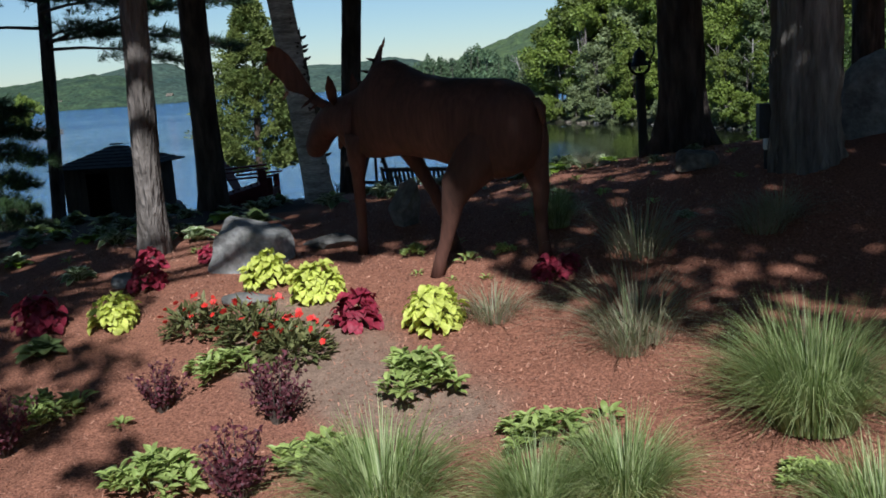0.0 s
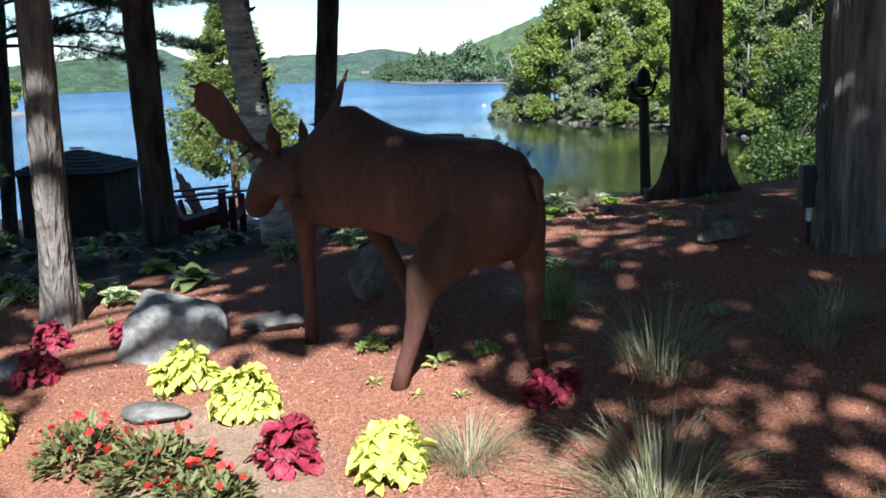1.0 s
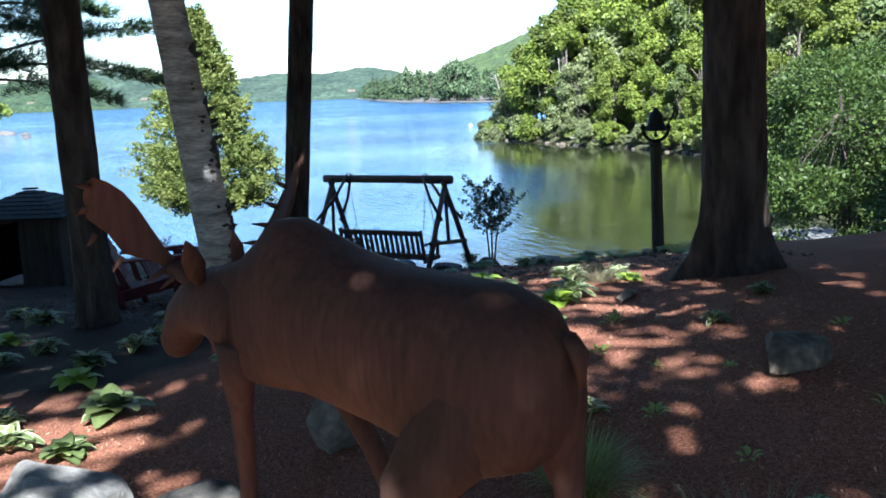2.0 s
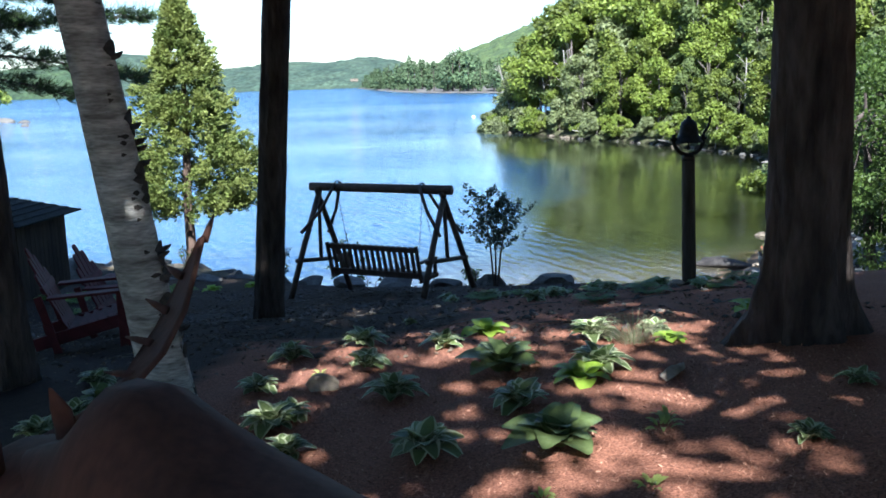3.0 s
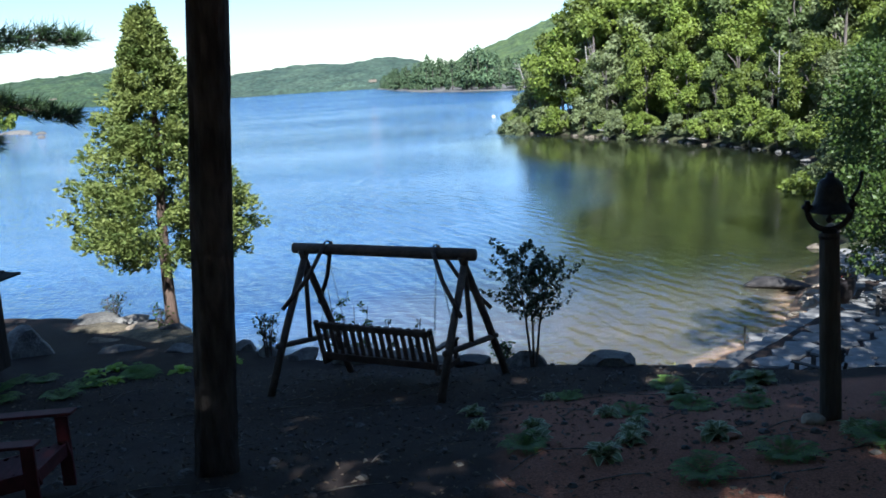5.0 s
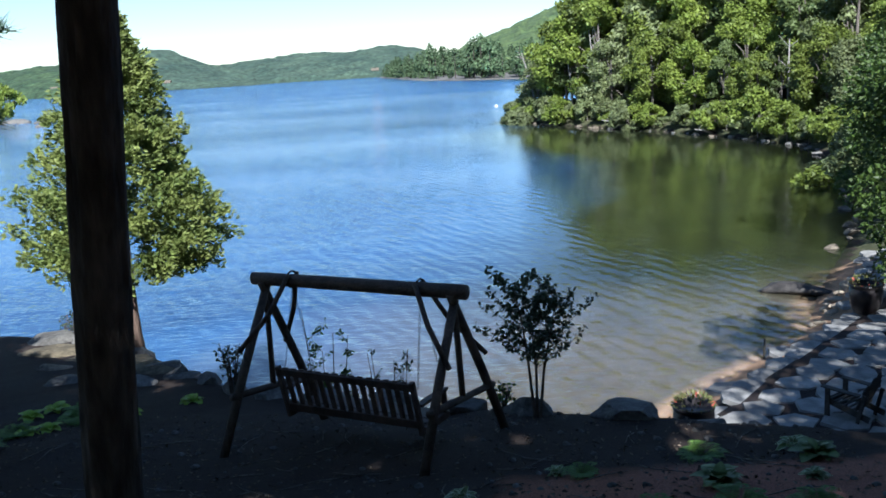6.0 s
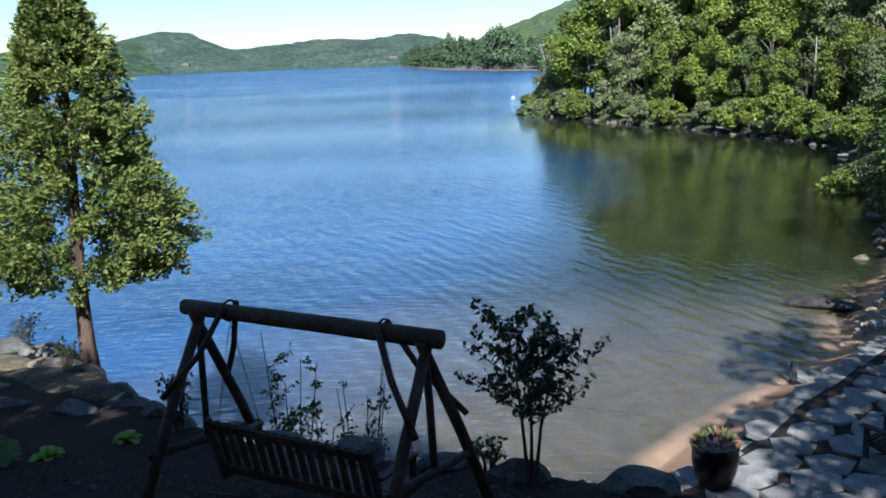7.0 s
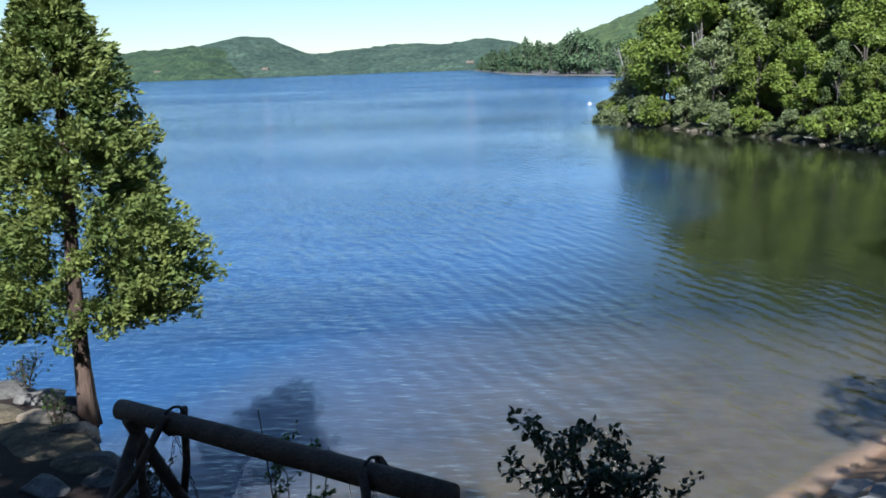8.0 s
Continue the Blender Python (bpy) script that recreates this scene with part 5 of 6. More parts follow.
def coleus(label, meshes, seed, n_=135, r=0.17, h=0.27, name="coleus", group="coleus in the bed", tilt=(-48, 18)):
    """A leafy mound: leaves in tiers over an uneven dome, the outer ones hanging."""
    rng = random.Random(seed)
    t = thing(name, label, name, group=group)
    for i in range(5):
        g = Geo()
        a = rng.uniform(0, 6.28)
        g.tube([(0, 0, -0.02), (0.5 * r * math.cos(a), 0.5 * r * math.sin(a), h * 0.6)], [0.006, 0.004], 5)
        g.obj("stem", BRONZE_LEAF, t)
    ph = rng.uniform(0, 6.28)
    for i in range(n_):
        a = rng.uniform(0, 360)
        el = math.asin(rng.uniform(-0.12, 1.0))
        lump = 0.9 + 0.14 * math.sin(3 * radians(a) + ph) + rng.uniform(-0.14, 0.10)
        p = Vector((0, r * math.cos(el) ** 0.55 * lump, h * (0.20 + 0.74 * math.sin(el)) * (0.9 + 0.12 * math.sin(2 * radians(a) + ph))))
        ob = new("leaf", rng.choice(meshes))
        ob.parent = t
        ob.matrix_basis = (Matrix.Rotation(radians(a), 4, "Z") @ Matrix.Translation(p - Vector((0, 0.05, 0))) @ Matrix.Rotation(radians(rng.uniform(*tilt) + 20 * math.sin(el)), 4, "X")
                           @ Matrix.Rotation(radians(rng.uniform(-50, 50)), 4, "Z") @ Matrix.Rotation(radians(rng.uniform(-25, 25)), 4, "Y") @ Matrix.Scale(rng.uniform(0.6, 1.0), 4))
    return t


H_VAR = [rosette("variegated hosta with cream-edged dark green leaves in the mulch", "hosta", HV, n_, sd, group="hostas in the bed") for n_, sd in ((34, 1), (38, 2), (30, 3))]
H_DARK = rosette("blue-green hosta clump in the shaded mulch", "hosta", HB + HV[:1], 30, 5, group="hostas in the bed")
H_LIME = rosette("lime yellow hosta catching the sun", "hosta", HL, 14, 6, group="hostas in the bed", low=12, high=50)

def perennial(label, seed, n_=330, r=0.23, h=0.19):
    """A low mound of many small lance-shaped leaves on short shoots."""
    rng = random.Random(seed)
    t = thing("perennial", label, "perennial", group="green perennials")
    g, st_ = Geo(), Geo()
    shoots = []
    for i in range(30):
        a, q = rng.uniform(0, 6.28), r * rng.random() ** 0.5
        tip = Vector((q * math.cos(a), q * math.sin(a), h * (1.0 - 0.45 * (q / r) ** 2) * rng.uniform(0.75, 1.1)))
        st_.tube([tip * 0.2 * Vector((1, 1, 0)).length, tip], [0.004, 0.002], 4, cap=False)
        shoots.append(tip)
    for i in range(n_):
        tip = shoots[i % 30]
        a = rng.uniform(0, 6.28)
        out = Vector((tip.x, tip.y, 0)) * 2.5 + Vector((math.cos(a), math.sin(a), rng.uniform(0.1, 1.0)))
        L_ = rng.uniform(0.055, 0.10)
        p = tip - Vector((0, 0, rng.uniform(0.0, 0.08)))
        d = out.normalized()
        s_ = d.cross(Vector((0, 0, 1))).normalized() * L_ * rng.uniform(0.20, 0.27)
        nn = s_.normalized().cross(d)
        m1, m2, e = p + d * L_ * 0.35 + nn * L_ * 0.05, p + d * L_ * 0.72 + nn * L_ * 0.02, p + d * L_ - nn * L_ * 0.10
        lift = nn * L_ * 0.07
        g.face((p, m1 + s_ + lift, m2 + s_ * 0.75 + lift, e, m2, m1))
        g.face((p, m1, m2, e, m2 - s_ * 0.75 + lift, m1 - s_ + lift))
    tagged(st_.obj("stem", BRONZE_LEAF, t), kind="stuff")
    tagged(g.obj("foliage", HOSTA_GREEN, t), kind="stuff")
    return t


H_GREEN = perennial("bushy fresh green leafy perennial in the mulch", 9)
H_SMALL = rosette("small sparse green seedling in the mulch", "perennial", HG, 9, 8, radius=0.04, low=20, high=60, name="perennial")

VAR = [(-1.1, 11.31, 0.8), (-0.51, 11.22, 0.95), (-0.78, 12.08, 0.72), (-0.74, 13.03, 0.85), (-0.23, 13.33, 0.95), (-0.11, 12.53, 0.85), (0.13, 11.69, 0.95),
       (0.41, 13.01, 0.85), (0.88, 11.28, 0.95), (1.49, 12.75, 1.0), (0.37, 10.63, 1.0), (-0.34, 10.71, 0.7), (-0.93, 10.49, 0.95), (-1.86, 11.74, 0.85),
       (-2.87, 11.16, 0.8), (-2.08, 9.56, 0.85), (-2.72, 9.62, 0.95), (-0.43, 11.36, 0.7), (1.06, 9.35, 0.6), (1.40, 11.87, 1.05), (-4.19, 14.19, 0.8), (-3.1, 10.2, 0.8),
       (0.3, 18.22, 0.7), (0.82, 16.4, 0.75), (1.26, 15.74, 0.8), (1.65, 16.9, 0.55), (2.07, 16.03, 0.8), (1.93, 12.84, 0.7), (0.05, 14.54, 0.4)]
for i, (x, y, s) in enumerate(VAR):
    plant_at(H_VAR[i % 3], x, y, s, i * 47, USED)
for i, (x, y, s) in enumerate(((0.81, 12.11, 1.2), (1.01, 10.46, 1.05), (-1.47, 9.7, 0.95), (-3.4, 13.1, 0.9), (2.24, 18.24, 0.9), (3.18, 18.9, 0.9), (-3.6, 11.6, 0.9), (-4.4, 12.6, 1.0))):
    plant_at(H_DARK, x, y, s, i * 71, USED)
for i, (x, y, s) in enumerate(((0.72, 13.55, 1.0), (1.27, 11.64, 0.95), (-1.96, 10.39, 0.85), (2.73, 13.17, 0.95), (1.96, 12.47, 0.65), (0.74, 13.6, 0.6), (-5.0, 22.6, 0.9), (-3.9, 22.2, 0.9), (-4.6, 21.6, 0.8))):
    plant_at(H_LIME, x, y, s, i * 53, USED)
for i, (x, y, s) in enumerate(((-0.9, 6.38, 0.75), (0.18, 5.98, 0.98), (-0.93, 5.29, 0.9), (-1.73, 5.98, 0.85), (0.78, 5.42, 0.8), (0.05, 7.95, 0.42), (-0.2, 5.3, 0.9), (0.67, 7.75, 0.36), (1.78, 5.0, 0.5))):
    plant_at(H_GREEN, x, y, s, i * 83, USED)
for i, (x, y, s) in enumerate(((1.06, 5.51, 1.3), (-1.3, 5.92, 0.8), (0.43, 7.62, 1.0), (0.1, 7.5, 0.6), (0.33, 7.35, 0.5), (0.55, 7.3, 0.6), (1.94, 9.29, 0.6), (2.67, 9.7, 0.7), (1.52, 10.5, 1.0), (-0.43, 12.38, 0.7), (1.56, 10.61, 0.9),
                                (-1.0, 7.55, 0.8), (1.46, 8.81, 1.0), (-1.63, 6.18, 1.2), (-0.26, 13.73, 0.6), (1.58, 13.29, 0.6))):
    plant_at(H_SMALL, x, y, s, i * 61, USED)

rng = random.Random(61)
for i in range(26):
    x, y = rng.uniform(-4.6, -1.6), rng.uniform(8.6, 12.6)
    plant_at((H_VAR[i % 3], H_SMALL, H_LIME, H_DARK)[(i * 7) % 4], x, y, rng.uniform(0.6, 0.95), i * 67, USED)
for i, (x, y, s) in enumerate(((-2.5, 8.3, 0.8), (-1.75, 8.75, 0.75), (-2.15, 6.9, 0.7), (-3.1, 8.0, 0.85), (-2.9, 9.0, 0.8), (-1.5, 9.1, 0.7), (-2.35, 6.3, 0.8), (-3.5, 9.2, 0.9))):
    plant_at((H_VAR[i % 3], H_SMALL, H_DARK)[i % 3], x, y, s, i * 59, USED)
for i, (x, y, s) in enumerate(((1.15, 8.95, 0.9), (1.35, 9.9, 0.8), (1.75, 8.3, 0.7), (2.1, 10.2, 0.8), (2.45, 8.6, 0.7), (0.85, 8.6, 0.6), (1.9, 7.9, 0.6), (0.35, 8.1, 0.7), (1.6, 9.5, 0.6), (2.6, 10.9, 0.8), (0.9, 9.9, 0.8), (0.2, 9.6, 0.7))):
    plant_at(H_SMALL if i % 3 else H_VAR[i % 2], x, y, s * (1.0 if i % 3 else 0.7), i * 73, USED)
# coleus
C_LIME = [coleus("bushy lime yellow coleus in full sun", CL, s, 230, 0.17, 0.22) for s in (1, 2)]
C_RED = coleus("bushy crimson coleus in the flower bed", CR, 4, 100, 0.155, 0.20)
for i, (x, y, s) in enumerate(((-1.80, 7.2, 1.0), (-0.93, 7.70, 1.1), (-0.53, 7.37, 1.12), (0.24, 6.72, 1.15))):
    plant_at(C_LIME[i % 2], x, y, s, i * 77, USED)
for i, (x, y, s) in enumerate(((-0.22, 6.86, 1.05), (-1.84, 7.9, 0.9), (-2.33, 7.3, 1.1), (0.94, 7.22, 0.7), (1.05, 7.3, 0.55), (-2.0, 8.45, 0.8), (-2.75, 6.75, 0.9), (-1.55, 8.45, 0.6))):
    plant_at(C_RED, x, y, s, i * 77, USED)

# scarlet impatiens
PM = Geo()
for k in range(5):
    a = k * 1.2566
    d, s_ = Vector((math.cos(a), math.sin(a), 0.12)), Vector((-math.sin(a), math.cos(a), 0))
    PM.face(((0, 0, 0), d * 0.018 - s_ * 0.016, d * 0.034 - s_ * 0.008, d * 0.034 + s_ * 0.008, d * 0.018 + s_ * 0.016))
pm_data = bpy.data.meshes.new("flower")
pm_data.from_pydata(PM.v, [], PM.f)
pm_data.materials.append(PETAL)


def impatiens(label, seed, r=0.26, h=0.24, flowers=24):
    rng = random.Random(seed)
    t = thing("impatiens", label, "flower", group="scarlet flowers")
    g = Geo()
    for i in range(420):
        d = unit(rng)
        p = Vector((d.x * r, d.y * r, abs(d.z) * h)) * (0.5 + 0.5 * rng.random())
        g.leaf(p, Vector((d.x, d.y, 0.25)) + unit(rng) * 0.6, Vector((0, 0, 1)), rng.uniform(0.06, 0.10), 0.035)
    for i in range(12):
        a = rng.uniform(0, 6.28)
        g.tube([(0, 0, -0.02), (r * 0.6 * math.cos(a), r * 0.6 * math.sin(a), h * 0.7)], [0.006, 0.004], 4)
    g.obj("foliage", BRONZE_LEAF, t)
    for i in range(flowers):
        a, q = rng.uniform(0, 360), rng.random() ** 0.5
        ob = new("flower", pm_data)
        ob.parent = t
        ob.matrix_basis = pose(r * q * math.cos(radians(a)), r * q * math.sin(radians(a)), h * (1.12 - 0.55 * q * q) + rng.uniform(0, .03), rng.uniform(10, 70), rng.uniform(-35, 35), a) @ Matrix.Scale(rng.uniform(0.5, 0.85), 4)
    return t


IMP = impatiens("scarlet impatiens with bronze green leaves", 3)
for i, (x, y, s) in enumerate(((-0.78, 6.75, 1.0), (-0.52, 6.52, 0.85), (-1.22, 6.98, 0.8))):
    plant_at(IMP, x, y, s, i * 100, USED)


# dark barberries
def barberry(label, seed):
    rng = random.Random(seed)
    t = thing("barberry", label, "shrub", group="barberries")
    g, f = Geo(), Geo()
    for i in range(26):
        a, q = rng.uniform(0, 6.28), rng.uniform(0.05, 0.17)
        tip = Vector((q * math.cos(a), q * math.sin(a), rng.uniform(0.16, 0.34)))
        g.tube([(0, 0, -0.02), tip * 0.5 + unit(rng) * 0.015, tip], [0.004, 0.003, 0.001], 4)
        for k in range(36):
            p = tip * rng.uniform(0.3, 1.0) + unit(rng) * 0.018
            f.leaf(p, unit(rng) + Vector((0, 0, 0.4)), unit(rng), rng.uniform(0.02, 0.034), 0.017)
    tagged(g.obj("stem", TWIG, t), kind="stuff")
    f.obj("foliage", BARBERRY, t)
    return t


BAR = barberry("small dark wine-red barberry bush", 2)
for i, (x, y, s) in enumerate(((-0.49, 5.80, 1.05), (-1.13, 6.05, 0.85), (-0.51, 5.18, 1.05), (-1.80, 5.72, 1.0))):
    plant_at(BAR, x, y, s, i * 90, USED)


# grasses and ferns
def grass_tuft(label, material, seed, blades, h, spread, width=0.006, group="ornamental grasses"):
    rng = random.Random(seed)
    t = thing("ornamental_grass", label, "grass", group=group)
    g = Geo()
    for i in range(blades):
        a = rng.uniform(0, 6.28)
        r0 = spread * 0.35 * rng.random() ** 0.5
        L_ = h * rng.uniform(0.55, 1.15)
        lean_, bow = rng.uniform(0.1, 1.0) ** 0.8, rng.uniform(0.7, 1.25)
        d = Vector((math.cos(a), math.sin(a), 0))
        s_ = Vector((-d.y, d.x, 0)) * width * rng.uniform(0.7, 1.3)
        p = [d * r0]
        for k in range(1, 5):
            u = k / 4
            p.append(d * (r0 + spread * lean_ * u ** 1.6 * bow) + Vector((0, 0, L_ * (u - 0.62 * lean_ * u ** 2.6))))
        k0 = len(g.v)
        for k, q in enumerate(p):
            w = 1 - 0.9 * (k / 4) ** 1.5
            g.v.extend((tuple(q - s_ * w), tuple(q + s_ * w)))
        for k in range(4):
            b_ = k0 + 2 * k
            g.f.append((b_, b_ + 1, b_ + 3, b_ + 2))
            g.m.append(0)
    g.obj("blades", material, t)
    return t


G_BIG = grass_tuft("large arching green ornamental grass in the mulch", GRASS, 1, 2300, 0.66, 0.56, 0.0027)
G_MID = grass_tuft("soft green ornamental grass clump", GRASS, 2, 1100, 0.44, 0.38, 0.0026)
G_DRY = grass_tuft("thin pale dry grass tuft", GRASS_DRY, 3, 300, 0.34, 0.46, 0.0024)
for i, (x, y, s) in enumerate(((1.92, 5.40, 0.92), )):
    plant_at(G_BIG, x, y, s, i * 90, USED)
for i, (x, y, s) in enumerate(((0.12, 4.98, 1.15), (0.72, 4.92, 0.85), (1.06, 4.95, 0.95), (1.04, 8.2, 0.8), (1.9, 4.6, 1.0))):
    plant_at(G_MID, x, y, s, i * 90, USED)
for i, (x, y, s) in enumerate(((1.33, 6.35, 1.3), (0.58, 6.76, 0.8), (1.51, 7.39, 1.3), (2.47, 7.69, 0.8), (1.25, 6.2, 0.7), (1.72, 12.5, 0.7), (2.3, 7.5, 0.9))):
    plant_at(G_DRY, x, y, s, i * 90, USED)


def fern(label, seed):
    rng = random.Random(seed)
    t = thing("fern", label, "fern", group="ferns on the bank")
    g = Geo()
    for i in range(16):
        a = i * 2.4 + rng.uniform(-.3, .3)
        d = Vector((math.cos(a), math.sin(a), 0))
        s_ = Vector((-d.y, d.x, 0))
        L_ = rng.uniform(0.26, 0.4)
        for k in range(14):
            u = (k + 1) / 14
            p = d * L_ * u + Vector((0, 0, L_ * (0.95 * u - 0.75 * u * u)))
            for sg in (-1, 1):
                w = 0.11 * math.sin(3.14 * min(1, u * 0.9 + 0.1)) + 0.012
                g.leaf(p, s_ * sg + d * 0.5, Vector((0, 0, 1)), w, 0.026)
    g.obj("frond", FERN, t)
    return t


FN = fern("soft green fern clump in the shade", 4)
for i, (x, y, s) in enumerate(((1.79, 15.15, 1.0), (2.36, 15.35, 0.95), (3.04, 15.5, 1.1), (3.6, 16.4, 1.1), (3.4, 15.0, 1.0), (1.7, 17.6, 0.8), (2.7, 17.4, 0.9), (-6.4, 21.3, 0.9), (-5.6, 20.6, 0.9), (-5.2, 19.5, 0.8))):
    plant_at(FN, x, y, s * 0.72, i * 90, USED)


rng = random.Random(88)
for i in range(14):
    x, y = rng.uniform(0.3, 3.4), rng.uniform(15.6, 19.4)
    plant_at((H_VAR[i % 3], FN, H_VAR[(i + 1) % 3], H_VAR[i % 3])[i % 4], x, y, rng.uniform(0.5, 0.75), i * 41, USED)
for i in range(12):
    x, y = rng.uniform(-6.2, -2.6), rng.uniform(20.6, 23.0)
    plant_at((FN, H_LIME, FN)[i % 3], x, y, rng.uniform(0.6, 0.9), i * 67, USED)


# ---- young trees on the lip ----
def sapling(name, label, x, y, h, spread, leaves, seed, material=SHRUB_LEAF, size=0.06, stems=4):
    rng = random.Random(seed)
    t = thing(name, label, "shrub", (x, y, gz(x, y)))
    g, f = Geo(), Geo()
    tips = []
    for i in range(stems):
        a = 6.28 * i / stems + rng.uniform(-.4, .4)
        p0 = Vector((0.04 * math.cos(a), 0.04 * math.sin(a), -0.05))
        e = Vector((spread * 0.5 * math.cos(a), spread * 0.5 * math.sin(a), h * rng.uniform(0.75, 1.0)))
        m = p0.lerp(e, 0.45) + Vector((-0.2 * e.x, -0.2 * e.y, 0))
        g.tube([p0, m, e], [0.018, 0.012, 0.004], 6)
        for k in range(12):
            u = rng.uniform(0.3, 1.0)
            b_ = m.lerp(e, (u - 0.3) / 0.7) if u > 0.45 else p0.lerp(m, u / 0.45)
            c = b_ + Vector((rng.uniform(-1, 1), rng.uniform(-1, 1), rng.uniform(0.0, 0.9))) * spread * 0.55 * (1.3 - 0.8 * u)
            g.tube([b_, c], [0.006, 0.002], 4)
            tips.append((b_, c))
    for i in range(leaves):
        b_, c = rng.choice(tips)
        p = b_.lerp(c, rng.uniform(0.25, 1.1)) + unit(rng) * 0.04
        s = size * rng.uniform(0.7, 1.25)
        f.leaf(p, unit(rng) + Vector((0, 0, -0.3)), unit(rng), s, s * 0.62)
    tagged(g.obj("stem", TWIG, t), kind="stuff")
    f.obj("foliage", material, t)
    return t


def pear_tree(x, y, h):
    rng = random.Random(19)
    t = thing("pear_sapling", "young dark-leaved fruit tree with a forked stem on the bank edge", "sapling", (x, y, gz(x, y)))
    twigs, f = Geo(), Geo()
    tips = []
    for lean_x, lean_y, hh in ((-0.16, 0.05, 1.0), (0.20, -0.04, 0.92), (0.02, 0.12, 0.86)):
        g = Geo()
        e = Vector((lean_x * 1.2, lean_y * 1.2, h * hh))
        m = Vector((lean_x * 0.45, lean_y * 0.45, h * 0.42 * hh))
        g.tube([(lean_x * 0.12, lean_y * 0.12, -0.08), m, m.lerp(e, 0.5) + Vector((rng.uniform(-.04, .04), 0, 0)), e], [0.020, 0.014, 0.009, 0.003], 7)
        g.obj("stem", TWIG, t)
        for k in range(17):
            u = 0.02 + 0.98 * k / 16
            b_ = m.lerp(e, u)
            a_ = k * 2.4 + lean_x * 9
            reach = 0.56 * (1 - 0.72 * abs(u - 0.28) ** 0.8) * rng.uniform(0.65, 1.1)
            c_ = b_ + Vector((math.cos(a_) * reach, math.sin(a_) * reach, reach * rng.uniform(0.5, 1.0)))
            twigs.tube([b_, b_.lerp(c_, 0.5) + Vector((0, 0, -0.02)), c_], [0.006, 0.004, 0.0015], 4)
            tips.append((b_, c_))
    for i in range(2300):
        b_, c_ = rng.choice(tips)
        p = b_.lerp(c_, rng.uniform(0.3, 1.08)) + unit(rng) * 0.035
        s = rng.uniform(0.04, 0.072)
        f.leaf(p, unit(rng) + Vector((0, 0, -0.2)), unit(rng), s, s * 0.62)
    tagged(twigs.obj("twig", TWIG, t), kind="stuff")
    f.obj("foliage", SHRUB_LEAF, t)


pear_tree(1.0, 21.15, 1.43)
for i, (x, y, top, w, n_, m_) in enumerate(((-1.8, 23.9, -0.62, 0.72, 1500, LEAF), (-0.9, 23.6, -0.95, 0.6, 620, SHRUB_LEAF), (-2.89, 23.2, -1.0, 0.3, 170, SHRUB_LEAF), (-7.2, 28.0, -1.7, 0.5, 160, SHRUB_LEAF),
                                              (-5.45, 25.9, -1.5, 0.3, 90, LEAF), (0.62, 21.75, -1.25, 0.25, 90, LEAF), (-1.35, 23.3, -1.5, 0.4, 120, SHRUB_LEAF))):
    sapling("bank_shrub", "thin leafy shrub sprouting between the bank stones", x, y, top - gz(x, y), w, n_, 10 + i, m_, 0.058, 5)

# ---- patio below the bank ----
rng = random.Random(21)
patio = thing("patio", "grey irregular flagstone patio above the beach", "patio")
tagged(patio, kind="structure")
n_stone = 0
for i in range(24):
    for j in range(-6, 16):
        a, b_ = 0.80 * i + 0.3 * (j % 2) + rng.uniform(-.1, .1), 0.78 * j + rng.uniform(-.1, .1)
        x = 3.3 + 0.628 * a + 0.778 * b_ + 1.2
        y = 26.0 + 0.778 * a - 0.628 * b_ + 0.4
        q = x - float(np.interp(y, SHORE_Y, SHORE_X))
        if q < 1.0 or q > 9.5 or y - float(np.interp(x, LIP_X, LIP_Y)) < 1.8:
            continue
        g = Geo()
        n_ = rng.randint(5, 7)
        ring = [Vector((0.50 * rng.uniform(0.78, 1.05) * math.cos(6.283 * k / n_), 0.47 * rng.uniform(0.78, 1.05) * math.sin(6.283 * k / n_), 0)) for k in range(n_)]
        g.face([(p.x, p.y, 0.035) for p in ring])
        for k in range(n_):
            p, r_ = ring[k], ring[(k + 1) % n_]
            g.face(((p.x * 1.04, p.y * 1.04, -0.05), (r_.x * 1.04, r_.y * 1.04, -0.05), (r_.x, r_.y, 0.035), (p.x, p.y, 0.035)))
        ob = g.obj("flagstone", FLAG, patio)
        ob.matrix_basis = pose(x, y, gz(x, y) + rng.uniform(-0.01, 0.02), rng.uniform(-2, 2), rng.uniform(-2, 2), rng.uniform(0, 90))


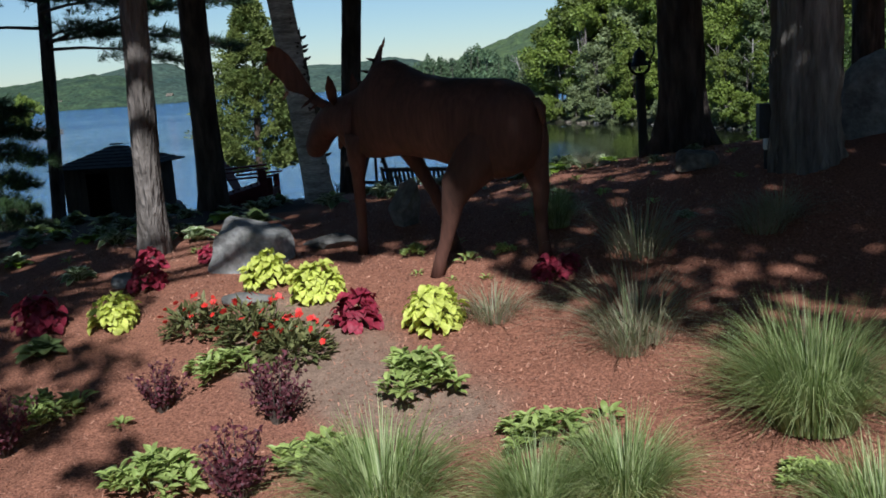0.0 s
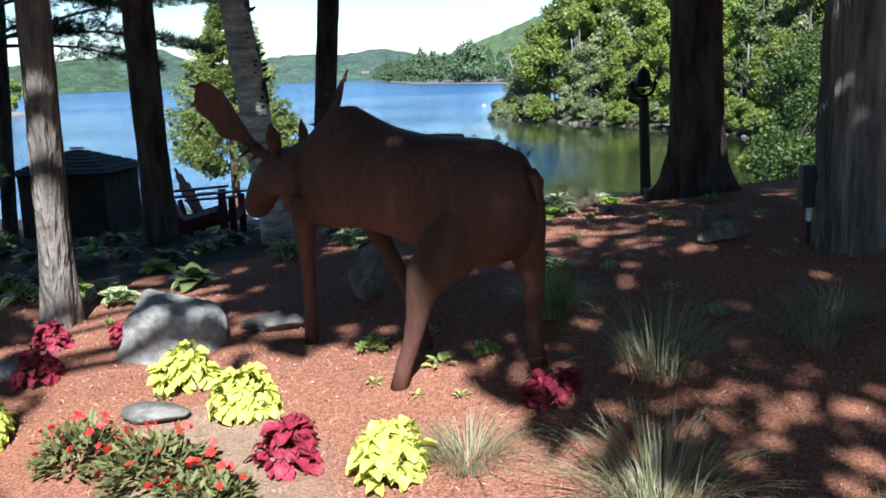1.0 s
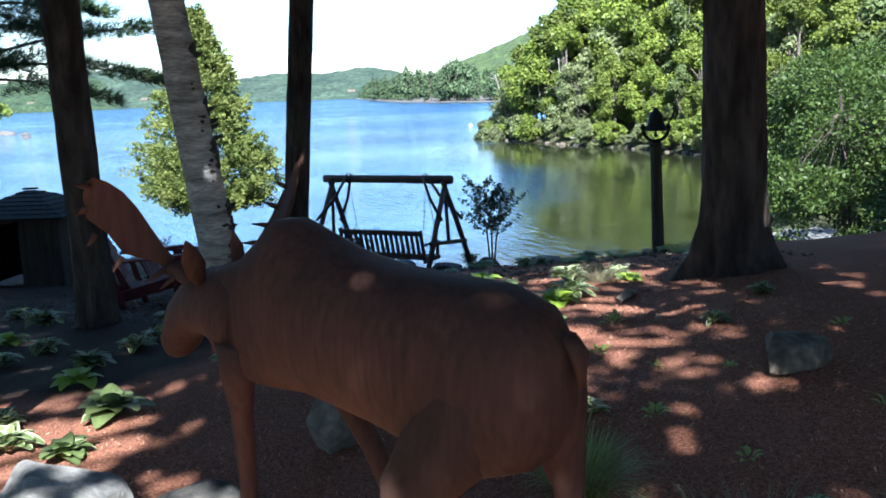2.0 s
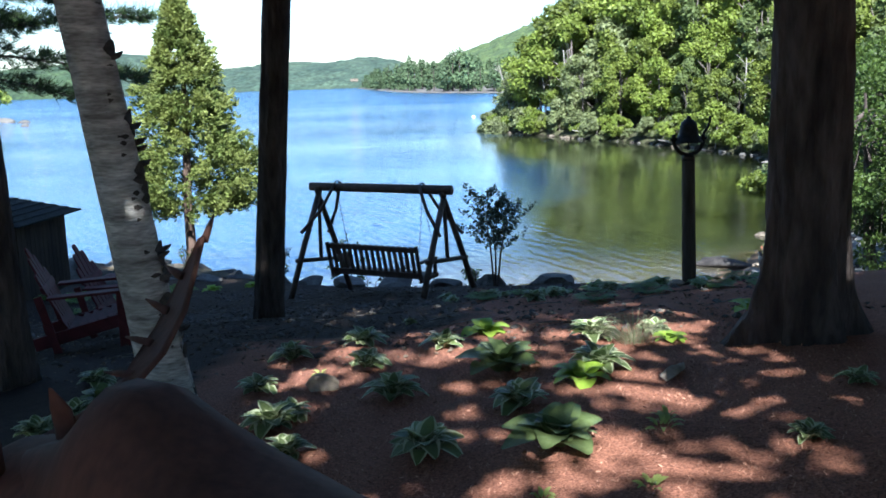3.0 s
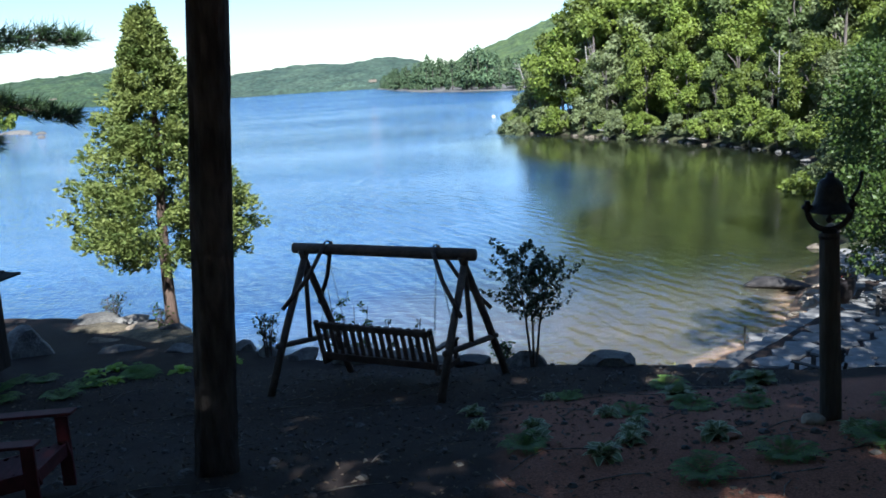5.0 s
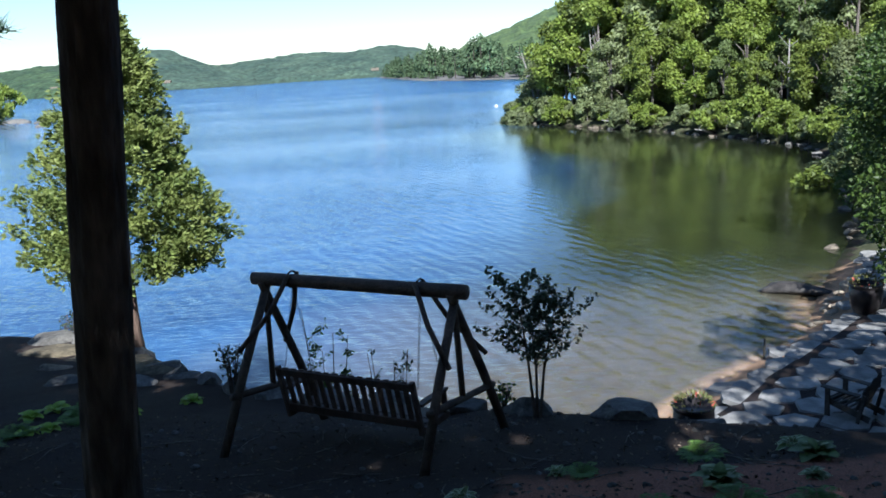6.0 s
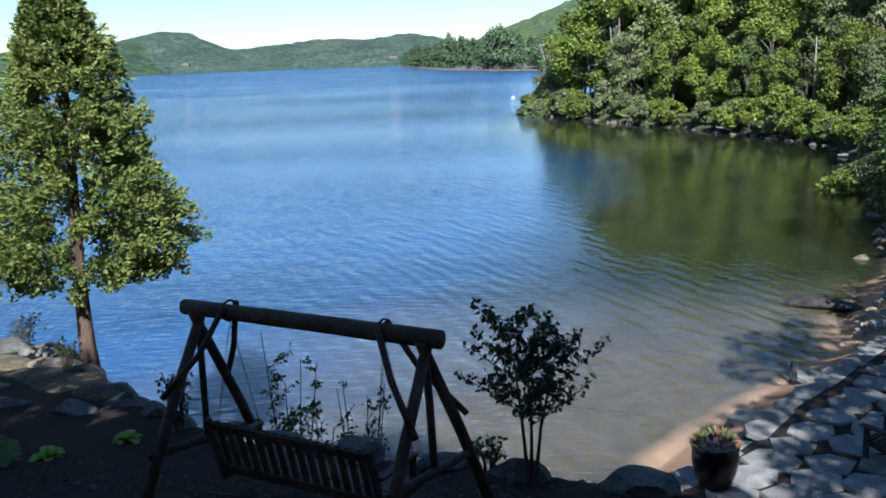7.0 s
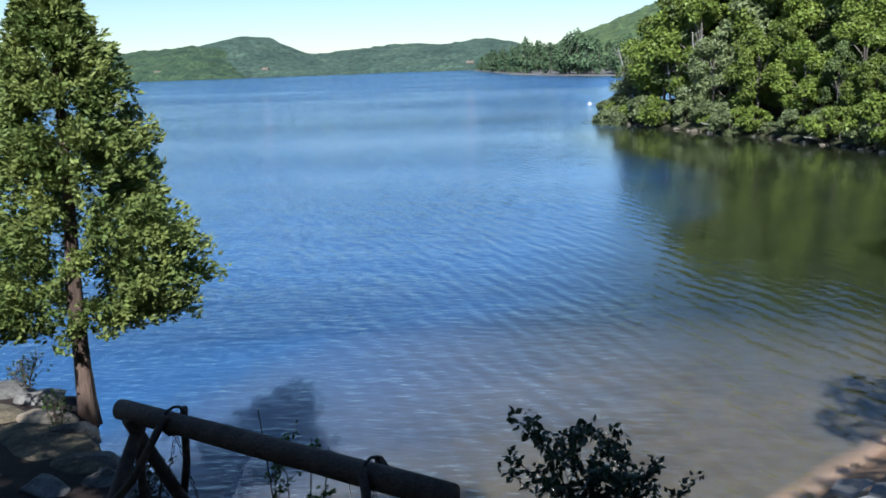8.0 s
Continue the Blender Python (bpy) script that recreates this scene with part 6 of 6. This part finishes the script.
def flower_pot(x, y, s, seed):
    t = thing("flower_pot", "dark glazed round flower pot with coral flowers", "pot", (x, y, gz(x, y) + 0.03), group="pots by the beach")
    g = Geo()
    prof = [(0.20, 0.0), (0.25, 0.03), (0.33, 0.25), (0.36, 0.45), (0.355, 0.58), (0.33, 0.62), (0.37, 0.65), (0.37, 0.69), (0.33, 0.69), (0.31, 0.60)]
    seg = 26
    for r, z in prof:
        for j in range(seg):
            a = 2 * math.pi * j / seg
            g.v.append((s * r * math.cos(a), s * r * math.sin(a), s * z))
    for i in range(len(prof) - 1):
        for j in range(seg):
            a, b = i * seg + j, i * seg + (j + 1) % seg
            g.f.append((a, b, b + seg, a + seg))
    g.f.append(tuple(reversed(range(seg))))
    g.f.append(tuple((len(prof) - 1) * seg + j for j in range(seg)))
    g.m = [0] * len(g.f)
    g.obj("pot", CERAMIC, t, smooth=True)
    rng = random.Random(seed)
    f, p_ = Geo(), Geo()
    for i in range(150):
        d = unit(rng)
        q = Vector((d.x * 0.32, d.y * 0.32, 0.64 + abs(d.z) * 0.22)) * s
        (p_ if i % 15 == 0 else f).leaf(q, Vector((d.x, d.y, 0.8)) + unit(rng) * 0.5, unit(rng), rng.uniform(0.07, 0.13), 0.05)
    f.obj("foliage", BRONZE_LEAF, t)
    p_.obj("flowers", FLOWER_PINK, t)


flower_pot(3.95, 27.45, 1.0, 3)
flower_pot(10.0, 35.6, 1.15, 4)
pc = garden_chair((6.95, 28.3, gz(6.95, 28.3) + 0.03), 40, None, DARK_WOOD, "dark weathered slatted chair on the flagstone patio", "patio chairs")
garden_chair((10.6, 33.6, gz(10.6, 33.6) + 0.03), 55, pc)
st = Geo()
st.tube([(0, 0, -0.3), (0, 0, 0.25), (0.01, 0, 0.52)], [0.03, 0.03, 0.026], 8)
stake = st.obj("stake", POST, smooth=True)
stake.location = (7.1, 34.35, gz(7.1, 34.35))
tagged(stake, "thin wooden stake standing in the wet sand", "stake")
boulder("dark rock groyne running into the lake", (9.9, 40.6, WATER_Z - 0.1), (2.6, 0.7, 0.6), 77, ROCK_WET, turn=-32, name="boulder", sink=0.2)
for i in range(16):
    x, y = 9.2 + 0.12 * i + rng.uniform(-.3, .3), 36.8 + 0.22 * i + rng.uniform(-.3, .3)
    boulder("small pale stone at the water's edge", (x, y, gz(x, y)), (rng.uniform(.2, .5), rng.uniform(.2, .4), rng.uniform(.12, .25)), 80 + i, ROCK_PALE, name="shore_stone", group="shore stones", sub=2)


# ---- wooded far bank ----
def wood_tree(kind, seed, h, r, leaves, size, material, lean=0.0):
    rng = random.Random(seed)
    t = thing("woodland_tree", {"round": "leafy green broadleaf tree on the far bank", "tall": "tall narrow green tree on the far bank", "bush": "low bushy shrub at the waterline"}[kind], "tree", group="far bank trees")
    g = Geo()
    trunk_geo(g, (0, 0, -0.5), (lean, 0, h * 0.75), 0.018 * h, 0.006 * h, 1.3, rings=8, seg=8, seed=seed)
    blobs = []
    n_ = {"round": 36, "tall": 30, "bush": 18}[kind]
    for i in range(n_):
        k = (i + rng.random()) / n_
        a = rng.uniform(0, 6.28)
        z = h * (0.22 + 0.72 * k) if kind != "bush" else h * (0.15 + 0.6 * k)
        w = r * math.sin(3.14 * min(0.97, 0.18 + 0.76 * k)) * rng.uniform(0.35, 1.0)
        blobs.append(((lean * k + w * math.cos(a), w * math.sin(a), z), r * rng.uniform(0.16, 0.36)))
    limb_geo(g, (lean * 0.5, 0, h * 0.4), [b[0] for b in blobs[::3]], 0.008 * h, seed)
    g.obj("trunk", BARK_GREY, t)
    c = Geo()
    crown_geo(c, blobs, int(leaves * 2.7), size * 0.66, seed + 3, 0.30, layered=0.95)
    c.obj("crown", material, t)
    return t


PROTO = [wood_tree("round", 1, 11, 4.2, 3300, 0.46, WOODS[0]), wood_tree("round", 2, 12, 4.4, 3400, 0.48, WOODS[1]), wood_tree("tall", 3, 13, 3.2, 3000, 0.46, WOODS[0], 0.6),
         wood_tree("tall", 4, 12, 3.0, 2800, 0.44, WOODS[2]), wood_tree("round", 5, 9, 3.6, 2800, 0.44, WOODS[3]), wood_tree("bush", 6, 4.0, 2.2, 1300, 0.36, WOODS[1]), wood_tree("bush", 7, 3.2, 1.9, 1100, 0.35, WOODS[3])]
rng = random.Random(77)
spots = []
for y in np.arange(44, 150, 3.0):
    xs_ = float(np.interp(y, SHORE_Y, SHORE_X))
    for row in range(8):
        off = 0.6 + 4.6 * row + rng.uniform(-1.2, 1.2)
        if row > 4 and y > 128:
            continue
        spots.append((row, xs_ + off, y + rng.uniform(-1.6, 1.6)))
for row, x, y in spots:
    if y < 58 or x > 12 + 0.62 * y + 14:
        continue
    if row == 0:
        p = rng.choice(PROTO[5:]) if y < 122 else PROTO[6]
        s = rng.uniform(0.7, 1.2)
    else:
        p = rng.choice(PROTO[:5] if row > 1 else PROTO[:5] + PROTO[4:5])
        s = rng.uniform(0.72, 1.12) * (0.7 if row == 1 else 1.0) * (1.4 if y > 116 else 1.25 if y > 104 else 1.0)
    turn = rng.uniform(0, 360)
    if row < 4 or (row < 7 and rng.random() < 0.6):
        plant_at(p, x, y, s, turn, USED)
# low growth along the far waterline
for y in np.arange(60, 133, 1.7):
    x = float(np.interp(y, SHORE_Y, SHORE_X)) + rng.uniform(0.5, 2.0)
    plant_at(PROTO[5 + int(rng.random() < 0.5)], x, float(y), rng.uniform(0.35, 0.75), rng.uniform(0, 360), USED)
# unseen copies of far bank trees, added round the garden to block sky light
for i, (x, y, s) in enumerate(((-12, -9, 1.1), (-12, -2, 1.15), (-11.5, 5, 1.1), (-12, 11.5, 1.0), (12.5, -9, 1.1), (12.5, -2, 1.15), (12, 5, 1.15), (12.5, 11.5, 1.1), (-7, -16, 1.0), (0, -17, 1.0), (7, -16, 1.0),
                                (-19, 2, 1.4), (-20, 12, 1.4), (20, 2, 1.4), (20, 12, 1.4))):
    plant_at(PROTO[i % 5], x, y, s, i * 51, USED)
# the leafy tree that hangs over the beach
b, t = standing(13.2, 36.0, (-0.1, 0), 1.5)
bl_ = [((13.2 + rng.uniform(-2.6, 2.2), 35.5 + rng.uniform(-3, 3), rng.uniform(-3.5, 0.3)), rng.uniform(0.55, 1.0)) for _ in range(26)]
b = (13.2, 36.0, gz(13.2, 36.0))
# shade on this tree is put into its darker leaf colour
tree("maple_tree", "leafy tree overhanging the patio and the beach", b, (12.8, 36, 1.0), 0.2, 0.035, BARK_PINE, (bl_, 15000, 0.14), LEAF_SHADE, 1.4, 91)
for i, (x, y, r, n_) in enumerate(((18, 44, 3.0, 14), (17, 33, 2.6, 12), (11.5, 22, 2.4, 12), (9.0, 17.5, 2.0, 12), (14, 27, 2.6, 12), (16.5, 47, 2.8, 14), (19.5, 53, 3.0, 14), (23, 50, 3.2, 14), (25, 57, 3.2, 14), (22, 43, 3.0, 12), (22.5, 60, 2.8, 13))):
    z = gz(x, y)
    cl = [((x + rng.uniform(-r, r), y + rng.uniform(-r, r), z + rng.uniform(0.8, 6.5)), rng.uniform(0.9, 1.6)) for _ in range(n_)]
    # the darker leaf colour stands for the shaded side of these trees
    tree("maple_tree", "leafy green tree at the edge of the garden", (x, y, z), (x, y, z + 4.5), 0.12, 0.022, BARK_PINE, (cl, 11000, 0.17), LEAF_SHADE, 1.3, 95 + i)


# stones, a dead log and pale stems along the far waterline
rng = random.Random(52)
STONES = [boulder("weathered stone at the foot of the wooded bank", (0, 0, 0), (1, 1, 1), 200 + k, (ROCK_MID, ROCK_DARK, ROCK_MID)[k], name="bank_rock", group="far waterline stones", sub=2, cut=1.0) for k in range(3)]
for i in range(90):
    y = 46 + 88 * (i + rng.random()) / 90
    x = float(np.interp(y, SHORE_Y, SHORE_X)) + rng.uniform(-0.5, 0.7)
    k = rng.choice((0, 1, 1, 0, 2))
    s = rng.uniform(0.25, 0.75)
    ob = STONES[i] if i < 3 else copy_thing(STONES[k], pose(0, 0, 0))
    ob.matrix_basis = pose(x, y, WATER_Z + 0.1 * s, rng.uniform(-10, 10), rng.uniform(-10, 10), rng.uniform(0, 360)) @ Matrix.Diagonal((s * 1.5, s, s * 0.7, 1))
for i, (x, y, z0, dx, dy, dz, r) in enumerate(((14.4, 111.5, -5.2, -2.6, -1.6, 0.9, 0.13), (15.0, 112.0, -5.0, -0.6, -0.8, 2.6, 0.10), (20.0, 96.5, -5.1, -1.8, -1.0, 0.5, 0.09))):
    g = Geo()
    g.tube([(0, 0, 0), (dx * 0.5, dy * 0.5, dz * 0.5 + 0.1), (dx, dy, dz)], [r, r * 0.8, r * 0.3], 8)
    for k in range(4):
        u = 0.3 + 0.17 * k
        g.tube([(dx * u, dy * u, dz * u), (dx * u + 0.3, dy * u - 0.2, dz * u + 0.5)], [r * 0.35, r * 0.1], 5)
    ob = g.obj("driftwood", DEADWOOD, smooth=True)
    ob.location = (x, y, z0)
    tagged(ob, "bleached fallen dead tree lying at the waterline", "driftwood", "far driftwood")
for i in range(11):
    y = rng.uniform(60, 138)
    x = float(np.interp(y, SHORE_Y, SHORE_X)) + rng.uniform(3.0, 7)
    g = Geo()
    hh, ln_x = rng.uniform(5, 9), rng.uniform(-1.8, 0.8)
    g.tube([(0, 0, -0.5), (ln_x * 0.4, -0.3, hh * 0.5), (ln_x, -0.6, hh)], [0.13, 0.10, 0.04], 7)
    for k in range(5):
        u = rng.uniform(0.45, 0.95)
        g.tube([(ln_x * u, -0.5 * u, hh * u), (ln_x * u + rng.uniform(-1.2, 1.2), -0.5 * u - 0.4, hh * u + rng.uniform(0.4, 1.3))], [0.05, 0.015], 5)
    ob = g.obj("bare_trunk", DEADWOOD, smooth=True)
    ob.location = (x, y, gz(x, y))
    tagged(ob, "pale bare trunk among the trees of the far bank", "tree", "pale trunks")

# white marker float off the point
g = Geo()
g.tube([(0, 0, -0.2), (0, 0, 0.0), (0, 0, 0.16), (0, 0, 0.24), (0, 0, 0.42)], [0.24, 0.36, 0.32, 0.1, 0.07], 14)
buoy = g.obj("mooring_buoy", WHITE, smooth=True)
buoy.location = (1.45, 171.3, WATER_Z)
tagged(buoy, "white mooring buoy floating off the point", "buoy")

# islet with a bush
for i, (x, y, sx) in enumerate(((-106, 221, 9.0), (-95, 210, 2.6), (-86, 191, 1.8), (-101, 215, 4.0))):
    boulder("low dark rock islet in the lake", (x, y, WATER_Z), (sx, sx * 0.6, 1.2 + 0.08 * sx), 230 + i, ROCK_DARK, name="islet_rock", group="islet", sub=3, sink=0.55)
m = pose(-108, 222, WATER_Z + 0.4, 0, 0, 20)
bush = copy_thing(PROTO[5], m)
bush.scale = (2.0, 2.0, 2.4)


def cottage(x, y, z, w, turn):
    t = thing("cottage", "small pale lakeside cottage with a dark roof", "house", (x, y, z), turn, "far cottages")
    g = Geo()
    g.box((0, 0, 1.3), (w, 6, 3.8))
    g.obj("wall", COTTAGE, t)
    g = Geo()
    for s_ in (-1, 1):
        g.face(((-w / 2 - 0.4, s_ * 3.5, 3.0), (w / 2 + 0.4, s_ * 3.5, 3.0), (w / 2 + 0.4, 0, 5.0), (-w / 2 - 0.4, 0, 5.0)))
    for s_ in (-1, 1):
        g.face(((s_ * w / 2, -3, 3.1), (s_ * w / 2, 3, 3.1), (s_ * w / 2, 0, 4.8)))
    g.obj("roof", ROCK_MID, t)
    for k in (-0.3, 0.05, 0.32):
        g = Geo()
        g.box((k * w, -3.02, 1.7), (1.2, 0.06, 1.3))
        g.obj("window", BOX_DARK, t)


for x, y, w, turn in ((-298, 660, 4, 10), (-231, 696, 4, 5), (-86, 742, 5, 5)):
    cottage(x, y, WATER_Z + 2.0, w, turn)

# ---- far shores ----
def far_hill(name, label, pts, depth, seed, rough=2.2, step=5.0, material=HILL_HAZE, near=1.0):
    """A wooded ridge with a bumpy tree line; pts: x, y and height above the water along its crest."""
    pts = [(p[0] * near, 10 + (p[1] - 10) * near, p[2] * near + 0.0038 * p[1] * (1 - near)) for p in pts]
    depth *= near
    px = [p[0] for p in pts]
    g = Geo()
    x = px[0]
    cols = []
    while x <= px[-1]:
        cols.append(x)
        x += step
    rows = 16
    for x in cols:
        yc = float(np.interp(x, px, [p[1] for p in pts]))
        h = float(np.interp(x, px, [p[2] for p in pts]))
        for k in range(rows + 1):
            u = k / rows
            z = WATER_Z + h * (1 - (1 - u) ** 1.7) if u < 1 else WATER_Z + h
            tip = rough * (0.5 + noise.noise(Vector((x * 0.055, k * 1.7, seed)))) + rough * 0.7 * noise.noise(Vector((x * 0.21, k * 2.9, seed + 3)))
            z += tip if k else -0.4
            g.v.append((x + 3 * noise.noise(Vector((x * .3, k, 1))), yc - depth * (1 - u), z))
    for i in range(len(cols) - 1):
        for k in range(rows):
            a = i * (rows + 1) + k
            g.f.append((a, a + rows + 1, a + rows + 2, a + 1))
    g.m = [0] * len(g.f)
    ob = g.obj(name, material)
    return tagged(ob, label, "hill", kind="structure")


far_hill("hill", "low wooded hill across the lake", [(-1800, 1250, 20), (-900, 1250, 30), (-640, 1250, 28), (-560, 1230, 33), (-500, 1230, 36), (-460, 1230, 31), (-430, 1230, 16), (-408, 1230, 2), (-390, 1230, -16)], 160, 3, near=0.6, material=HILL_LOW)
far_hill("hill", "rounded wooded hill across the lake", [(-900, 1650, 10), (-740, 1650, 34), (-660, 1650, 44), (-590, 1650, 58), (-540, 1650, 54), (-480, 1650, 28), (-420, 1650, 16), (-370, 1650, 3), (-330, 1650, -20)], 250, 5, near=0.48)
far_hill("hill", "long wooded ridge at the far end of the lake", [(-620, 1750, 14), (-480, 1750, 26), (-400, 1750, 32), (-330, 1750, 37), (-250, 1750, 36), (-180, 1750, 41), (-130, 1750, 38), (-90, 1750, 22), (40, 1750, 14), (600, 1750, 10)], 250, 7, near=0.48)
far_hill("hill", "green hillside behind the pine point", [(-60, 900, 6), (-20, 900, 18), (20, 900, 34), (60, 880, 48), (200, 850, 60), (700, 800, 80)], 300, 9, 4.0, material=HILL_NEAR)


def far_pine(seed, h):
    rng = random.Random(seed)
    t = thing("far_pine", "dark pine on the distant point", "tree", group="pines on the far point")
    g, c = Geo(), Geo()
    g.tube([(0, 0, -0.5), (0, 0, h)], [0.3, 0.06], 6)
    g.obj("trunk", BARK_PINE, t)
    blobs = []
    for i in range(15):
        k = (i + rng.random()) / 15
        a, w = rng.uniform(0, 6.28), h * 0.20 * (1.05 - k) ** 0.6 * rng.uniform(0.5, 1.1)
        blobs.append((Vector((w * math.cos(a), w * math.sin(a), h * (0.10 + 0.88 * k))), h * rng.uniform(0.09, 0.13) * (1.15 - 0.55 * k)))
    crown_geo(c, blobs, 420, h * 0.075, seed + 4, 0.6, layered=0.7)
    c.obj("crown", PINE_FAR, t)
    return t


FP = [far_pine(1, 15), far_pine(2, 17), far_pine(3, 13)]
rng = random.Random(9)
pp = [(-80, 700), (-60, 600), (-46, 530), (-33, 470), (-15, 425), (6, 385), (30, 350), (60, 320)]
for i in range(190):
    k = rng.uniform(0, len(pp) - 1.001)
    a, b = pp[int(k)], pp[int(k) + 1]
    f_ = k - int(k)
    d = rng.uniform(4, 60) * min(1, 0.25 + k / 4)
    x, y = a[0] + (b[0] - a[0]) * f_ + d * 0.9, a[1] + (b[1] - a[1]) * f_ + d * 0.6
    p = rng.choice(FP)
    m = pose(x, y, WATER_Z + 0.5, 0, 0, rng.uniform(0, 360))
    if p.name in USED:
        c = copy_thing(p, m)
    else:
        USED.add(p.name)
        c = p
        c.matrix_basis = m
    s = rng.uniform(0.75, 1.05) * min(1.0, 0.55 + k / 5)
    c.scale = (s, s, s)
g = Geo()
for i in range(len(pp)):
    x, y = pp[i]
    g.v.extend(((x, y, WATER_Z - 1), (x + 2, y + 2, WATER_Z + 0.35), (x + 70, y + 50, WATER_Z + 2.5), (x + 300, y + 200, WATER_Z + 3)))
for i in range(len(pp) - 1):
    for j in range(3):
        a = i * 4 + j
        g.f.append((a, a + 4, a + 5, a + 1))
g.m = [0] * len(g.f)
tagged(g.obj("far_point", ROCK_DARK), "low rocky point with a pale shore", "shore", kind="structure")

# ---- small fixtures ----
eb = thing("utility_box", "black outdoor utility box with a white plate by the trunk", "box", (2.70, 8.80, gz(2.7, 8.8)))
g = Geo()
g.box((0, 0, 0.36), (0.13, 0.10, 0.26))
g.obj("box_body", BOX_DARK, eb, bevel=0.008)
g = Geo()
g.box((0.01, -0.02, 0.19), (0.07, 0.05, 0.09))
g.obj("white_plate", WHITE, eb, bevel=0.004)
g = Geo()
g.tube([(0, 0, -0.05), (0, 0, 0.25)], [0.02, 0.02], 8)
g.obj("conduit", BOX_DARK, eb)

# loose mulch chips
rng = random.Random(31)
g = Geo()
for i in range(46000):
    x, y = rng.uniform(-3.0, 3.0), 4.3 + 9.5 * rng.random() ** 1.4
    if (x < -0.3 and 5.4 < y < 7.3 and rng.random() < 0.6) or (x < -0.9 and y > 9.8):
        continue
    z = gz(x, y) + 0.006
    a, L_, w = rng.uniform(0, 6.28), rng.uniform(0.004, 0.011), rng.uniform(0.001, 0.0026)
    d, s_ = Vector((math.cos(a) * L_, math.sin(a) * L_, rng.uniform(-.006, .012))), Vector((-math.sin(a) * w, math.cos(a) * w, rng.uniform(-.003, .003)))
    p = Vector((x, y, z))
    g.face((p - d - s_, p + d - s_, p + d + s_, p - d + s_))
tagged(g.obj("mulch_chips", CHIP), "scattered reddish shredded bark chips", "mulch", kind="stuff")

# dead leaves and twigs on the bare ground
rng = random.Random(37)
g = Geo()
for i in range(7000):
    x, y = rng.uniform(-6.0, 3.6), rng.uniform(12.5, 22.0)
    if y > float(np.interp(x, LIP_X, LIP_Y)) - 0.1:
        continue
    p = Vector((x, y, gz(x, y) + 0.008))
    s = rng.uniform(0.02, 0.06)
    g.leaf(p, Vector((rng.uniform(-1, 1), rng.uniform(-1, 1), rng.uniform(-0.05, 0.25))), Vector((0, 0, 1)) + unit(rng) * 0.5, s, s * 0.6, fold=0.25)
tagged(g.obj("leaf_litter", LITTER), "dry brown leaves scattered over the bare soil", "leaf litter", kind="stuff")
g = Geo()
for i in range(160):
    x, y = rng.uniform(-5.0, 3.0), rng.uniform(13.5, 21.0)
    a, L_ = rng.uniform(0, 3.14), rng.uniform(0.08, 0.4)
    d = Vector((math.cos(a), math.sin(a), 0)) * L_
    p = Vector((x, y, 0))
    pts = [p - d, p + d * 0.1 + Vector((-d.y, d.x, 0)) * 0.15, p + d]
    g.tube([(q.x, q.y, gz(q.x, q.y) + 0.008) for q in pts], [0.004, 0.005, 0.002], 4)
tagged(g.obj("fallen_twigs", BARK_SNAG), "thin grey fallen twigs on the soil", "twigs", kind="stuff")
g = Geo()
for i in range(500):
    x, y = rng.uniform(-5.0, 3.4), rng.uniform(13.0, 21.5)
    s = rng.uniform(0.012, 0.05)
    k0 = len(g.v)
    o = Vector((x, y, gz(x, y) + s * 0.2))
    g.tube([o + Vector((0, 0, -s * 0.5)), o, o + Vector((s * 0.1, 0, s * 0.4))], [s * 0.8, s, s * 0.45], 6, wob=0.3, rng=rng)
tagged(g.obj("pebbles", ROCK_DARK), "small dull grey pebbles lying on the soil", "pebbles", kind="stuff")
